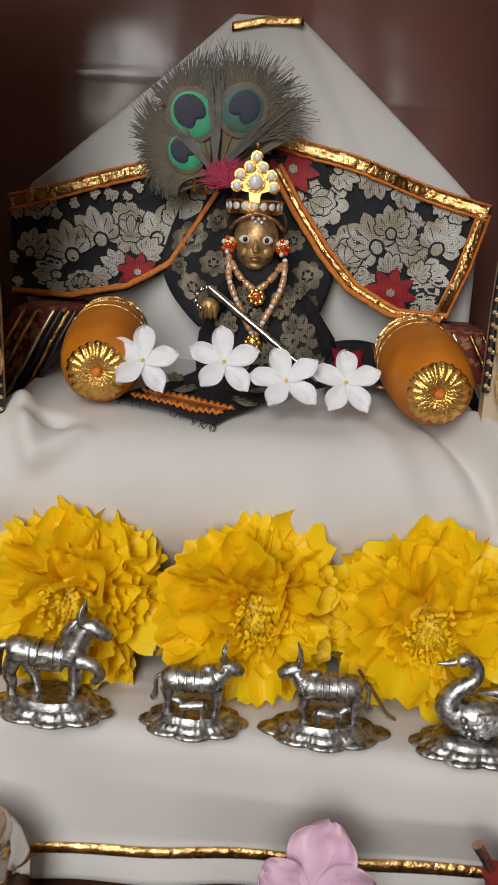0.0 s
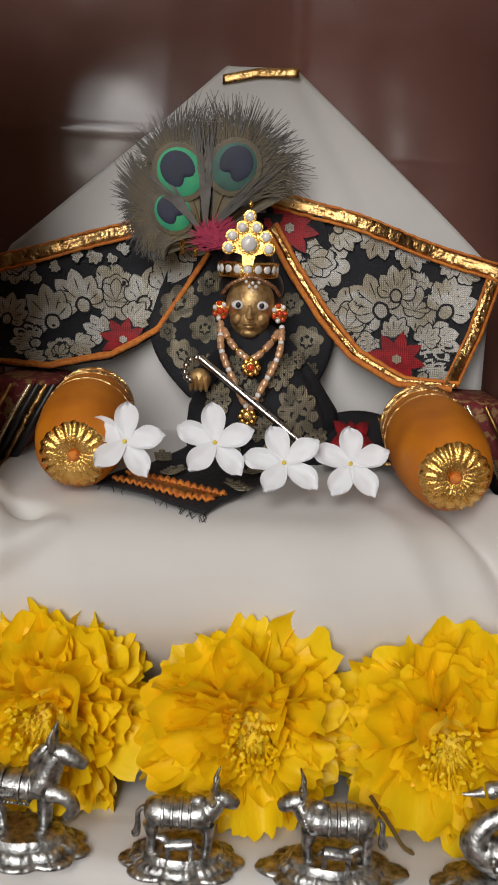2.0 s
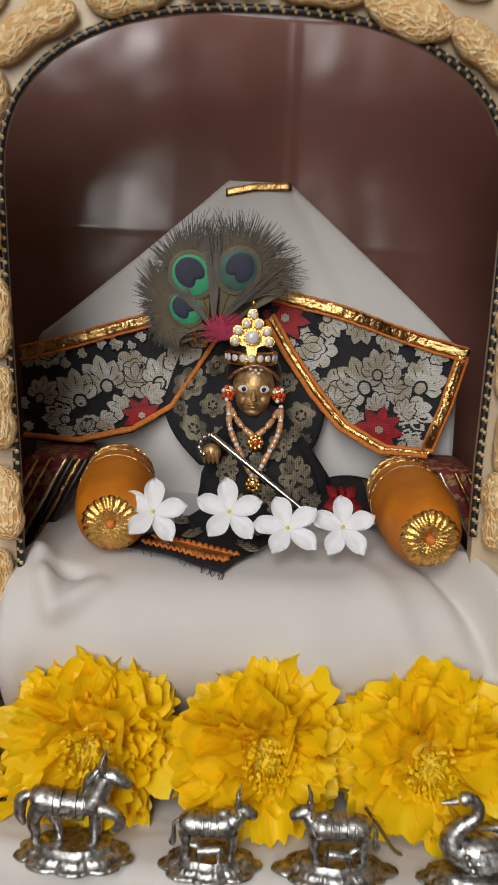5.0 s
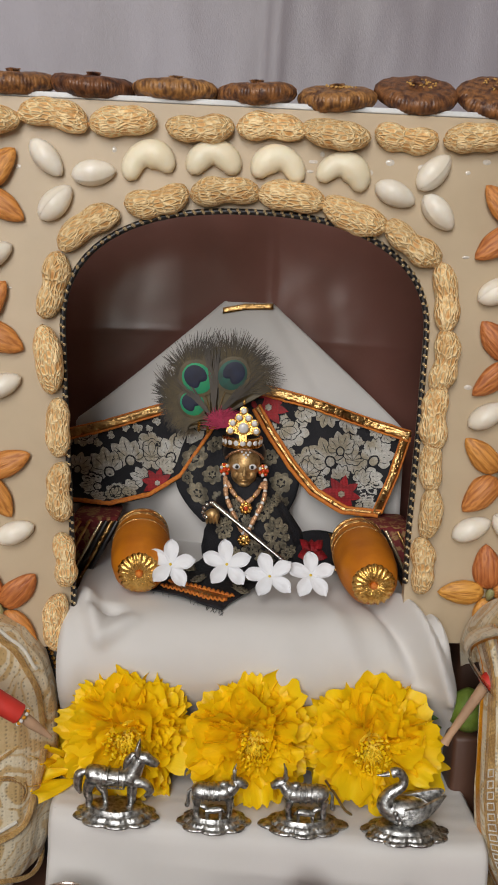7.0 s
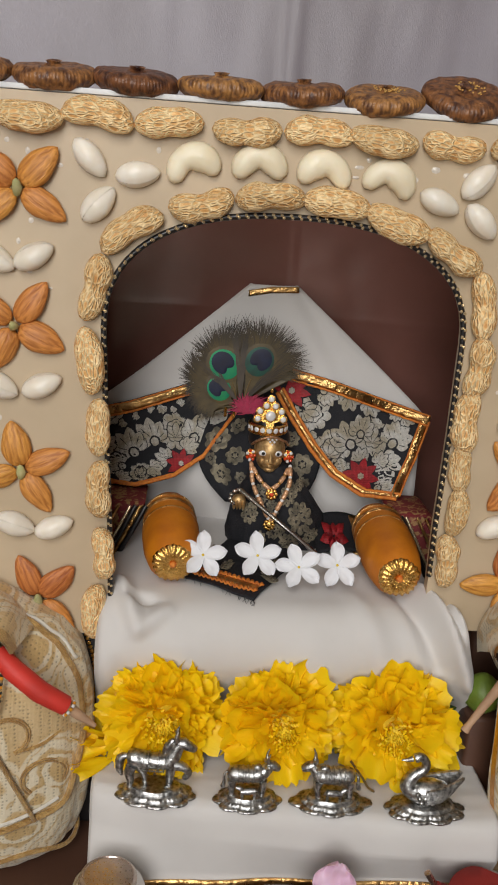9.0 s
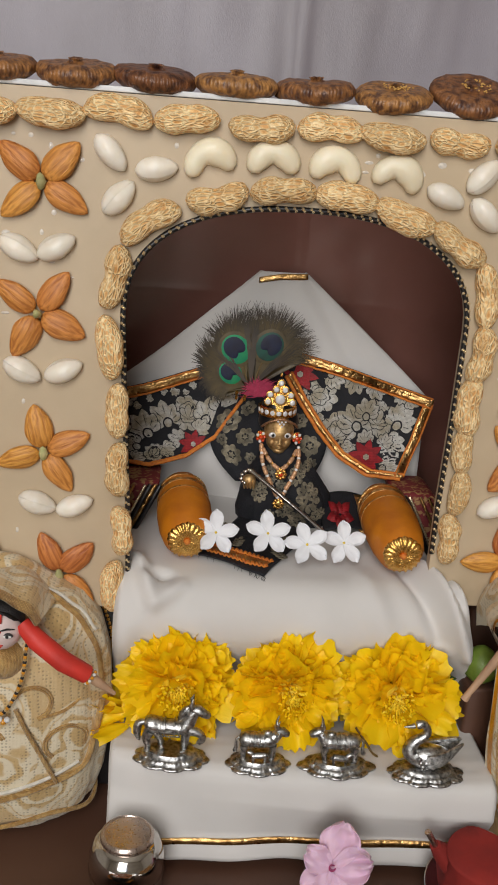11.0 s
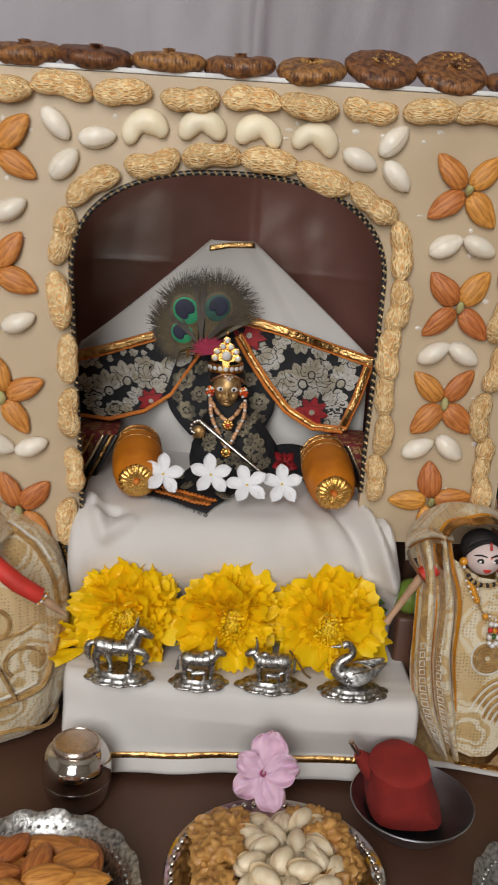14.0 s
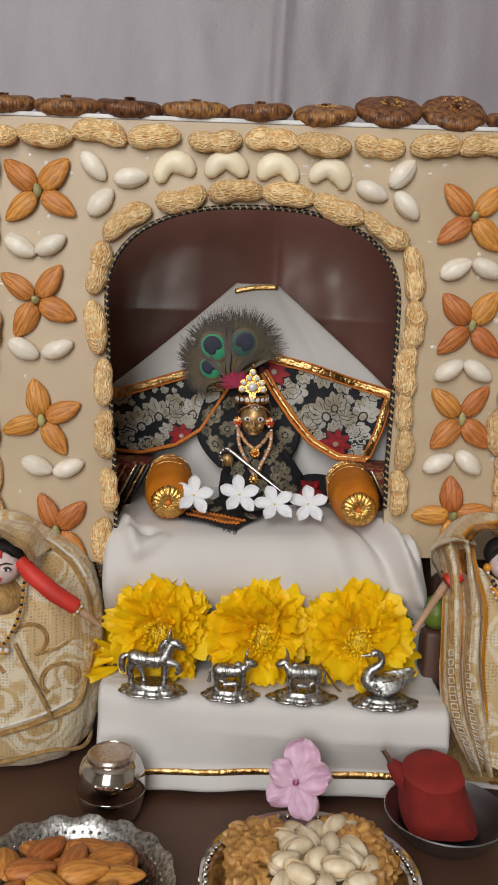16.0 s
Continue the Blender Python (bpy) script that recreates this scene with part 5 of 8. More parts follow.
# ---- the seated figure: one plain mesh ----
def figure():
    bm = bmesh.new()
    BR, BK, SV, RD, WH, HR = range(6)
    # robe
    robe = lathe([(0.041, 0.171), (0.044, 0.182), (0.041, 0.196), (0.031, 0.212), (0.022, 0.224), (0.0155, 0.231), (0.007, 0.235)], 48, lambda a, k: 1 + 0.035 * math.sin(9 * a + k) + 0.02 * math.sin(17 * a))
    for v in robe.verts:
        v.co.y *= 0.52
        if v.co.x < 0:
            v.co.x *= 0.64
    join(bm, robe, Matrix.Translation((0.004, 0.088, 0)), BK)
    # head with cap of dark cloth behind
    join(bm, ball((0.0035, 0.084, 0.2440), (0.0110, 0.0112, 0.0118), 28, 20), None, BR)
    join(bm, ball((0.0035, 0.0835, 0.2370), (0.0090, 0.0098, 0.0088), 28, 20), None, BR)
    join(bm, ball((0.0035, 0.092, 0.2500), (0.0150, 0.0120, 0.0125), 28, 18), None, HR)
    join(bm, tube([(0.0035, 0.0742, 0.2440), (0.0035, 0.0718, 0.2405), (0.0035, 0.0706, 0.2385), (0.0035, 0.0730, 0.2372)], [0.0008, 0.0013, 0.0020, 0.0010], 10), None, BR)
    join(bm, ball((0.0035, 0.0738, 0.2352), (0.0034, 0.0016, 0.0008), 10, 6), None, BR)
    join(bm, ball((0.0035, 0.0742, 0.2338), (0.0022, 0.0014, 0.0008), 10, 6), None, BR)
    for s in (-1, 1):
        join(bm, ball((0.0035 + s * 0.0050, 0.0778, 0.2372), (0.0036, 0.0034, 0.0034), 12, 8), None, BR)
    join(bm, ball((0.0035, 0.0785, 0.2308), (0.0044, 0.0040, 0.0024), 10, 6), None, BR)
    for s in (-1, 1):
        join(bm, ball((0.0035 + s * 0.0052, 0.0744, 0.2433), (0.0032, 0.0014, 0.0021), 10, 6), None, WH)
        join(bm, ball((0.0035 + s * 0.0052, 0.0731, 0.2433), (0.0012, 0.0005, 0.0013), 8, 5), None, HR)
        join(bm, tube([(0.0035 + s * 0.002, 0.0750, 0.2452), (0.0035 + s * 0.005, 0.0748, 0.2462), (0.0035 + s * 0.0085, 0.0770, 0.2448)], 0.0005, 6), None, BR)
    # forearm and fist
    join(bm, tube([(-0.010, 0.083, 0.216), (-0.014, 0.074, 0.212), (-0.017, 0.068, 0.2105)], [0.0055, 0.005, 0.0045], 12), None, BK)
    join(bm, ball((-0.0172, 0.066, 0.2105), (0.0052, 0.0045, 0.0050), 14, 10), None, BR)
    for k in range(4):
        join(bm, ball((-0.0205 + 0.0022 * k, 0.0622, 0.2090), (0.0011, 0.0018, 0.0036), 8, 6), None, BR)
    bmesh.ops.translate(bm, vec=(0.0028, 0.004, 0.0070), verts=bm.verts)
    ob = part("brass_deity_statue", bm, ["brass", "black_cloth", "brocade", "red", "pearl", "black"])
    return tagged(ob, "small old brass seated deity figure wrapped in black brocade", "statue")


figure()


def crown():
    ob = thing("crown", "gold crown set with white pearls on the brass figure", "crown", at=(0.0045, 0.094, 0.2620))
    part("band", lathe([(0.0132, 0.0), (0.0140, 0.0010), (0.0135, 0.0035), (0.0140, 0.0062), (0.0132, 0.007), (0.0120, 0.007), (0.0120, 0.0)], 56, lambda a, k: 1 + 0.012 * math.cos(28 * a)), "gold", ob)
    for k in range(9):
        a = math.pi * (1 + (k + 0.5) / 9)
        stone = ball((0, 0, 0), (0.0019, 0.0009, 0.0021), 12, 8)
        part("pearl", stone, "pearl", ob).matrix_local = Matrix.Translation((0.0134 * math.cos(a), 0.0134 * math.sin(a), 0.0038)) @ Matrix.Rotation(a + math.pi / 2, 4, "Z")
    bm = lathe([(0.0118, 0.0072), (0.0100, 0.013), (0.006, 0.0165), (0.001, 0.018)], 20)
    part("cap", bm, "black", ob, "black cap inside the crown")
    y = -0.0140
    stones = [(0, 0.0148, 0.0034)] + [(x, z, 0.0019) for x, z in ((-0.0088, 0.0128), (0.0088, 0.0128), (-0.0074, 0.0180), (0.0074, 0.0180), (-0.0031, 0.0217), (0.0031, 0.0217), (0, 0.0264))]
    for x, z, r in stones:
        yy = y + 0.12 * (z - 0.0145)
        q = 1.42 if r > 0.003 else 1.55
        bm = lathe([(r * 0.8, 0.0014), (r * q * 0.95, 0.0012), (r * q, 0.0), (r * q * 0.95, -0.0009), (r * 1.12, -0.0012), (r * 1.0, -0.0006)], 30, lambda a, k: 1 + 0.035 * math.cos(15 * a) * (k in (1, 2, 3)))
        bmesh.ops.transform(bm, matrix=Matrix.Translation((x, yy, z)) @ Matrix.Rotation(radians(90), 4, "X"), verts=bm.verts)
        part("setting", bm, "gold", ob)
        part("pearl", ball((x, yy - 0.0013, z), (r * 1.05, r * 0.5, r * 1.05), 14, 10), "pearl", ob)
    bm = bmesh.new()
    half = [(0.0022, 0.0055), (0.0030, 0.0100), (0.0085, 0.0115), (0.0090, 0.0160), (0.0055, 0.0200), (0.0030, 0.0245), (0.0012, 0.0285)]
    lo = [bm.verts.new((x, y + 0.0016 + 0.12 * (z - 0.0145), z)) for x, z in half + [(-x, z) for x, z in half[::-1]]]
    face = bm.faces.new(lo)
    ext = bmesh.ops.extrude_face_region(bm, geom=[face])
    bmesh.ops.translate(bm, vec=(0, -0.0012, 0), verts=[v for v in ext["geom"] if isinstance(v, bmesh.types.BMVert)])
    bmesh.ops.recalc_face_normals(bm, faces=bm.faces)
    part("plume_plate", bm, "gold", ob)
    part("finial", ball((0, y + 0.003, 0.0318), (0.0011, 0.0011, 0.0018), 8, 6), "gold", ob)
    return ob


crown()


def string_beads(name, label, pts, count, r, mats, group=""):
    ob = thing(name, label, "necklace", group)
    meshes = [shared("bead", ball((0, 0, 0), (r, r, r * 1.5), 10, 8), mats[0]), shared("bead", ball((0, 0, 0), r * 0.8, 8, 6), mats[1])]
    ob.location = (0.0035, 0.0055, 0.0080)
    path = smooth_path(pts, 8)
    for k in range(count):
        t = (k + 0.5) / count
        p, q = along(path, t), along(path, min(1, t + 0.01)) - along(path, max(0, t - 0.01))
        b = part("bead", meshes[1 if k % 3 == 2 else 0], None, ob)
        b.matrix_local = Matrix.Translation(p) @ q.to_track_quat("Z", "Y").to_matrix().to_4x4()
    return ob


long_string = string_beads("bead_necklace", "long peach and gold bead necklace with a gold pendant", [(-0.0100, 0.076, 0.2340), (-0.0085, 0.0655, 0.222), (-0.0010, 0.0610, 0.207), (0.0045, 0.0600, 0.1985), (0.0095, 0.0610, 0.207), (0.0165, 0.0655, 0.222), (0.0175, 0.076, 0.2340)], 30, 0.00175, ("bead", "pearl"))
short_string = string_beads("bead_necklace", "short peach bead necklace with a red stone pendant", [(-0.0085, 0.074, 0.2310), (-0.0035, 0.0670, 0.2245), (0.0040, 0.0645, 0.2195), (0.0110, 0.0670, 0.2245), (0.0160, 0.074, 0.2310)], 17, 0.0017, ("bead", "gold"))


def pendant(ob, c, r, stone):
    bm = bmesh.new()
    for k in range(8):
        a = k * math.pi / 4
        join(bm, ball((c[0] + r * 0.68 * math.cos(a), c[1], c[2] + r * 0.68 * math.sin(a)), (r * 0.34, r * 0.22, r * 0.34), 8, 6))
    join(bm, ball(c, (r * 0.62, r * 0.3, r * 0.62), 10, 8))
    part("pendant", bm, "gold", ob, "flower shaped gold pendant")
    if stone:
        part("stone", ball((c[0], c[1] - r * 0.25, c[2]), (r * 0.36, r * 0.24, r * 0.36), 10, 8), "red_stone", ob)


pendant(short_string, (0.0045, 0.0628, 0.2160), 0.0044, True)
pendant(long_string, (0.0040, 0.0595, 0.1945), 0.0044, False)
brow = string_beads("brow_band", "gold bead band across the figure's brow", [(-0.0100, 0.0800, 0.2465), (-0.0060, 0.0745, 0.2512), (0.0030, 0.0720, 0.2545), (0.0120, 0.0745, 0.2512), (0.0160, 0.0800, 0.2465)], 27, 0.00095, ("copper", "copper"))
for k, (x, z) in enumerate(((-0.0012, 0.2525), (0.0035, 0.2520), (0.0082, 0.2525), (0.001, 0.2505), (0.006, 0.2505), (0.0035, 0.2485))):
    part("white_stone", ball((x * 0.6 + 0.0014, 0.0732, z), 0.0009, 8, 6), "pearl", brow)
for s in (-1, 1):
    ear = thing("earring", "round earring of red and white stones", "earring", "earrings", (0.0028, 0.004, 0.0065))
    cx = 0.0035 + s * 0.0145
    part("mount", ball((cx - s * 0.0012, 0.0805, 0.2405), (0.0038, 0.0012, 0.0046), 14, 8), "gold", ear)
    part("stone", ball((cx - s * 0.0012, 0.0785, 0.2405), 0.0017, 8, 6), "red_stone", ear)
    for k in range(7):
        a = k * 2 * math.pi / 7
        part("stone", ball((cx - s * 0.0012 + 0.0026 * math.cos(a), 0.0790, 0.2405 + 0.0034 * math.sin(a)), 0.0012, 8, 6), "pearl" if k % 2 else "red_stone", ear)

flute = thing("flute", "slim silver flute held across the figure", "flute")
A, B = Vector((-0.0140, 0.0645, 0.2275)), Vector((0.0394, 0.0500, 0.1890))
part("tube", tube([A, A.lerp(B, 0.03), A.lerp(B, 0.5), B], [0.0019, 0.0016, 0.0016, 0.0015], 12), "steel", flute)
for k in range(5):
    part("finger_hole", ball(A.lerp(B, 0.35 + 0.1 * k) + Vector((0.0006, -0.0012, 0.0010)), 0.0005, 6, 5), "black", flute)
for k in range(7):
    a = k * 0.9
    part("bell", ball((-0.0165 + 0.0022 * math.cos(a) - 0.0005 * k, 0.0645, 0.2275 - 0.0014 * k + 0.0018 * math.sin(a)), 0.0015, 8, 6), "steel", flute, "small silver bell")


# ---- peacock feather ornament ----
FAN = ((-118, 0.024), (-97, 0.034), (-79, 0.0400), (-56, 0.0510), (-30, 0.0580), (0, 0.0630), (23, 0.0650), (46, 0.0600), (60, 0.0560), (74, 0.032))


def fan_reach(a):
    for (a0, r0), (a1, r1) in zip(FAN, FAN[1:]):
        if a0 <= a <= a1:
            return r0 + (r1 - r0) * (a - a0) / (a1 - a0)
    return 0.02


def strand(bm, pts, w0, w1):
    """A hair-thin flat barb along pts."""
    prev, n = None, len(pts) - 1
    for j, p in enumerate(pts):
        d = (pts[min(n, j + 1)] - pts[max(0, j - 1)]).normalized()
        s = Vector((-d.z, 0, d.x)) * (w0 + (w1 - w0) * j / n)
        pair = (bm.verts.new(p - s), bm.verts.new(p + s))
        if prev:
            bm.faces.new((prev[0], prev[1], pair[1], pair[0]))
        prev = pair


def feather():
    ob = thing("peacock_feather", "peacock feather fan with green and blue eyes behind the crown", "feather")
    r = random.Random(12)
    base = Vector((-0.0159, 0, 0.2775))
    shafts = ((-24, 0.046), (21, 0.048), (-60, 0.034))

    def at(a, d, y):
        return base + Vector((d * math.sin(radians(a)), y, d * math.cos(radians(a))))
    # the dense inner vane, then layers of barbs that leave the shafts and fray at the rim
    def vane(u, v):
        a = -112 + 172 * u
        return tuple(at(a, fan_reach(a) * (0.05 + 0.74 * v) * (1 + 0.03 * math.sin(u * 90)), 0.1040 + 0.0008 * math.sin(u * 60)))
    part("vane", sheet(vane, 120, 8), "vane", ob, "dense olive brown vane", solid=0.0003)
    for n, near, y0, mat in ((900, 0.92, 0.1030, "barb"), (900, 0.84, 0.1015, "vane"), (420, 1.0, 0.1022, "barb")):
        bm = bmesh.new()
        for k in range(n):
            a = -116 + 180 * r.random()
            if a > 50 and r.random() < 0.65:
                continue
            phi, ln = min(shafts, key=lambda q: abs(q[0] - a) + r.uniform(0, 16))
            far = fan_reach(a) * near * r.uniform(0.92, 1.05)
            start = at(phi, min(ln, far) * r.uniform(0.15, 0.72), y0)
            end = at(a + r.uniform(-3, 3), far, y0 + r.uniform(-0.0012, 0.0010))
            ctrl = start.lerp(end, 0.5) + at(phi, 0.007, 0) - base
            pts = [start.lerp(ctrl, t).lerp(ctrl.lerp(end, t), t) for t in (0, 0.2, 0.4, 0.6, 0.8, 1.0)]
            strand(bm, pts, 0.00036, 0.00010)
        tagged(part("barb_layer", bm, mat, ob, "fine dark olive barbs"), kind="stuff")
    bm = bmesh.new()
    for k in range(110):
        a0 = r.choice((-2, -2, -42, 42)) + r.uniform(-7, 7)
        d1 = fan_reach(a0) * r.uniform(0.6, 1.0)
        strand(bm, [at(a0 * 0.5, 0.004, 0.0975), at(a0 * 0.9, d1 * 0.5, 0.0985), at(a0 + r.uniform(-5, 5), d1, 0.1000)], 0.00030, 0.00008)
    tagged(part("barb_layer", bm, "barb", ob, "loose dark barbs between the eyes"), kind="stuff")
    for px, pz, s, tilt in ((-0.0284, 0.3072, 1.0, -0.75), (-0.0040, 0.3105, 0.98, 0.62), (-0.0312, 0.2895, 0.80, -0.8)):
        y = 0.0996 if s > 0.9 else 0.1004
        v = None
        for name, mat, rx, rz, off, up in (("bronze_rim", "vane", 0.0124, 0.0136, 0.0, 0.0), ("green_ring", "eye_green" if tilt < 0 else "eye_dim", 0.0100, 0.0112, -0.0004, 0.0), ("blue_heart", "eye_blue", 0.0076, 0.0084, -0.0008, 0.0016)):
            def disc(a, k, name=name):
                return 1 - (0.42 * math.exp(-((((a + math.pi / 2) + math.pi) % (2 * math.pi) - math.pi) / 0.42) ** 2) if name == "blue_heart" else 0) + 0.010 * math.sin(22 * a)
            bm = lathe([(0.0002, 0.0003), (0.5, 0.0003), (0.85, 0.0002), (1.0, 0.0), (0.9, -0.0001), (0.0002, -0.0002)], 48, disc)
            bmesh.ops.transform(bm, matrix=Matrix.Translation((px + up * math.sin(tilt) * s, y + off, pz + up * math.cos(tilt) * s)) @ Matrix.Rotation(tilt, 4, "Y") @ Matrix.Rotation(radians(90), 4, "X") @ Matrix.Diagonal((rx * s, rz * s, 1, 1)), verts=bm.verts)
            o = part(name, bm, mat, ob if v is None else v, {"bronze_rim": "bronze eye of the feather", "green_ring": "iridescent green ring", "blue_heart": "deep blue heart"}[name])
            v = v or o
    for pts in (((-0.0170, 0.1005, 0.276), (-0.0205, 0.1008, 0.290), (-0.0240, 0.1010, 0.298)), ((-0.0150, 0.1005, 0.276), (-0.0110, 0.1008, 0.292), (-0.0075, 0.1010, 0.301))):
        part("shaft", tube(smooth_path(pts, 5), 0.0005, 6), "stem", ob)
    bm = bmesh.new()
    for k in range(420):
        a, l2 = r.uniform(-2.2, 2.0), r.uniform(0.004, 0.0125)
        o = Vector((-0.0095 + r.uniform(-0.005, 0.006), 0.0955 + r.uniform(-0.002, 0.001), 0.2785 + r.uniform(-0.003, 0.003)))
        strand(bm, [o, o + Vector((l2 * 0.55 * math.sin(a), -0.001, l2 * 0.4 * math.cos(a))), o + Vector((l2 * math.sin(a + 0.2), r.uniform(-0.003, 0.001), l2 * 0.7 * math.cos(a + 0.2)))], 0.0005, 0.0001)
    part("down_tuft", bm, "pink_tuft", ob, "magenta downy tuft")
    bm = bmesh.new()
    for k in range(9):
        join(bm, ball((-0.024 + 0.004 * math.cos(k * 2.1), 0.096, 0.2735 + 0.003 * math.sin(k * 1.7)), 0.0012, 6, 5))
    part("gold_knot", bm, "gold", ob)


feather()


# ---- white jasmine flowers ----
def petal_sheet(length, width, cup, ruffle, seed, tip=1.0, nu=6, nv=12):
    """A petal from the origin along +y, facing +z."""
    def f(u, v):
        v = min(0.985, v)
        w = width * (0.30 + 0.70 * math.sin(v / 0.58 * math.pi / 2) if v < 0.58 else math.sqrt(1 - ((v - 0.58) / 0.42) ** 2) ** tip)
        s = 2 * u - 1
        return (s * w / 2, length * v * (1 - 0.05 * s * s * v), cup * (v * v) * length + 0.15 * w * s * s + ruffle * ridge(s * 2.4 + seed, v * 2.5, seed) * v)
    return sheet(f, nu, nv)


JAS = [shared("petal", petal_sheet(0.0157, 0.0094, 0.10 * s - 0.04, 0.0030, s + 1, 1.15), "jasmine") for s in (0, 1, 2)]
JASEYE = shared("eye", ball((0, 0, 0.0006), (0.0009, 0.0009, 0.0008), 10, 6), "yellow")


def jasmine(x, y, z, turn, lean, side):
    ob = thing("jasmine_flower", "fresh white five-petalled jasmine flower lying before the figure", "flower", "white jasmine flowers")
    ob.matrix_world = Matrix.Translation((x, y, z)) @ Matrix.Rotation(radians(lean), 4, "X") @ Matrix.Rotation(radians(side), 4, "Y") @ Matrix.Rotation(radians(turn), 4, "Z")
    for k in range(5):
        p = part("petal", JAS[k % 3], None, ob)
        p.matrix_local = Matrix.Rotation(radians(72 * k + 5 * math.sin(k * 2 + turn)), 4, "Z") @ Matrix.Rotation(radians(4 + 5 * math.sin(k * 3 + turn)), 4, "X") @ Matrix.Translation((0, 0.0005, 0))
    part("eye", JASEYE, None, ob)


jasmine(-0.0387, 0.0140, 0.2000, -4, 62, 4)
jasmine(-0.0040, 0.0120, 0.2018, 2, 64, 0)
jasmine(0.0227, 0.0100, 0.1956, 14, 54, -3)
jasmine(0.0487, 0.0170, 0.1949, 4, 58, 0)


# ---- marigolds on the step ----
def marigold_petal(seed, length, width):
    """A ruffled petal along +y, facing +z: narrow claw, broad blade, notched tip."""
    rnd = random.Random(seed)
    twist, cup, phase = rnd.uniform(-0.45, 0.45), rnd.uniform(-0.10, 0.36), rnd.uniform(0, 6.28)
    teeth, bend = rnd.choice((2.0, 2.5, 3.0)), rnd.uniform(-0.12, 0.22)

    def f(u, v):
        s = 2 * u - 1
        w = width * (0.20 + 0.80 * math.sin(min(1, v * 1.12) * math.pi / 2) ** 0.9) * (1 - 0.05 * max(0, v - 0.8) / 0.2)
        tip = max(0, v - 0.55) / 0.45
        y = length * (v - 0.10 * s ** 4 * tip ** 2 + 0.060 * tip ** 3 * math.sin(s * teeth * math.pi + phase))
        z = cup * w * s * s + bend * length * v * v + 0.0021 * tip * math.sin(s * 3.6 + phase) + 0.0006 * tip * math.sin(s * 9 + 2 * phase) + 0.0022 * v * ridge(s * 1.4 + seed * 3.1, v * 2.2, seed)
        a = twist * v
        return (s * w / 2 * math.cos(a), y, z + s * w / 2 * math.sin(a))
    return sheet(f, 12, 8)


MARI = [shared("petal", marigold_petal(s, 0.0225 + 0.0018 * (s % 3), 0.0150 + 0.0026 * (s % 4)), "marigold", 180) for s in range(12)]
FLORET = [shared("floret", tube([(0, 0, 0), (0.0002, 0.004, 0.0008), (0.0012, 0.0075, 0.0005), (0.0005, 0.0085, 0.002)], [0.0005, 0.0008, 0.0014, 0.0006], 6), "marigold"),
          shared("floret", tube([(0, 0, 0), (0.0, 0.003, 0.0003), (0.0, 0.005, 0)], [0.0005, 0.0009, 0.0004], 6), "marigold_core")]


def marigold(c, face, radius, seed, label):
    """Ruffled petals in rings round a small open heart; face is the way the flower looks."""
    r = random.Random(seed)
    ob = thing("marigold_flower", label, "flower", "row of marigolds")
    ob.matrix_world = Matrix.Translation(c) @ Vector(face).to_track_quat("Z", "Y").to_matrix().to_4x4()
    k = radius / 0.037
    n = 150
    for i in range(n):
        c = 0.90 - 1.32 * (i + r.uniform(-1.5, 1.5)) / n
        th, az = math.acos(max(-0.5, min(0.93, c))), i * 2.39996 + r.uniform(-0.25, 0.25)
        d = Vector((math.sin(th) * math.cos(az), math.sin(th) * math.sin(az), math.cos(th)))
        wide = Vector((math.sin(az), -math.cos(az), 0))
        turn = Matrix((wide, d, wide.cross(d))).transposed().to_4x4()
        open_out = max(0.0, min(1.0, (th - 0.45) / 0.6))
        s = k * (0.52 + 0.48 * open_out) * r.uniform(0.76, 1.16) * (1.2 if r.random() < 0.08 else 1)
        p = part("petal", MARI[r.randrange(12)], None, ob)
        p.matrix_local = (Matrix.Translation(Vector((d.x, d.y, d.z * 0.55)) * (0.0125 * k) + Vector((0, 0, -0.004 * k))) @ turn @ Matrix.Rotation(radians(r.uniform(-14, 14)), 4, "X")
                          @ Matrix.Rotation(radians(r.uniform(-30, 30)), 4, "Y") @ Matrix.Rotation(radians(r.uniform(-10, 10)), 4, "Z") @ Matrix.Scale(s, 4))
    for i in range(60):
        a, q = i * 2.4, 0.0080 * math.sqrt((i + 0.5) / 60)
        p = part("floret", FLORET[1 if i < 20 else 0], None, ob)
        p.matrix_local = Matrix.Translation((q * k * math.cos(a), q * k * math.sin(a), 0.0085 * k)) @ Matrix.Rotation(a - math.pi / 2, 4, "Z") @ Matrix.Rotation(radians(86 - 2200 * q + r.uniform(-25, 25)), 4, "X") @ Matrix.Rotation(r.uniform(0, 6), 4, "Y") @ Matrix.Scale(k * 0.80, 4)
    cal = lathe([(0.003, -0.014), (0.008, -0.012), (0.011, -0.008), (0.010, -0.005)], 16)
    part("calyx", cal, "leaf", ob, "green calyx")
    part("core", ball((0, 0, 0.001), (0.0115 * k, 0.0115 * k, 0.0085 * k), 16, 10), "marigold_core", ob, "dense olive yellow core")
    return ob


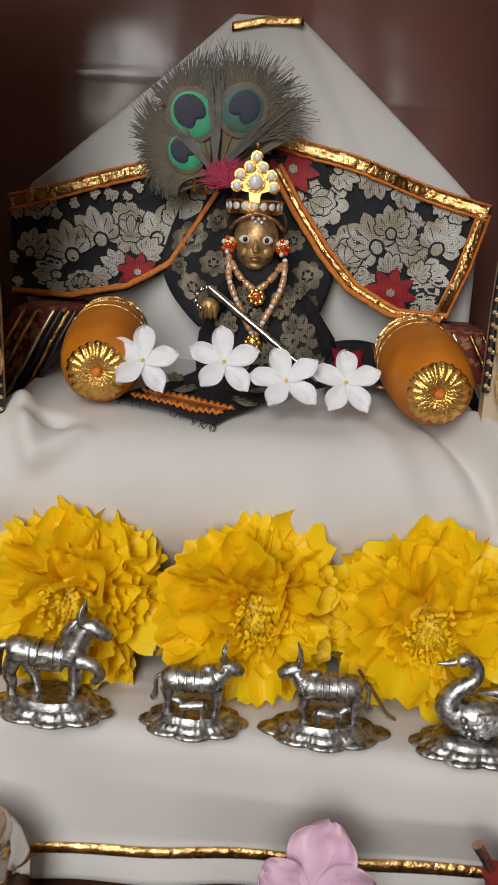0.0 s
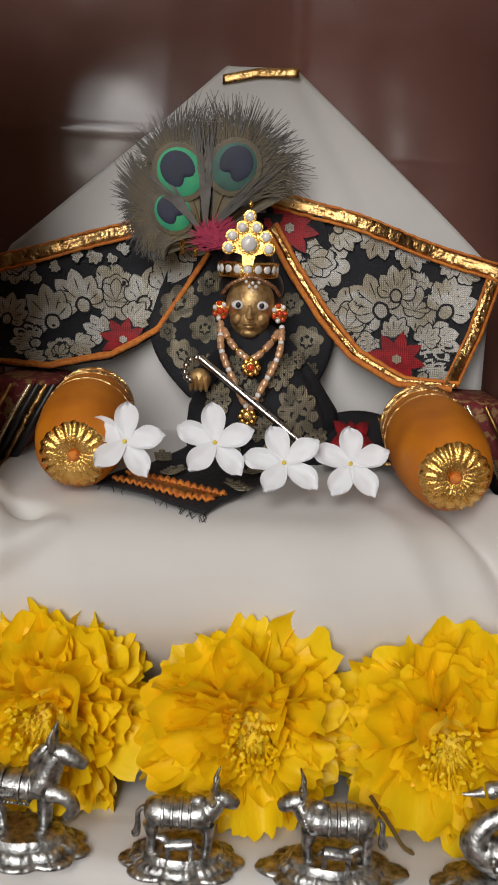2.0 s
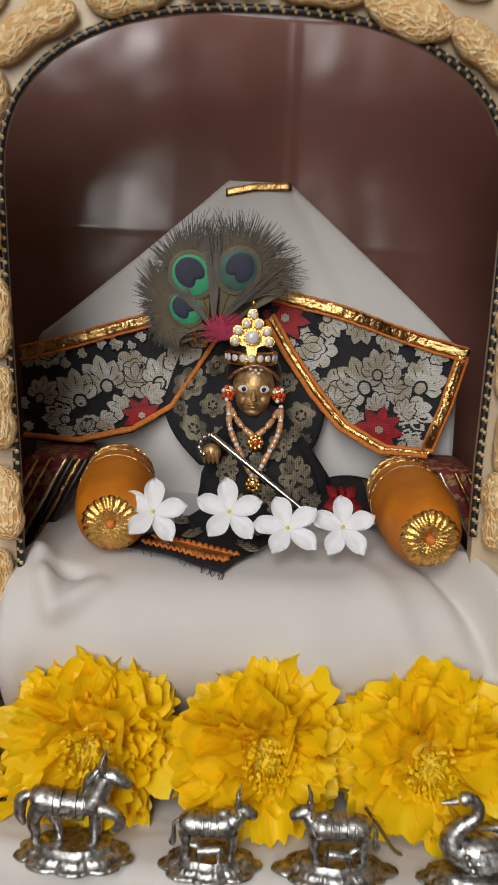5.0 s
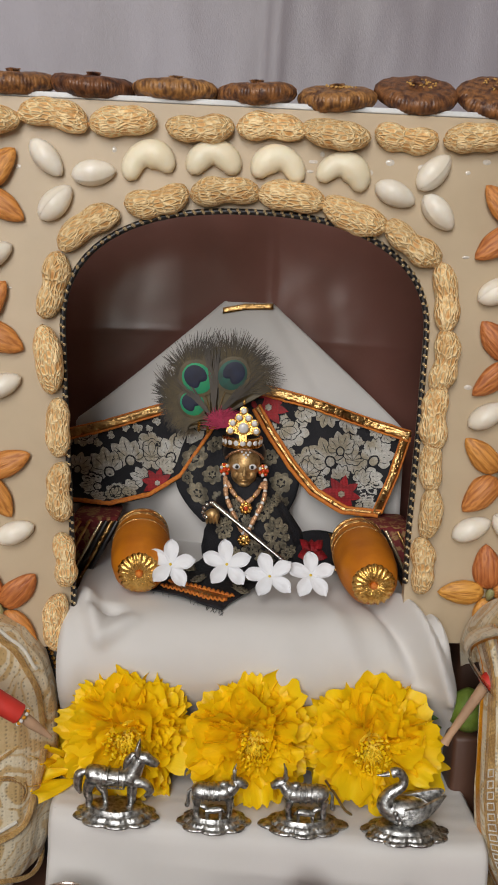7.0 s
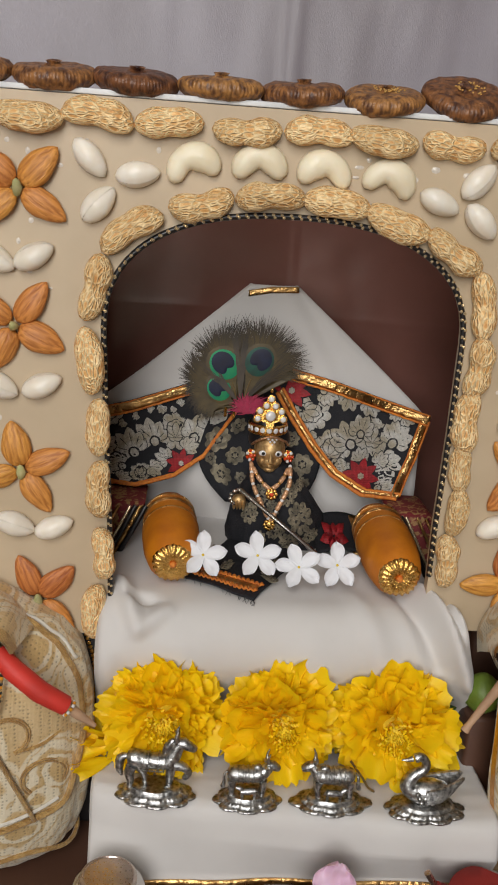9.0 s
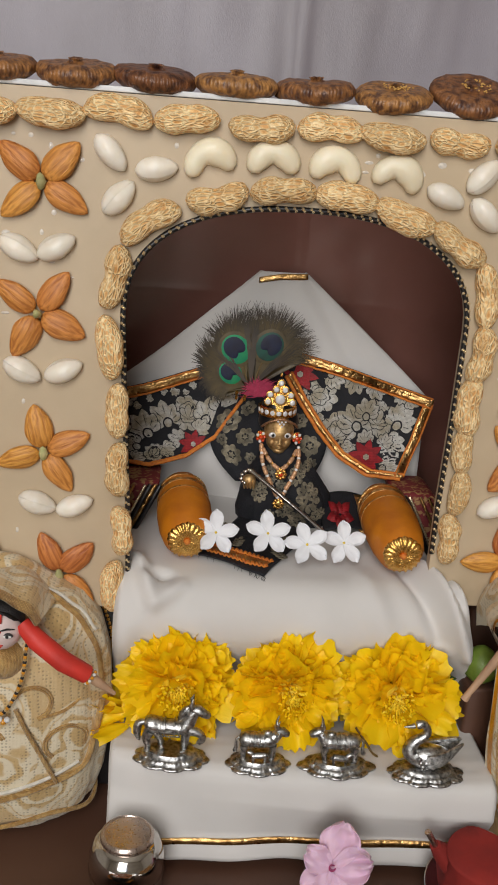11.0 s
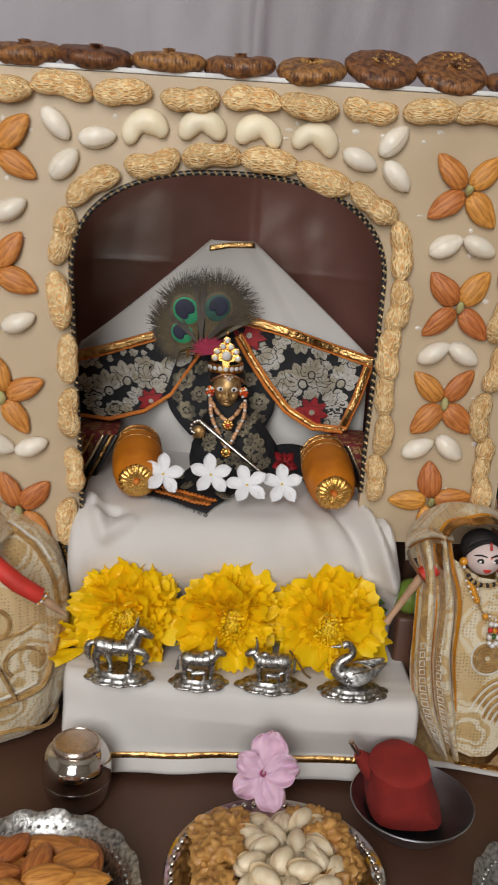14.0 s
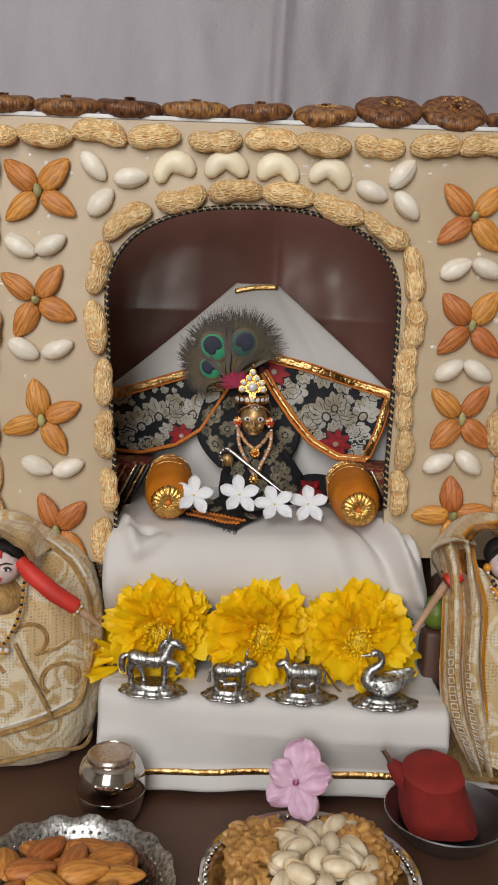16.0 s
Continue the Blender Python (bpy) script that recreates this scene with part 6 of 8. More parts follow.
marigold((-0.0590, -0.029, 0.1085), (-0.05, -1, 0.06), 0.0375, 1, "bright yellow ruffled marigold standing on the step")
marigold((0.0145, -0.031, 0.1080), (0.06, -1, 0.08), 0.0370, 2, "bright yellow ruffled marigold standing on the step")
marigold((0.0845, -0.034, 0.1080), (-0.10, -1, 0.12), 0.0375, 3, "bright yellow ruffled marigold with a green leaf behind")
r5 = random.Random(5)
loose = thing("loose_marigold_petals", "loose yellow marigold petals fallen on the step", "petals")
for k in range(9):
    p = part("petal", MARI[k % 7], None, loose)
    p.matrix_local = Matrix.Translation((-0.092 + r5.uniform(-0.008, 0.008), -0.020 + r5.uniform(-0.01, 0.008), 0.0815 + r5.uniform(-0.003, 0.006))) @ Matrix.Rotation(radians(r5.uniform(40, 130)), 4, "Z") @ Matrix.Rotation(radians(r5.uniform(-10, 30)), 4, "X") @ Matrix.Rotation(radians(r5.uniform(-40, 40)), 4, "Y")
sprig = thing("leaf_sprig", "dark green leaves and a thin stem beside the marigold", "leaf")
for x, z, a in ((0.106, 0.130, -25), (0.118, 0.125, -60), (0.100, 0.136, 0), (0.112, 0.118, -80)):
    bm = petal_sheet(0.020, 0.008, 0.1, 0.001, int(x * 900), 1.6)
    bmesh.ops.transform(bm, matrix=Matrix.Translation((x, -0.008, z - 0.012)) @ Matrix.Rotation(-radians(a), 4, "Y") @ Matrix.Rotation(radians(90), 4, "X"), verts=bm.verts)
    part("leaf", bm, "leaf", sprig, solid=0.0004)
part("stem", tube(smooth_path([(0.108, -0.010, 0.125), (0.102, -0.01, 0.09), (0.098, -0.008, 0.0745)], 5), 0.001, 6), "leaf", sprig)
part("stem", tube(smooth_path([(0.0565, -0.047, 0.094), (0.063, -0.050, 0.086), (0.068, -0.051, 0.0785), (0.0725, -0.050, 0.0745)], 5), [0.0008] * 15 + [0.0005], 6), "stem", sprig, "dry brown stem")


# ---- silver animals: each one plain mesh ----
def scallop_base(w, d, h, lobes, seed, point=0.0):
    """A low stepped foot with a scalloped rim."""
    def f(a, k):
        lobe = abs(math.cos(lobes * a / 2 + seed)) ** 0.7
        return 0.88 + (0.14 if k < 5 else 0.09 if k < 8 else 0.03) * lobe + (point * abs(math.cos(a)) ** 8 if k < 5 else 0)
    bm = lathe([(0.2, 0.0), (1.0, 0.0), (1.03, 0.0006), (1.02, 0.0013), (0.95, 0.0019), (0.90, 0.0020), (0.88, h * 0.42), (0.80, h * 0.60), (0.77, h * 0.62), (0.74, h * 0.86), (0.68, h), (0.1, h)], 144, f)
    for v in bm.verts:
        a = math.atan2(v.co.y, v.co.x)
        v.co.x *= w / 2
        v.co.y *= d / 2
        if 0.001 < v.co.z < h * 0.8:
            v.co.z += 0.0002 * math.sin(40 * a)
    return bm


def animal(kind):
    """Horse and cows face local +x; the swan too."""
    bm = bmesh.new()
    if kind == "horse":
        join(bm, scallop_base(0.046, 0.027, 0.0078, 9, 0.3))
        h = 0.0075
        join(bm, tube(smooth_path([(-0.0165, 0, h + 0.0185), (-0.012, 0, h + 0.0195), (-0.004, 0, h + 0.0180), (0.004, 0, h + 0.0185), (0.0095, 0, h + 0.0200)], 4), [0.0030, 0.0048, 0.0055, 0.0057, 0.0056, 0.0055, 0.0054, 0.0053, 0.0053, 0.0053, 0.0053, 0.0054, 0.0054, 0.0054, 0.0053, 0.0050, 0.0044], 14))
        join(bm, tube(smooth_path([(0.0075, 0, h + 0.0190), (0.0105, 0, h + 0.0260), (0.0130, 0, h + 0.0320)], 4), [0.0058, 0.0056, 0.0052, 0.0048, 0.0045, 0.0042, 0.0040, 0.0038, 0.0034], 12))
        join(bm, tube([(0.0115, 0, h + 0.0330), (0.0150, 0, h + 0.0325), (0.0185, 0, h + 0.0300), (0.0215, 0, h + 0.0285), (0.0225, 0, h + 0.0278)], [0.0026, 0.0036, 0.0030, 0.0024, 0.0016], 12))
        for s in (-1, 1):
            join(bm, tube([(0.0118, s * 0.002, h + 0.034), (0.0112, s * 0.003, h + 0.0385), (0.0122, s * 0.0026, h + 0.0425)], [0.0013, 0.0014, 0.0003], 8))
        join(bm, tube(smooth_path([(0.0098, 0, h + 0.0345), (0.0060, 0, h + 0.029), (0.0045, 0, h + 0.022)], 4), [0.0012, 0.002, 0.0022, 0.0024, 0.0024, 0.0022, 0.002, 0.0016, 0.001], 8))
        for pts in (((-0.012, 0.0028, h + 0.016), (-0.0095, 0.0028, h + 0.010), (-0.0075, 0.0028, h + 0.0065), (-0.0065, 0.0028, h)), ((-0.0135, -0.0028, h + 0.016), (-0.0155, -0.0028, h + 0.010), (-0.0145, -0.0028, h + 0.005), (-0.0150, -0.0028, h)),
                    ((0.0085, 0.0026, h + 0.016), (0.0080, 0.0026, h + 0.008), (0.0080, 0.0026, h)), ((0.0105, -0.0026, h + 0.018), (0.0165, -0.0028, h + 0.0165), (0.0190, -0.0028, h + 0.0120), (0.0165, -0.0028, h + 0.0085))):
            join(bm, tube(smooth_path(pts, 3), [0.0034 - 0.0002 * k for k in range((len(pts) - 1) * 3 + 1)], 8))
        join(bm, tube(smooth_path([(-0.0165, 0, h + 0.021), (-0.0205, 0, h + 0.0190), (-0.0215, 0, h + 0.0120), (-0.0200, 0, h + 0.006)], 4), [0.0015, 0.002, 0.0022, 0.0024, 0.0026, 0.0027, 0.0027, 0.0026, 0.0025, 0.0022, 0.0018, 0.0014, 0.0008], 8))
        for x in (-0.0075, -0.0045, 0.0015, 0.0045):
            join(bm, lathe([(0.0054, -0.0006), (0.0061, -0.0003), (0.0061, 0.0003), (0.0054, 0.0006)], 20), Matrix.Translation((x, 0, h + 0.0183)) @ Matrix.Rotation(radians(90), 4, "Y"))
        for k in range(10):
            join(bm, ball((-0.0070 + 0.0013 * k, -0.0050, h + 0.0140), 0.0007, 6, 5))
            join(bm, ball((-0.0040 + 0.0009 * (k % 5), -0.0056, h + 0.0172 + 0.0022 * (k // 5)), 0.0007, 6, 5))
    elif kind in ("cow", "tall_cow"):
        join(bm, scallop_base(0.041, 0.026, 0.0072, 8, 0.0, 0.16 if kind == "tall_cow" else 0.0))
        h = 0.0070
        join(bm, tube(smooth_path([(-0.0125, 0, h + 0.0140), (-0.008, 0, h + 0.0150), (0, 0, h + 0.0145), (0.006, 0, h + 0.0150), (0.0095, 0, h + 0.0160)], 4), [0.0026, 0.0042, 0.0050, 0.0053, 0.0054, 0.0054, 0.0054, 0.0054, 0.0054, 0.0054, 0.0055, 0.0055, 0.0055, 0.0054, 0.0052, 0.0046, 0.0040], 14))
        join(bm, ball((0.0050, 0, h + 0.0200), (0.0030, 0.0022, 0.0022), 10, 8))
        join(bm, tube([(0.008, 0, h + 0.0160), (0.0110, 0, h + 0.0195), (0.0125, 0, h + 0.0215)], [0.0046, 0.0037, 0.0030], 12))
        join(bm, tube([(0.0105, 0, h + 0.0230), (0.0140, 0, h + 0.0215), (0.0172, 0, h + 0.0195), (0.0182, 0, h + 0.0190)], [0.0024, 0.0033, 0.0024, 0.0017], 12))
        for s in (-1, 1):
            join(bm, tube(smooth_path([(0.0112, s * 0.0015, h + 0.0240), (0.0105, s * 0.003, h + 0.0275), (0.0118, s * 0.0030, h + 0.0325)], 3), [0.0011, 0.0011, 0.001, 0.0009, 0.0007, 0.0005, 0.0003], 8))
            join(bm, ball((0.0100, s * 0.0040, h + 0.0222), (0.0013, 0.0026, 0.0011), 8, 6))
            for x in (-0.0105, 0.0082):
                join(bm, tube([(x, s * 0.0028, h + 0.012), (x + 0.0006, s * 0.0028, h + 0.006), (x, s * 0.0028, h)], [0.0028, 0.0017, 0.0017], 8))
        join(bm, tube(smooth_path([(-0.0130, 0, h + 0.0165), (-0.0150, 0, h + 0.0140), (-0.0150, -0.001, h + 0.0080), (-0.0160, -0.001, h + 0.0045)], 3), [0.0009, 0.0009, 0.0009, 0.0009, 0.0009, 0.0010, 0.0012, 0.0014, 0.0016, 0.0008], 7))
        for x in (-0.0065, -0.0035, -0.0005, 0.0025):
            join(bm, lathe([(0.0054, -0.0006), (0.0060, -0.0003), (0.0060, 0.0003), (0.0054, 0.0006)], 20), Matrix.Translation((x, 0, h + 0.0146)) @ Matrix.Rotation(radians(90), 4, "Y"))
        for k in range(7):
            join(bm, ball((0.0088 + 0.0004 * k, -0.0042 + 0.0002 * k, h + 0.0130 + 0.0011 * k), 0.0007, 6, 5))
        # the calf beneath
        y = -0.0068
        join(bm, tube([(-0.0050, y, h + 0.0060), (0.0, y, h + 0.0064), (0.0040, y, h + 0.0070)], [0.0018, 0.0022, 0.0019], 10))
        join(bm, tube([(-0.0045, y, h + 0.0075), (-0.0062, y, h + 0.0090), (-0.0082, y, h + 0.0092)], [0.0015, 0.0016, 0.0009], 8))
        for x in (-0.0040, 0.0035):
            join(bm, tube([(x, y, h + 0.006), (x, y, h - 0.001)], [0.0012, 0.0008], 6))
        join(bm, tube([(0.0042, y, h + 0.0075), (0.0058, y, h + 0.0050)], [0.0007, 0.0005], 6))
    else:
        join(bm, scallop_base(0.050, 0.029, 0.0065, 9, 0.8))
        h = 0.0065
        body = ball((0, 0, 0), (0.0140, 0.0085, 0.0085), 24, 16)
        for v in body.verts:
            v.co.z += 9 * v.co.x * v.co.x if v.co.x < 0 else 0
            v.co.y *= 1 - 22 * max(0, -v.co.x) * 0.9
        join(bm, body, Matrix.Translation((0, 0, h + 0.0078)))
        join(bm, tube(smooth_path([(0.0075, 0, h + 0.0080), (0.0125, 0, h + 0.0120), (0.0105, 0, h + 0.0185), (0.0040, 0, h + 0.0235), (0.0030, 0, h + 0.0285), (0.0065, 0, h + 0.0325), (0.0105, 0, h + 0.0315)], 4),
                      [0.0068, 0.0066, 0.0062, 0.0058, 0.0054, 0.0050, 0.0046, 0.0042, 0.0039, 0.0036, 0.0034, 0.0032, 0.0030, 0.0029, 0.0028, 0.0027, 0.0026, 0.0026, 0.0026, 0.0027, 0.0027, 0.0028, 0.0029, 0.0030, 0.0026], 14))
        join(bm, tube([(0.0115, 0, h + 0.0312), (0.0150, 0, h + 0.0302), (0.0185, 0, h + 0.0300)], [0.0019, 0.0011, 0.0004], 8))
        for s in (-1, 1):
            join(bm, ball((0.0085, s * 0.0027, h + 0.0325), 0.0008, 7, 5))
            for k in range(7):
                a = -0.15 + 0.16 * k
                join(bm, tube(smooth_path([(0.003, s * 0.0080, h + 0.0050 + 0.0012 * k), (-0.006, s * 0.0078, h + 0.0065 + 0.0013 * k), (-0.0135 - 0.0008 * k, s * 0.0045, h + 0.0105 + 0.0014 * k), (-0.0190 - 0.0004 * k, s * 0.002, h + 0.0150 + 0.0008 * k)], 3), [0.0012, 0.0014, 0.0015, 0.0015, 0.0015, 0.0015, 0.0014, 0.0012, 0.001, 0.0003], 6))
            for k in range(7):
                x, z = 0.0050 - 0.0034 * (k % 3) + 0.0015 * (k // 3), h + 0.0045 + 0.0030 * (k // 3)
                join(bm, ball((x, s * 0.0078, z), (0.0017, 0.0013, 0.0017), 10, 8))
    return bm


for kind, x, y, turn, scale, tall, lab in (("horse", -0.0615, -0.0560, -4, 1.02, 0.90, "silver metal horse figurine on a scalloped foot, standing on the step"),
                                     ("cow", -0.0065, -0.0600, 0, 0.98, 0.88, "silver metal cow and calf figurine on a scalloped foot"),
                                     ("tall_cow", 0.0435, -0.0610, 180, 1.03, 0.87, "larger silver metal cow and calf figurine with a pointed foot"),
                                     ("swan", 0.1000, -0.0660, 180, 0.96, 0.98, "silver metal swan figurine on a leafy scalloped foot")):
    bm = animal(kind)
    if kind == "tall_cow":
        for v in bm.verts:
            v.co.y = -v.co.y
        bmesh.ops.reverse_faces(bm, faces=bm.faces[:])
    ob = tagged(part({"horse": "horse_figurine", "cow": "cow_figurine", "tall_cow": "cow_figurine", "swan": "swan_figurine"}[kind], bm, "silver"), lab, "figurine", "silver animal figurines")
    ob.matrix_world = Matrix.Translation((x, y, 0.0745)) @ Matrix.Rotation(radians(turn), 4, "Z") @ Matrix.Diagonal((scale, scale, scale * tall, 1))


# ---- bowls and offerings on the brown cloth ----
def steel_jar():
    ob = thing("steel_jar", "small round polished steel jar with a flat worn lid", "jar", at=(-0.0855, -0.088, 0.0))
    part("body", lathe([(0.014, 0.0), (0.0190, 0.002), (0.0222, 0.012), (0.0229, 0.0185), (0.0226, 0.0190), (0.0232, 0.0197), (0.0226, 0.031), (0.0198, 0.0385), (0.0162, 0.0415)], 56), "steel", ob)
    part("lid", lathe([(0.0160, 0.0412), (0.0164, 0.0418), (0.0162, 0.0440), (0.0150, 0.0452), (0.0146, 0.0456), (0.0141, 0.0456), (0.0137, 0.0449), (0.0006, 0.0445)], 56), "steel_worn", ob, "flat lid with a worn reddish top")


steel_jar()


def crimped_bowl(name, label, x, y, r, h, fluted):
    ob = thing(name, label, "bowl", at=(x, y, 0.0))
    prof = [(0.42, 0.0), (0.50, 0.0), (0.72, 0.12), (0.88, 0.45), (0.94, 0.86), (1.0, 0.97), (1.0, 1.03), (0.95, 1.0), (0.90, 0.86), (0.83, 0.48), (0.68, 0.20), (0.40, 0.09), (0.01, 0.08)]
    n = 168
    bm = lathe([(a * r, b * h) for a, b in prof], n)
    for v in bm.verts:
        a = math.atan2(v.co.y, v.co.x)
        q = math.hypot(v.co.x, v.co.y) / r
        if q > 0.93:
            cr = 0.5 + 0.5 * math.copysign(abs(math.cos(fluted * a)) ** 0.4, math.cos(fluted * a))
            v.co.z += 0.0022 * cr * (q - 0.93) / 0.07
            v.co.x *= 1 + 0.012 * cr
            v.co.y *= 1 + 0.012 * cr
    part("body", bm, "silver", ob)
    bm = bmesh.new()
    for ring, count in ((0.885, 64), (0.80, 54)):
        for k in range(count):
            a = 2 * math.pi * k / count
            join(bm, ball((ring * r * math.cos(a), ring * r * math.sin(a), h * (0.80 if ring > 0.85 else 0.40)), (0.0013, 0.0013, 0.0010), 6, 4))
    tagged(part("beading", bm, "silver", ob, "beaded inner pattern"), kind="stuff")
    return ob


crimped_bowl("almond_bowl", "antique silver bowl with a crimped rim, filled with almonds", -0.0960, -0.193, 0.0610, 0.024, 17)
crimped_bowl("silver_bowl", "empty looking antique silver bowl with a crimped rim", 0.2080, -0.196, 0.0520, 0.024, 17)
rb = random.Random(9)
k = 0
for x, y, z, a in ((-0.113, -0.161, 0.030, 58), (-0.087, -0.157, 0.029, -8), (-0.095, -0.175, 0.034, 80), (-0.074, -0.172, 0.032, 25), (-0.066, -0.162, 0.026, -70), (-0.117, -0.187, 0.035, 10), (-0.086, -0.192, 0.038, 15), (-0.134, -0.175, 0.029, -75),
                   (-0.066, -0.188, 0.033, 5), (-0.103, -0.205, 0.038, -30), (-0.076, -0.208, 0.036, 50), (-0.125, -0.208, 0.034, 70), (-0.058, -0.205, 0.028, 80), (-0.094, -0.225, 0.033, 0), (-0.115, -0.228, 0.029, 40), (-0.072, -0.228, 0.029, -40),
                   (-0.100, -0.150, 0.024, 20), (-0.122, -0.150, 0.022, -30), (-0.078, -0.148, 0.021, 15), (-0.100, -0.180, 0.025, 30), (-0.080, -0.175, 0.024, -50), (-0.120, -0.195, 0.025, 30), (-0.090, -0.210, 0.027, 70), (-0.110, -0.170, 0.024, -20), (-0.075, -0.195, 0.024, 30), (-0.098, -0.195, 0.020, 0)):
    ob = tagged(part("almond", ALMONDS[k % 5], None), "brown almond heaped in the silver bowl", "almond", "almonds in the bowl")
    ob.matrix_world = Matrix.Translation((x, y, z - 0.008)) @ Matrix.Rotation(radians(a), 4, "Z") @ Matrix.Rotation(radians(90 + rb.uniform(-25, 25)), 4, "X") @ Matrix.Scale(1.05, 4)
    k += 1


def plate():
    ob = thing("silver_plate", "round silver plate with a shiny beaded rim holding nuts", "plate", at=(0.0440, -0.166, 0.0))
    part("body", lathe([(0.035, 0.0), (0.050, 0.0008), (0.058, 0.006), (0.066, 0.011), (0.0668, 0.0122), (0.066, 0.0130), (0.057, 0.0085), (0.049, 0.0035), (0.034, 0.0025), (0.0005, 0.0025)], 90), "steel", ob)
    bead = shared("bead", ball((0, 0, 0), (0.0022, 0.0022, 0.0014), 8, 6), "steel")
    for j in range(58):
        a = 2 * math.pi * j / 58
        b = part("bead", bead, None, ob)
        b.matrix_local = Matrix.Translation((0.0622 * math.cos(a), 0.0622 * math.sin(a), 0.0120))


plate()


def walnut_mesh(seed):
    bm = bmesh.new()
    bmesh.ops.create_icosphere(bm, subdivisions=4, radius=1)
    for v in bm.verts:
        d = v.co.normalized()
        n1 = abs(ridge(d.x + seed, d.y, d.z, 2.3))
        n2 = abs(ridge(d.x, d.y + seed, d.z, 4.5))
        q = 0.72 + 0.62 * n1 ** 0.6 + 0.25 * n2 - 0.30 * math.exp(-(d.x / 0.13) ** 2)
        v.co = Vector((d.x * 0.0150, d.y * 0.0115, d.z * 0.0100)) * q
    return bm


WAL = [shared("walnut", walnut_mesh(s), "walnut", 70) for s in range(3)]
for j, (x, y, z, a) in enumerate(((-0.002, -0.123, 0.017, 30), (-0.006, -0.147, 0.018, 80), (-0.005, -0.170, 0.019, 100), (0.010, -0.136, 0.022, 60), (0.004, -0.160, 0.025, 10), (0.083, -0.117, 0.018, -40), (0.092, -0.135, 0.020, -70),
                                  (0.097, -0.157, 0.020, 95), (0.083, -0.140, 0.024, 20), (0.090, -0.178, 0.021, 60), (0.000, -0.192, 0.020, 50), (0.070, -0.110, 0.015, 0), (0.010, -0.112, 0.014, 10))):
    ob = tagged(part("walnut_half", WAL[j % 3], None), "golden brown walnut kernel half on the silver plate", "walnut", "walnuts on the plate")
    ob.matrix_world = Matrix.Translation((0.044 + (x - 0.044) * 0.80, -0.166 + (y + 0.166) * 0.80, z - 0.003)) @ Matrix.Rotation(radians(a), 4, "Z") @ Matrix.Rotation(radians(rb.uniform(-35, 35)), 4, "X") @ Matrix.Scale(0.98, 4)
GAPED = [shared("pistachio", pistachio_mesh(s + 5, 0.0225, 0.17 + 0.08 * s), "pista_raw", 35) for s in range(3)]
for j, (x, y, z, a) in enumerate(((0.062, -0.131, 0.026, 55), (0.074, -0.139, 0.025, -75), (0.050, -0.134, 0.023, 70), (0.044, -0.144, 0.026, -55), (0.030, -0.147, 0.026, -25), (0.036, -0.158, 0.029, 20), (0.057, -0.155, 0.029, 85), (0.070, -0.156, 0.028, -35),
                                  (0.067, -0.168, 0.030, -50), (0.047, -0.172, 0.031, 60), (0.028, -0.172, 0.029, 30), (0.058, -0.180, 0.031, 0), (0.078, -0.174, 0.027, 70), (0.036, -0.186, 0.031, -40), (0.070, -0.190, 0.029, 20), (0.050, -0.196, 0.030, 80),
                                  (0.022, -0.130, 0.018, 15), (0.036, -0.126, 0.018, -12), (0.054, -0.122, 0.017, 10), (0.025, -0.190, 0.027, 70), (0.040, -0.165, 0.020, 0), (0.055, -0.165, 0.020, 50), (0.050, -0.148, 0.018, 20), (0.065, -0.150, 0.018, 60), (0.045, -0.182, 0.021, 10))):
    ob = tagged(part("pistachio", GAPED[j % 3], None), "cream pistachio in its split shell on the silver plate", "pistachio", "pistachios on the plate")
    ob.matrix_world = Matrix.Translation((x, y, z - 0.004)) @ Matrix.Rotation(radians(a), 4, "Z") @ Matrix.Rotation(radians(rb.uniform(20, 120)), 4, "X") @ Matrix.Scale(1.0, 4)


def hibiscus():
    ob = thing("hibiscus_flower", "pale pink hibiscus flower resting on the plate's rim", "flower")
    ob.matrix_world = Matrix.Translation((0.0385, -0.103, 0.0345)) @ Vector((-0.15, -1, 0.75)).to_track_quat("Z", "Y").to_matrix().to_4x4()
    for j, (a, s, up) in enumerate(((-12, 1.15, 18), (64, 0.82, 25), (130, 0.85, 10), (205, 0.95, 5), (285, 1.0, 20))):
        bm = petal_sheet(0.0255, 0.0215, 0.08, 0.0085, j + 3, 0.8, 16, 18)
        p = part("petal", bm, "hibiscus", ob, solid=0.0003)
        p.matrix_local = Matrix.Rotation(radians(a), 4, "Z") @ Matrix.Translation((0, 0.001, 0.0)) @ Matrix.Rotation(radians(up), 4, "X") @ Matrix.Scale(s, 4)
    part("throat", lathe([(0.0005, -0.004), (0.0012, 0.0), (0.0022, 0.0022), (0.0018, 0.0018), (0.0005, -0.002)], 16), "hibiscus_eye", ob, "dark magenta throat")
    part("stamen", tube([(0, 0, -0.002), (0.0005, 0.001, 0.008), (0.001, 0.002, 0.013)], [0.0008, 0.0007, 0.0005], 8), "hibiscus", ob)


hibiscus()

dish = thing("steel_dish", "shallow grey steel dish holding a red bundle", "dish", at=(0.139, -0.105, 0.0))
part("body", lathe([(0.018, 0.0), (0.026, 0.001), (0.036, 0.012), (0.0405, 0.0185), (0.0412, 0.0192), (0.0405, 0.0198), (0.0350, 0.0130), (0.0255, 0.0030), (0.0005, 0.0022)], 64), "dish", dish)


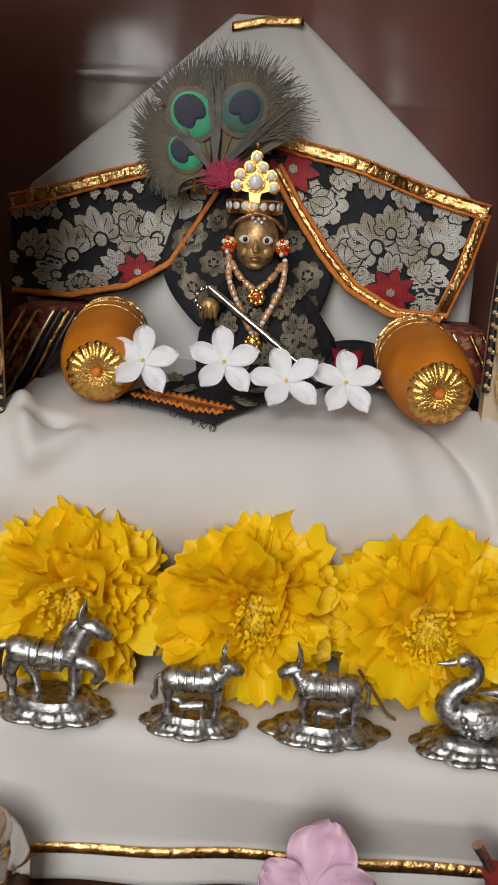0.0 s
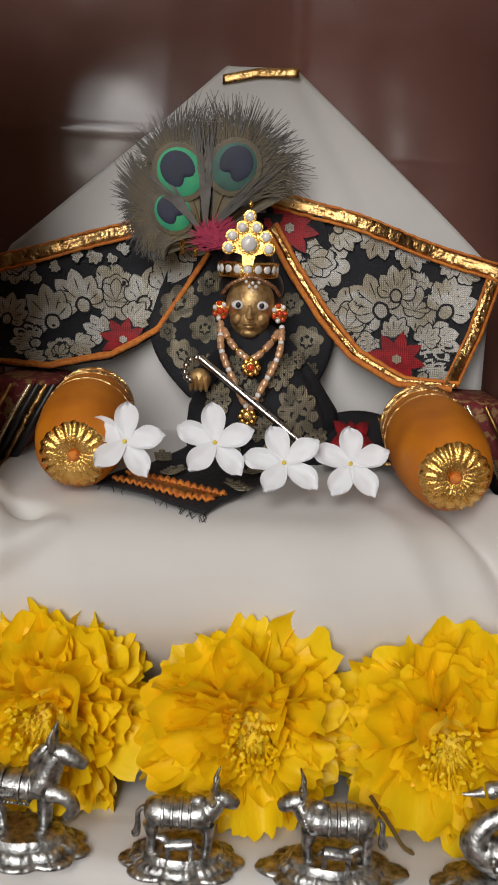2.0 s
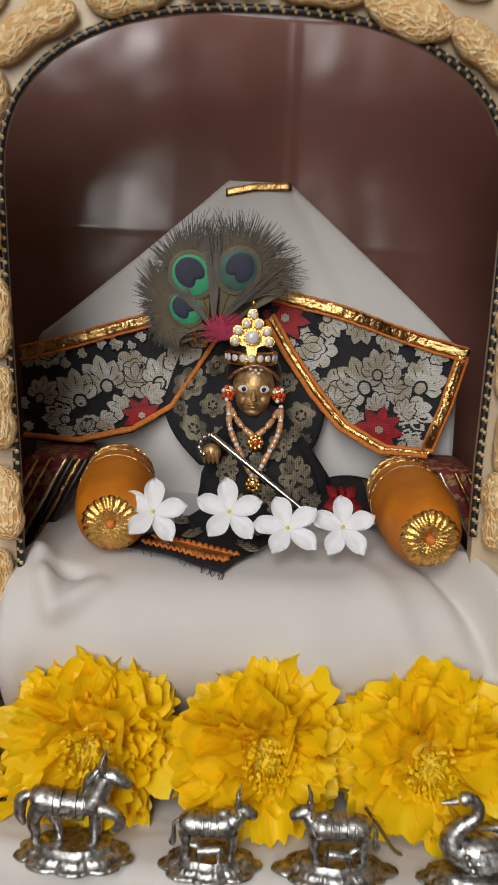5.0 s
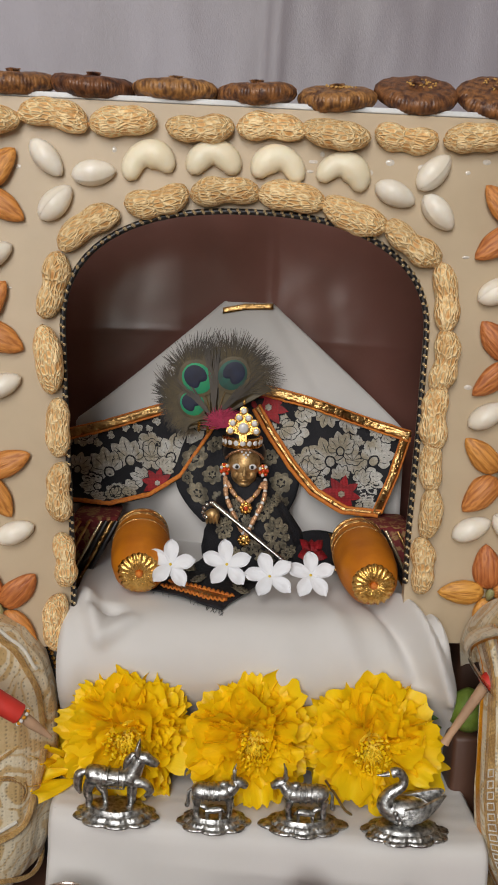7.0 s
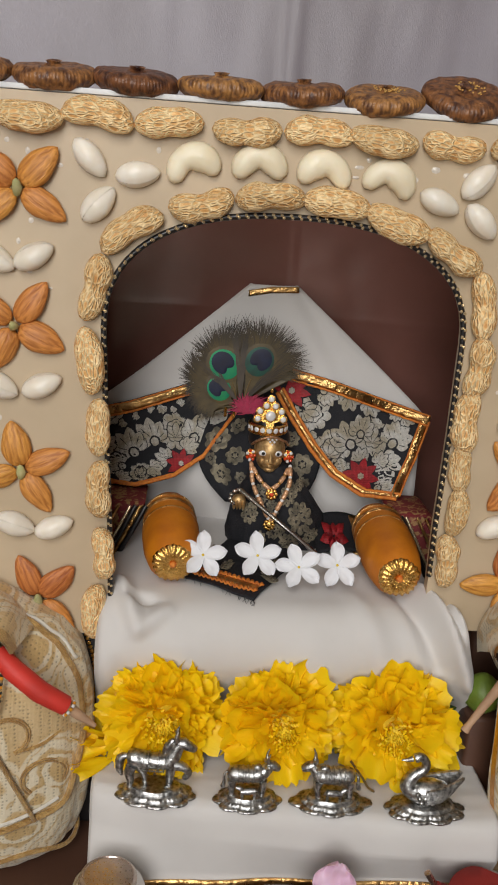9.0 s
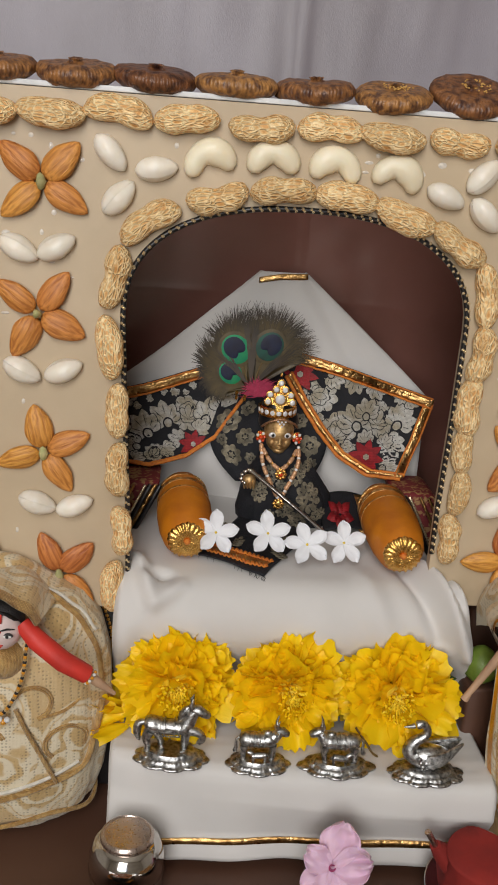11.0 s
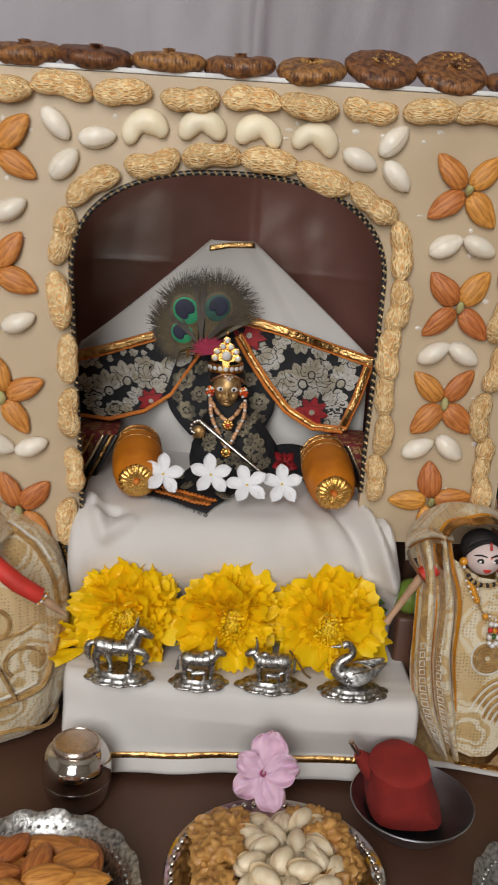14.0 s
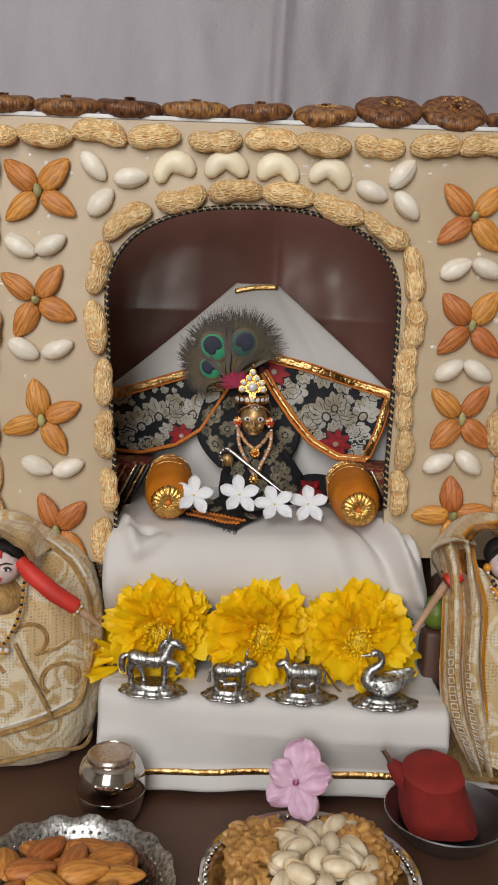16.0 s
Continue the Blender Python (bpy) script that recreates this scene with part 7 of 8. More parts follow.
def smooth_ring(points, steps, k=1.0, dz=0.0):
    """A closed curve through points, scaled by k about its middle and lifted by dz."""
    p = [Vector(q) for q in points]
    mid = sum(p, Vector()) / len(p)
    out = []
    for i in range(len(p)):
        a, b, c, d = p[i - 1], p[i], p[(i + 1) % len(p)], p[(i + 2) % len(p)]
        for j in range(steps):
            t = j / steps
            q = 0.5 * (2 * b + (c - a) * t + (2 * a - 5 * b + 4 * c - d) * t * t + (3 * b - a - 3 * c + d) * t ** 3)
            out.append(mid + (q - mid) * k + Vector((0, 0, dz)))
    return out


def bundle():
    ob = thing("red_cloth_bundle", "folded dark red velvet bundle in the steel dish", "bundle")
    # the body: folded velvet, wider below, under a flat round cap of the same cloth
    cap = [(0.1265, -0.0842, 0.0500), (0.1368, -0.0881, 0.0500), (0.1461, -0.0945, 0.0480), (0.1471, -0.1055, 0.0460), (0.1461, -0.1149, 0.0430), (0.1354, -0.1206, 0.0410), (0.1228, -0.1208, 0.0410), (0.1106, -0.1117, 0.0440), (0.1089, -0.1011, 0.0460), (0.1141, -0.0911, 0.0490)]
    foot = [(0.1315, -0.0575, 0.0120), (0.1468, -0.0591, 0.0120), (0.1572, -0.0784, 0.0120), (0.1608, -0.0896, 0.0100), (0.1610, -0.0987, 0.0080), (0.1548, -0.1175, 0.0060), (0.1228, -0.1184, 0.0060), (0.1119, -0.1070, 0.0080), (0.1114, -0.0789, 0.0120), (0.1161, -0.0667, 0.0120)]
    bm = bmesh.new()
    rows = []
    for t in range(9):
        s = t / 8
        rows.append([bm.verts.new(Vector(a).lerp(Vector(b), s) + Vector((0.0012 * math.sin(i * 2.4 + 3 * s), 0.0012 * math.cos(i * 1.7 + 4 * s), 0)) * math.sin(math.pi * s)) for i, (a, b) in enumerate(zip(smooth_ring(cap, 3, 0.93, -0.003), smooth_ring(foot, 3)))])
    for a, b in zip(rows, rows[1:]):
        for i in range(len(a)):
            bm.faces.new((a[i], b[i], b[(i + 1) % len(a)], a[(i + 1) % len(a)]))
    bm.faces.new(rows[-1][::-1])
    bm.faces.new(rows[0])
    bmesh.ops.recalc_face_normals(bm, faces=bm.faces)
    part("cloth", bm, "red_wrap", ob)
    bm = bmesh.new()
    rings = [[bm.verts.new(p) for p in smooth_ring(cap, 4, k, dz)] for k, dz in ((0.96, -0.0022), (1.02, -0.0014), (1.03, 0.0), (0.97, 0.0012), (0.5, 0.0018))]
    for a, b in zip(rings, rings[1:]):
        for i in range(len(a)):
            bm.faces.new((a[i], a[(i + 1) % len(a)], b[(i + 1) % len(a)], b[i]))
    bm.faces.new(rings[-1])
    bm.faces.new(rings[0][::-1])
    bmesh.ops.recalc_face_normals(bm, faces=bm.faces)
    part("cap", bm, "red_wrap", ob, "flat round cap of red velvet")
    rod = [(0.1037, -0.0963, 0.0440), (0.0993, -0.0983, 0.0520), (0.0956, -0.0983, 0.0580)]
    a, b, c = [Vector(p) for p in rod]
    part("corner", tube([a + Vector((0.012, 0.002, -0.012)), a + Vector((0.004, 0.001, -0.004)), a.lerp(b, 0.4)], [0.009, 0.0065, 0.0036], 12), "red_wrap", ob, "twisted cloth corner")
    part("rod", tube([a, b, c], [0.0019, 0.0019, 0.0021], 12), "steel_worn", ob, "metal rod end sticking out")


bundle()


# ---- the two cloth dolls: each one plain mesh ----
def cloth_shell(f, nu, nv, thick=0.0009):
    bm = sheet(f, nu, nv)
    bm.normal_update()
    back = sheet(f, nu, nv)
    back.normal_update()
    for v in back.verts:
        v.co -= v.normal * thick
    bmesh.ops.reverse_faces(back, faces=back.faces[:])
    join(bm, back)
    return bm


DOLL_MATS = ["doll_cloth", "doll_gold", "doll_skin", "doll_hair", "doll_red", "doll_arm", "amber", "pearl", "doll_net", "leaf", "gold_ribbon"]


def doll_head(bm, x, y, z):
    """A round cloth face with painted eyes, brows, lips and a red mark, and dark parted hair."""
    SK, HR, RD, PL = 2, 3, 4, 7
    join(bm, ball((x, y, z), (0.0122, 0.0112, 0.0126), 28, 20), None, SK)
    join(bm, ball((x - 0.0010, y + 0.0052, z + 0.0052), (0.0142, 0.0120, 0.0122), 28, 18), None, HR)
    for k in range(26):
        a = radians(20 + 140 * k / 25)
        join(bm, tube([(x + 0.0008, y - 0.0062, z + 0.0140), (x - 0.0010 + 0.0100 * math.cos(a), y - 0.0050, z + 0.0060 + 0.0075 * math.sin(a)), (x - 0.0010 + 0.0142 * math.cos(a), y + 0.002, z + 0.0020 + 0.0075 * math.sin(a))], 0.0005, 4), None, HR)
    join(bm, tube([(x + 0.0012, y - 0.0070, z + 0.0128), (x + 0.0012, y - 0.0098, z + 0.0085)], [0.0006, 0.0010], 6), None, RD)
    join(bm, ball((x + 0.0014, y - 0.0112, z + 0.0036), 0.0007, 8, 6), None, RD)
    join(bm, ball((x, y - 0.0100, z - 0.0058), (0.0030, 0.0010, 0.0008), 10, 6), None, RD)
    join(bm, ball((x, y - 0.0096, z - 0.0070), (0.0020, 0.0010, 0.0009), 10, 6), None, RD)
    for s in (-1, 1):
        cx = x + 0.0006 + s * 0.0048
        join(bm, ball((cx, y - 0.0098, z + 0.0008), (0.0034, 0.0011, 0.0018), 12, 8), None, HR)
        join(bm, ball((cx, y - 0.0105, z + 0.0004), (0.0026, 0.0008, 0.0010), 12, 8), None, PL)
        join(bm, ball((cx, y - 0.0111, z + 0.0006), (0.0011, 0.0005, 0.0011), 8, 6), None, HR)
        join(bm, tube([(x + s * 0.0012, y - 0.0108, z + 0.0040), (x + s * 0.0050, y - 0.0100, z + 0.0050), (x + s * 0.0090, y - 0.0072, z + 0.0036)], [0.0004, 0.0007, 0.0004], 6), None, HR)


def bands(bm, f, edges, lift, slot, n=30):
    """Woven stripes that follow a cloth f(u, v) lengthwise."""
    for a, b in edges:
        join(bm, cloth_shell(lambda u, v: tuple(Vector(f(a + (b - a) * u, v)) + Vector((0, -lift, 0))), 4, n), None, slot)


def doll_right():
    bm = bmesh.new()
    CL, GD, SK, HR, RD, AR, OR, PL, NT, GR = range(10)
    skirt = lathe([(0.058, 0.003), (0.060, 0.010), (0.056, 0.035), (0.050, 0.065), (0.042, 0.10), (0.032, 0.13), (0.022, 0.150), (0.012, 0.162), (0.009, 0.170)], 72, lambda a, k: 1 + 0.04 * math.sin(8 * a + 0.5 * k) + 0.02 * math.sin(19 * a))
    for v in skirt.verts:
        v.co.y *= 0.58
    join(bm, skirt, Matrix.Translation((0.206, -0.012, 0)), GD)

    # the sari's front: a rounded panel whose gold hem sweeps up to one side
    def front_y(x, z):
        q = (x - 0.208) / 0.062
        return -0.044 - 0.016 * math.sqrt(max(0.0, 1 - q * q)) + 0.05 * max(0.0, z - 0.10) - 0.0012 * math.sin(x * 160 + z * 60)
    HEM = [(0.1760, 0.020, 0), (0.1900, 0.0150, 0), (0.2039, 0.0165, 0), (0.2150, 0.029, 0), (0.2243, 0.0425, 0), (0.2384, 0.0585, 0), (0.2600, 0.068, 0)]
    HIGH = [(0.163, 0.170, 0), (0.180, 0.160, 0), (0.200, 0.158, 0), (0.225, 0.150, 0), (0.245, 0.135, 0)]

    def front(u, v):
        a, b = along(HIGH, u), along(HEM, u)
        p = a.lerp(b, v)
        return (p.x, front_y(p.x, p.y), p.y)
    join(bm, cloth_shell(front, 50, 50), None, CL)
    bands(bm, lambda u, v: front(v, u), ((0.955, 1.0),), 0.0010, 10, 50)

    def cord(points, r, slot):
        path = [along([(x, z, 0) for x, z in points], k / 16) for k in range(17)]
        join(bm, tube([(p.x, front_y(p.x, p.y) - 0.0008, p.y) for p in path], r, 6), None, slot)
    # feathery fan and rosettes worked in white and gold thread
    for k in range(8):
        R = 0.012 + 0.0052 * k
        cord([(0.2270 + R * 0.92 * math.cos(radians(a)), 0.0440 + R * 0.95 * math.sin(radians(a))) for a in range(88, 184 - 3 * k, 12)], 0.0007, NT)
        cord([(0.2270 + (R + 0.0026) * 0.92 * math.cos(radians(a)), 0.0440 + (R + 0.0026) * 0.95 * math.sin(radians(a))) for a in range(92, 178 - 3 * k, 12)], 0.0013, GD)
    for cx, cz, rx, rz in ((0.1930, 0.1000, 0.0110, 0.0125), (0.2270, 0.1000, 0.0085, 0.0095), (0.2120, 0.1200, 0.0055, 0.0060)):
        for q in (0.25, 0.45, 0.65, 0.85):
            cord([(cx + rx * q * math.cos(radians(a)), cz + rz * q * math.sin(radians(a))) for a in range(0, 361, 24)], 0.0013, GD)
        cord([(cx + rx * 1.05 * math.cos(radians(a)), cz + rz * 1.05 * math.sin(radians(a))) for a in range(0, 361, 24)], 0.0008, NT)
    for k in range(5):
        cord([(0.238 + 0.0035 * k, 0.064 + 0.006 * k), (0.239 + 0.003 * k, 0.085 + 0.004 * k), (0.236 + 0.003 * k, 0.104 + 0.003 * k)], 0.0010, GD if k % 2 else NT)

    # the pleated end of the sari over one shoulder
    LEFT = smooth_path([(0.1310, 0.186, 0), (0.1375, 0.164, 0), (0.1372, 0.1421, 0), (0.1391, 0.1023, 0), (0.1437, 0.0723, 0), (0.1506, 0.0531, 0), (0.1690, 0.0185, 0)], 5)
    RIGHT = smooth_path([(0.1560, 0.192, 0), (0.1610, 0.168, 0), (0.1680, 0.1429, 0), (0.1690, 0.1029, 0), (0.1775, 0.0613, 0), (0.1850, 0.0178, 0)], 5)

    def fall(u, v):
        p = along(LEFT, v).lerp(along(RIGHT, v), u)
        deep = 0.0062 * math.sin(u * 13.5 + 0.8 + 0.9 * math.sin(v * 2.2)) + 0.0022 * math.sin(u * 29 + v * 3)
        return (p.x + 0.0012 * math.sin(u * 13 + v * 5), -0.0590 + deep + 0.006 * v - 0.009 * math.sin(math.pi * v), p.y + 0.004 * math.sin(u * math.pi) * (1 - v) ** 4)
    join(bm, cloth_shell(fall, 60, 50), None, CL)
    bands(bm, fall, ((0.03, 0.075), (0.47, 0.50), (0.95, 0.99)), 0.0011, OR, 50)
    bands(bm, fall, ((0.12, 0.27), (0.53, 0.66), (0.80, 0.92)), 0.0010, GD, 50)
    for u0 in (0.195, 0.595):
        for k in range(14):
            v = 0.42 + 0.038 * k
            ring = [Vector(fall(u0 + 0.045 * dx, v + 0.012 * dz)) + Vector((0, -0.0024, 0)) for dx, dz in ((-1, -1), (1, -1), (1, 1), (-1, 1), (-1, -1))]
            join(bm, tube(ring, 0.00045, 4), None, NT)
    # turned-back cuff at the shoulder

    def cuff(u, v):
        p = along(smooth_path([(0.1560, 0.190, 0), (0.1420, 0.1925, 0), (0.1285, 0.1870, 0), (0.1275, 0.1780, 0), (0.1370, 0.1640, 0), (0.1450, 0.1545, 0)], 4), u)
        return (p.x + 0.004 * v, -0.0680 + 0.022 * v, p.y - 0.003 * v)
    join(bm, cloth_shell(cuff, 30, 8), None, CL)
    bands(bm, lambda u, v: cuff(v, u), ((0.0, 0.22),), 0.0010, OR, 30)

    # hood
    FRONT = smooth_path([(0.1530, 0.168, 0), (0.1500, 0.184, 0), (0.1565, 0.1965, 0), (0.1700, 0.2015, 0), (0.1850, 0.2000, 0), (0.1960, 0.1925, 0), (0.2080, 0.1820, 0), (0.2240, 0.1700, 0)], 5)

    def hood(u, v):
        p = along(FRONT, u)
        out = Vector((p.x - 0.180, p.y - 0.165, 0)).normalized()
        g = 0.011 * math.sin(v * math.pi * 0.55)
        return (p.x + out.x * g, -0.0640 + 0.062 * v, p.y + out.y * g - 0.024 * v * v + 0.0012 * math.sin(u * 26 + v * 7))
    join(bm, cloth_shell(hood, 60, 20), None, CL)
    bands(bm, lambda u, v: hood(v, u), ((0.0, 0.11),), 0.0010, 10, 60)
    bands(bm, lambda u, v: hood(v, u), ((0.13, 0.16),), 0.0008, OR, 60)
    # lace over the far shoulder

    def shoulder(u, v):
        return (0.196 + 0.062 * u, -0.044 - 0.010 * math.sin(math.pi * u), 0.170 - 0.030 * v - 0.028 * u + 0.003 * math.sin(v * 16 + u * 5))
    join(bm, cloth_shell(shoulder, 24, 20), None, CL)
    doll_head(bm, 0.1815, -0.0560, 0.1750)
    for k in range(16):
        a = math.pi * (1.05 + 0.9 * k / 15)
        join(bm, ball((0.1830 + 0.0120 * math.cos(a), -0.0610 - 0.002 * math.sin(math.pi * k / 15), 0.1640 + 0.0070 * math.sin(a)), 0.0016, 7, 5), None, GD if k % 2 else HR)
    join(bm, tube([(0.1480, -0.058, 0.167), (0.1390, -0.060, 0.160)], [0.0062, 0.0052], 10), None, RD)
    join(bm, tube([(0.1400, -0.060, 0.1615), (0.1310, -0.060, 0.146), (0.1225, -0.059, 0.130), (0.1200, -0.059, 0.125)], [0.0032, 0.0026, 0.0020, 0.0026], 10), None, AR)
    join(bm, tube([(0.1960, -0.048, 0.1650), (0.2070, -0.056, 0.1620), (0.2215, -0.060, 0.1570)], [0.0045, 0.0058, 0.0056], 14), None, RD)
    join(bm, tube([(0.2200, -0.060, 0.1575), (0.2360, -0.064, 0.1480)], [0.0036, 0.0026], 10), None, AR)
    path = smooth_path([(0.1654, 0, 0.1709), (0.1733, 0, 0.1572), (0.1839, 0, 0.1362), (0.1918, 0, 0.1320), (0.1984, 0, 0.1366), (0.2024, 0, 0.1545), (0.1985, 0, 0.1720)], 6)
    for k in range(46):
        p = along(path, k / 45)
        p.y = front_y(p.x, p.z) - 0.0065
        big = 6 < k < 15 or 31 < k < 40 or k in (20, 25)
        join(bm, ball(p, 0.0024 if big else 0.0010, 8, 6), None, OR if big else GD)
        if big:
            join(bm, ball(p + Vector((0.0028 * (-1) ** k, -0.001, 0.0008)), 0.0010, 6, 5), None, PL)
    for dx, dz, m in ((-0.0028, 0, PL), (0.0028, 0, PL), (0, -0.0005, PL), (-0.0028, -0.0048, RD), (0.0028, -0.0048, RD), (0, -0.0050, OR), (-0.0028, -0.0100, PL), (0.0028, -0.0100, PL), (0, -0.0095, GR), (-0.0022, -0.0145, PL), (0.0022, -0.0145, PL), (0, -0.0165, PL)):
        join(bm, ball((0.1925 + dx, front_y(0.1925, 0.12) - 0.0070, 0.1300 + dz), 0.0019, 8, 6), None, m)
    for s in (-1, 1):
        join(bm, ball((0.1815 + s * 0.0142, -0.0585, 0.1720), 0.0030, 10, 8), None, OR)
        join(bm, ball((0.1815 + s * 0.0142, -0.0610, 0.1690), 0.0012, 8, 6), None, PL)
    ob = part("cloth_doll", bm, DOLL_MATS)
    return tagged(ob, "cloth doll in a cream and gold pleated sari", "doll", "pair of cloth dolls")


def doll_left():
    bm = bmesh.new()
    CL, GD, SK, HR, RD, AR, OR, PL, NT, GR = range(10)
    X0, Y0 = -0.1775, -0.010
    EGG = [(0.040, 0.002), (0.0540, 0.006), (0.0640, 0.018), (0.0695, 0.036), (0.0735, 0.064), (0.0755, 0.095), (0.0740, 0.1225), (0.0670, 0.1480), (0.0540, 0.1650), (0.0330, 0.1775), (0.0160, 0.1870), (0.004, 0.1905)]

    def egg_r(z):
        for (r0, z0), (r1, z1) in zip(EGG, EGG[1:]):
            if z0 <= z <= z1:
                return r0 + (r1 - r0) * (z - z0) / (z1 - z0)
        return 0.01

    def skin_y(x, z):
        r = egg_r(z)
        return Y0 - 0.60 * math.sqrt(max(0.00004, r * r - (x - X0) ** 2))
    # the wide skirt and the veil that wraps round behind it
    shell = lathe(EGG, 96, lambda a, k: 1 + 0.014 * math.sin(11 * a + 0.7 * k) + 0.007 * math.sin(25 * a))
    for v in shell.verts:
        v.co.y *= 0.60
    join(bm, shell, Matrix.Translation((X0, Y0, 0)), CL)

    def cord(points, r, slot, lift=0.0012):
        path = smooth_path([(x, 0, z) for x, z in points], 6)
        join(bm, tube([(p.x, skin_y(p.x, p.z) - lift, p.z) for p in path], r, 7), None, slot)
    # bottom hem, the overlapping fold's edge, and the veil's edge
    join(bm, tube([(X0 + 0.0650 * math.cos(a), Y0 + 0.0395 * math.sin(a), 0.0160 + 0.003 * math.sin(5 * a)) for a in [2 * math.pi * k / 60 for k in range(61)]], 0.0016, 6), None, GD)
    cord([(-0.2300, 0.040), (-0.1980, 0.030), (-0.1698, 0.0372), (-0.1400, 0.046), (-0.1185, 0.0529), (-0.1120, 0.072), (-0.1075, 0.098)], 0.0022, GD)
    cord([(-0.2300, 0.044), (-0.1980, 0.035), (-0.1698, 0.0425), (-0.1400, 0.051), (-0.1210, 0.058)], 0.0012, NT)
    cord([(-0.1500, 0.176), (-0.1330, 0.166), (-0.1200, 0.152), (-0.1110, 0.132), (-0.1080, 0.110)], 0.0020, GD)
    cord([(-0.1560, 0.178), (-0.1380, 0.171), (-0.1230, 0.160), (-0.1130, 0.146)], 0.0012, NT)
    cord([(-0.1578, 0.1071), (-0.1500, 0.088), (-0.1410, 0.066), (-0.1340, 0.0472)], 0.0014, GD, 0.003)
    # swirls worked in gold on the net
    for cx, cz, r, a0, a1 in ((-0.1490, 0.1080, 0.0125, -70, 150), (-0.1290, 0.0760, 0.0130, -30, 230), (-0.1780, 0.0800, 0.0140, 20, 260)):
        for q, w in ((1.0, 0.0007), (0.88, 0.0010)):
            cord([(cx + r * q * math.cos(radians(a0 + (a1 - a0) * k / 8)), cz + r * q * math.sin(radians(a0 + (a1 - a0) * k / 8))) for k in range(9)], w, GD, 0.0002)
    cord([(-0.1430, 0.098), (-0.1300, 0.1000), (-0.1200, 0.1060)], 0.0012, GD, 0.0002)

    # hood round the face
    FRONT = smooth_path([(-0.1860, 0.150, 0), (-0.1880, 0.166, 0), (-0.1800, 0.181, 0), (-0.1660, 0.1865, 0), (-0.1520, 0.180, 0), (-0.1440, 0.170, 0)], 5)

    def hood(u, v):
        p = along(FRONT, u)
        out = Vector((p.x + 0.166, p.y - 0.160, 0)).normalized()
        g = 0.008 * math.sin(v * math.pi * 0.6)
        return (p.x + out.x * g, -0.0640 + 0.060 * v, p.y + out.y * g - 0.014 * v * v + 0.001 * math.sin(u * 22 + v * 6))
    join(bm, cloth_shell(hood, 50, 16), None, CL)
    bands(bm, lambda u, v: hood(v, u), ((0.0, 0.12),), 0.0010, GD, 50)
    doll_head(bm, -0.1655, -0.0560, 0.1630)
    join(bm, ball((-0.1680, -0.0400, 0.1380), (0.0170, 0.0200, 0.0160), 20, 14), None, GD)
    # red sleeve, hand and bangles
    join(bm, tube([(-0.1530, -0.0560, 0.1665), (-0.1440, -0.0610, 0.1590), (-0.1280, -0.0650, 0.1475), (-0.1140, -0.0620, 0.1372)], [0.0050, 0.0062, 0.0062, 0.0056], 16), None, RD)
    join(bm, tube([(-0.1150, -0.0620, 0.1380), (-0.1070, -0.0610, 0.1310), (-0.0975, -0.0590, 0.1225)], [0.0034, 0.0030, 0.0012], 10), None, AR)
    for k in range(12):
        a = 2 * math.pi * k / 12
        join(bm, ball((-0.1120 + 0.0028 * math.cos(a), -0.0620 + 0.0045 * math.sin(a), 0.1355 + 0.0034 * math.cos(a)), 0.0011, 6, 5), None, PL if k % 2 else OR)
    for k in range(60):
        p = along(smooth_path([(-0.1830, 0, 0.150), (-0.1790, 0, 0.128), (-0.1660, 0, 0.1080), (-0.1540, 0, 0.128), (-0.1510, 0, 0.152)], 6), k / 59)
        p.y = skin_y(p.x, p.z) - 0.008 + 0.02 * max(0, p.z - 0.14)
        join(bm, ball(p, 0.0013, 6, 5), None, (OR, HR, GD)[k % 3])
    for k in range(5):
        join(bm, ball((-0.1660 + 0.0022 * (k - 2), skin_y(-0.166, 0.104) - 0.008, 0.1045 - 0.0015 * (k % 2)), 0.0020, 8, 6), None, OR if k % 2 else PL)
    ob = part("cloth_doll", bm, DOLL_MATS)
    return tagged(ob, "cloth doll in a wide cream and gold skirt with red sleeves", "doll", "pair of cloth dolls")


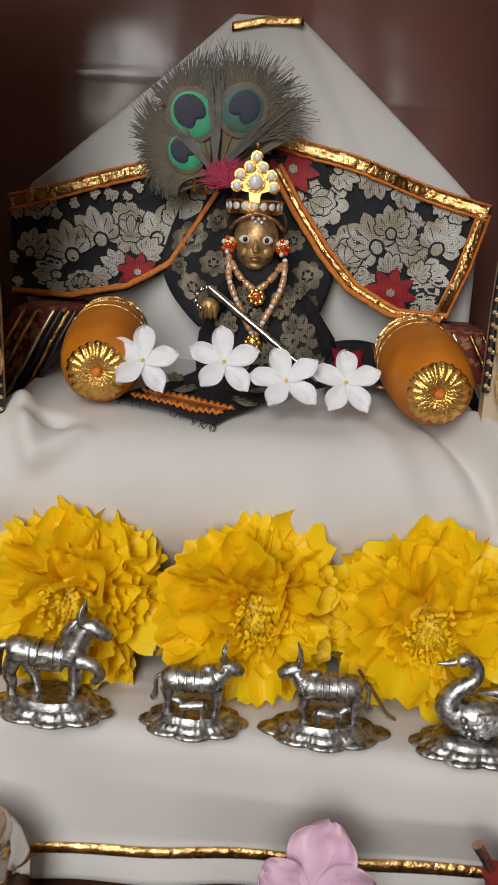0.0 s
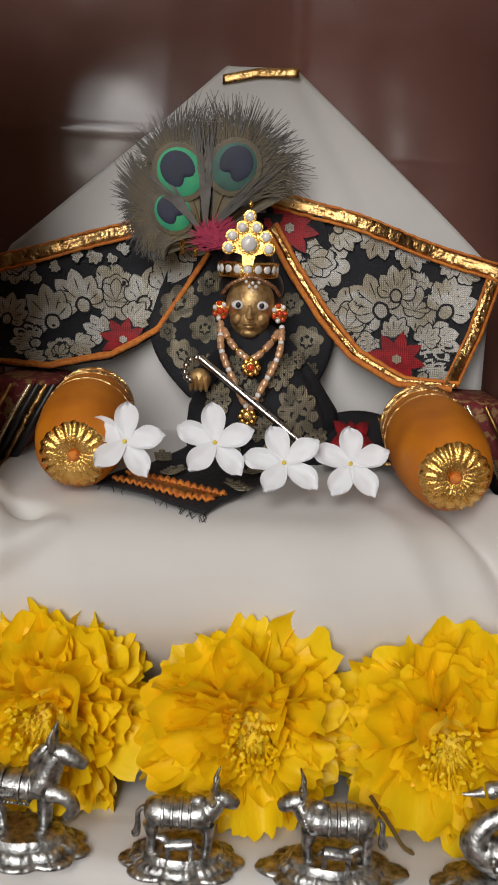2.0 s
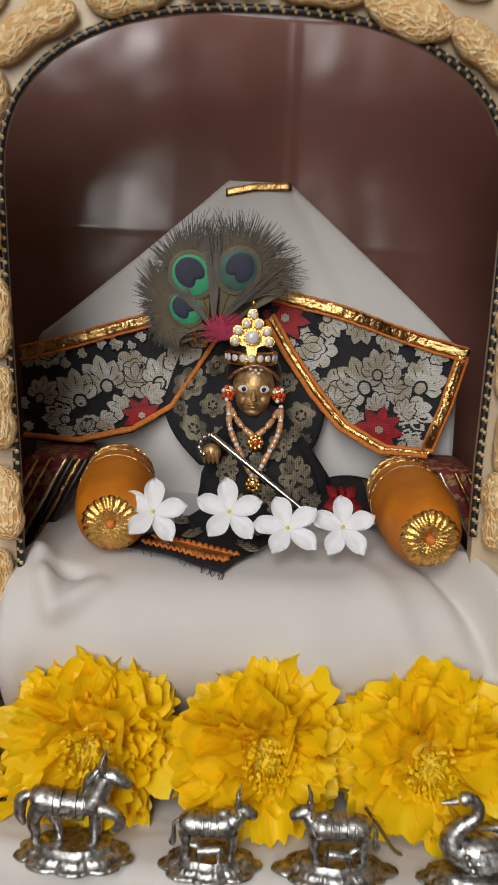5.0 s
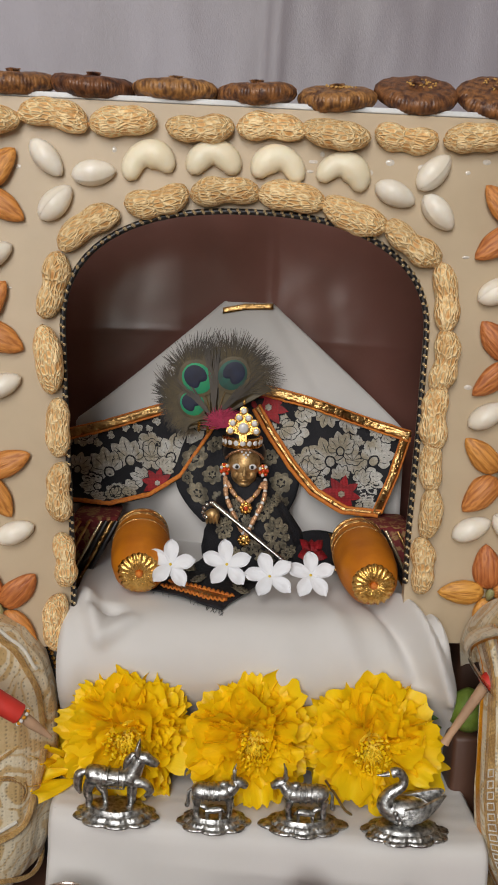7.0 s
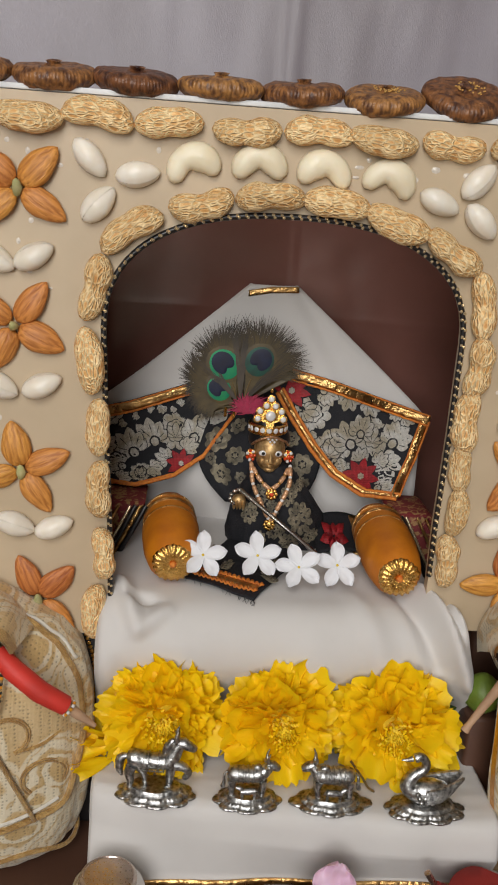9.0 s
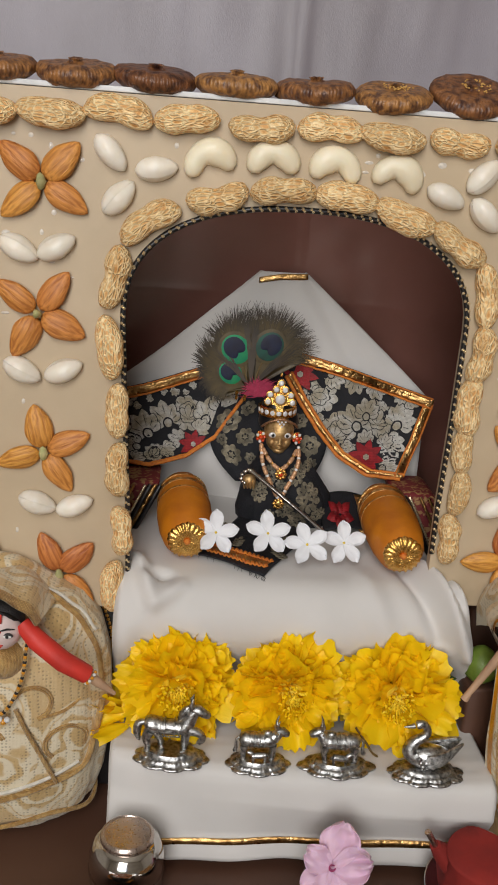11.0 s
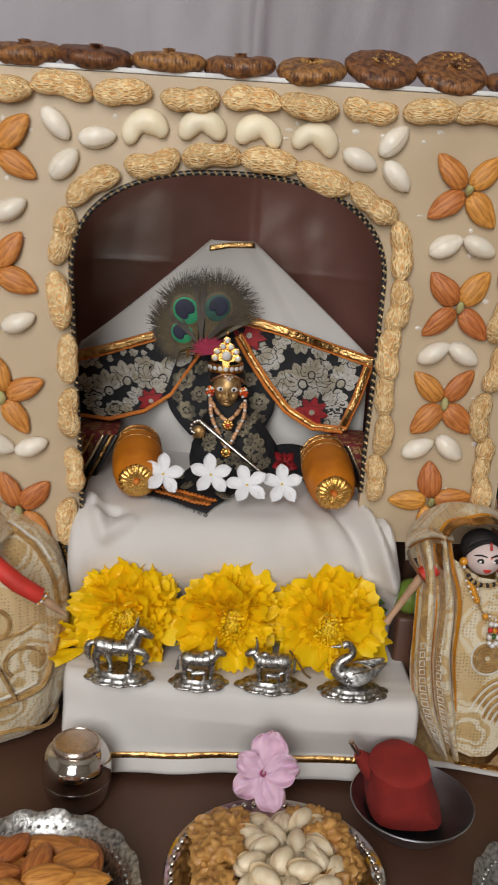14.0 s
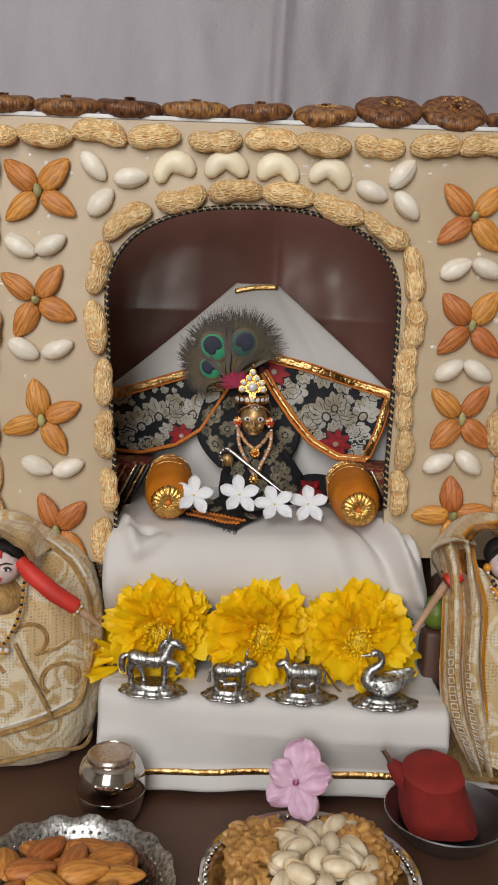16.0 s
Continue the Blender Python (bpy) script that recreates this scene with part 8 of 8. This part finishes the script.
doll_right()
doll_left()
fruit = thing("lime", "small green lime half hidden behind the doll", "lime")
bm = lathe([(0.001, -0.013), (0.006, -0.0115), (0.0115, -0.006), (0.0125, 0.0), (0.0115, 0.006), (0.006, 0.0115), (0.002, 0.0140)], 24)
for v in bm.verts:
    v.co += Vector((0.146, -0.012, 0.122))
part("fruit", bm, "lime", fruit)
prop = tagged(part("fruit_stand", box(0.136, 0.158, -0.022, 0.002, 0.0, 0.1095, 0.003), "brown_cloth"), "brown cloth covered block under the lime", "block")

# ---- mirror-work frame beside the panel ----
fr = thing("mirror_work_frame", "black lacquered frame with round mirrors and a glitter strip", "picture frame")
part("back_board", box(0.2095, 0.34, 0.022, 0.034, 0.190, 0.400, 0.002), "black", fr)
for j in range(8):
    bm = lathe([(0.0068, 0.0), (0.0072, 0.0008), (0.0068, 0.0014), (0.0005, 0.0017)], 24)
    bmesh.ops.transform(bm, matrix=Matrix.Translation((0.2200 - 0.0004 * j, 0.0215, 0.374 - 0.0155 * j)) @ Matrix.Rotation(radians(90), 4, "X"), verts=bm.verts)
    part("mirror_disc", bm, "mirror" if j < 7 else "steel_worn", fr)
part("glitter_strip", box(0.2130, 0.2225, 0.0200, 0.0218, 0.207, 0.252, 0.0005), "glitter", fr, "gold glitter strip")
part("glitter_strip", box(0.2290, 0.2340, 0.0200, 0.0218, 0.207, 0.385, 0.0005), "glitter", fr, "gold glitter strip")
for j in range(6):
    a = j * math.pi / 3
    part("painted_petal", ball((0.2390 + 0.0035 * math.cos(a), 0.0212, 0.2150 + 0.0035 * math.sin(a)), (0.0026, 0.0006, 0.0026), 8, 5), "doll_red", fr, "red painted flower petal")
stand = tagged(part("frame_stand", box(0.2055, 0.40, 0.012, 0.20, 0.1585, 0.1885, 0.003), "brown_cloth"), "brown cloth covered ledge under the frame", "ledge")
fringe = thing("dried_fibre_fringe", "frayed dried fibre garland along the ledge", "garland")
rf = random.Random(3)
bm = bmesh.new()
for k in range(150):
    x = 0.208 + 0.12 * rf.random()
    join(bm, tube([(x, 0.013 + rf.uniform(-0.004, 0.004), 0.1905), (x + rf.uniform(-0.006, 0.006), 0.006, 0.188 + rf.uniform(-0.004, 0.006)), (x + rf.uniform(-0.010, 0.010), 0.003, 0.180 + rf.uniform(-0.006, 0.006))], [0.0010, 0.0008, 0.0003], 4))
tagged(part("fibre_mass", bm, "thatch", fringe), kind="stuff")
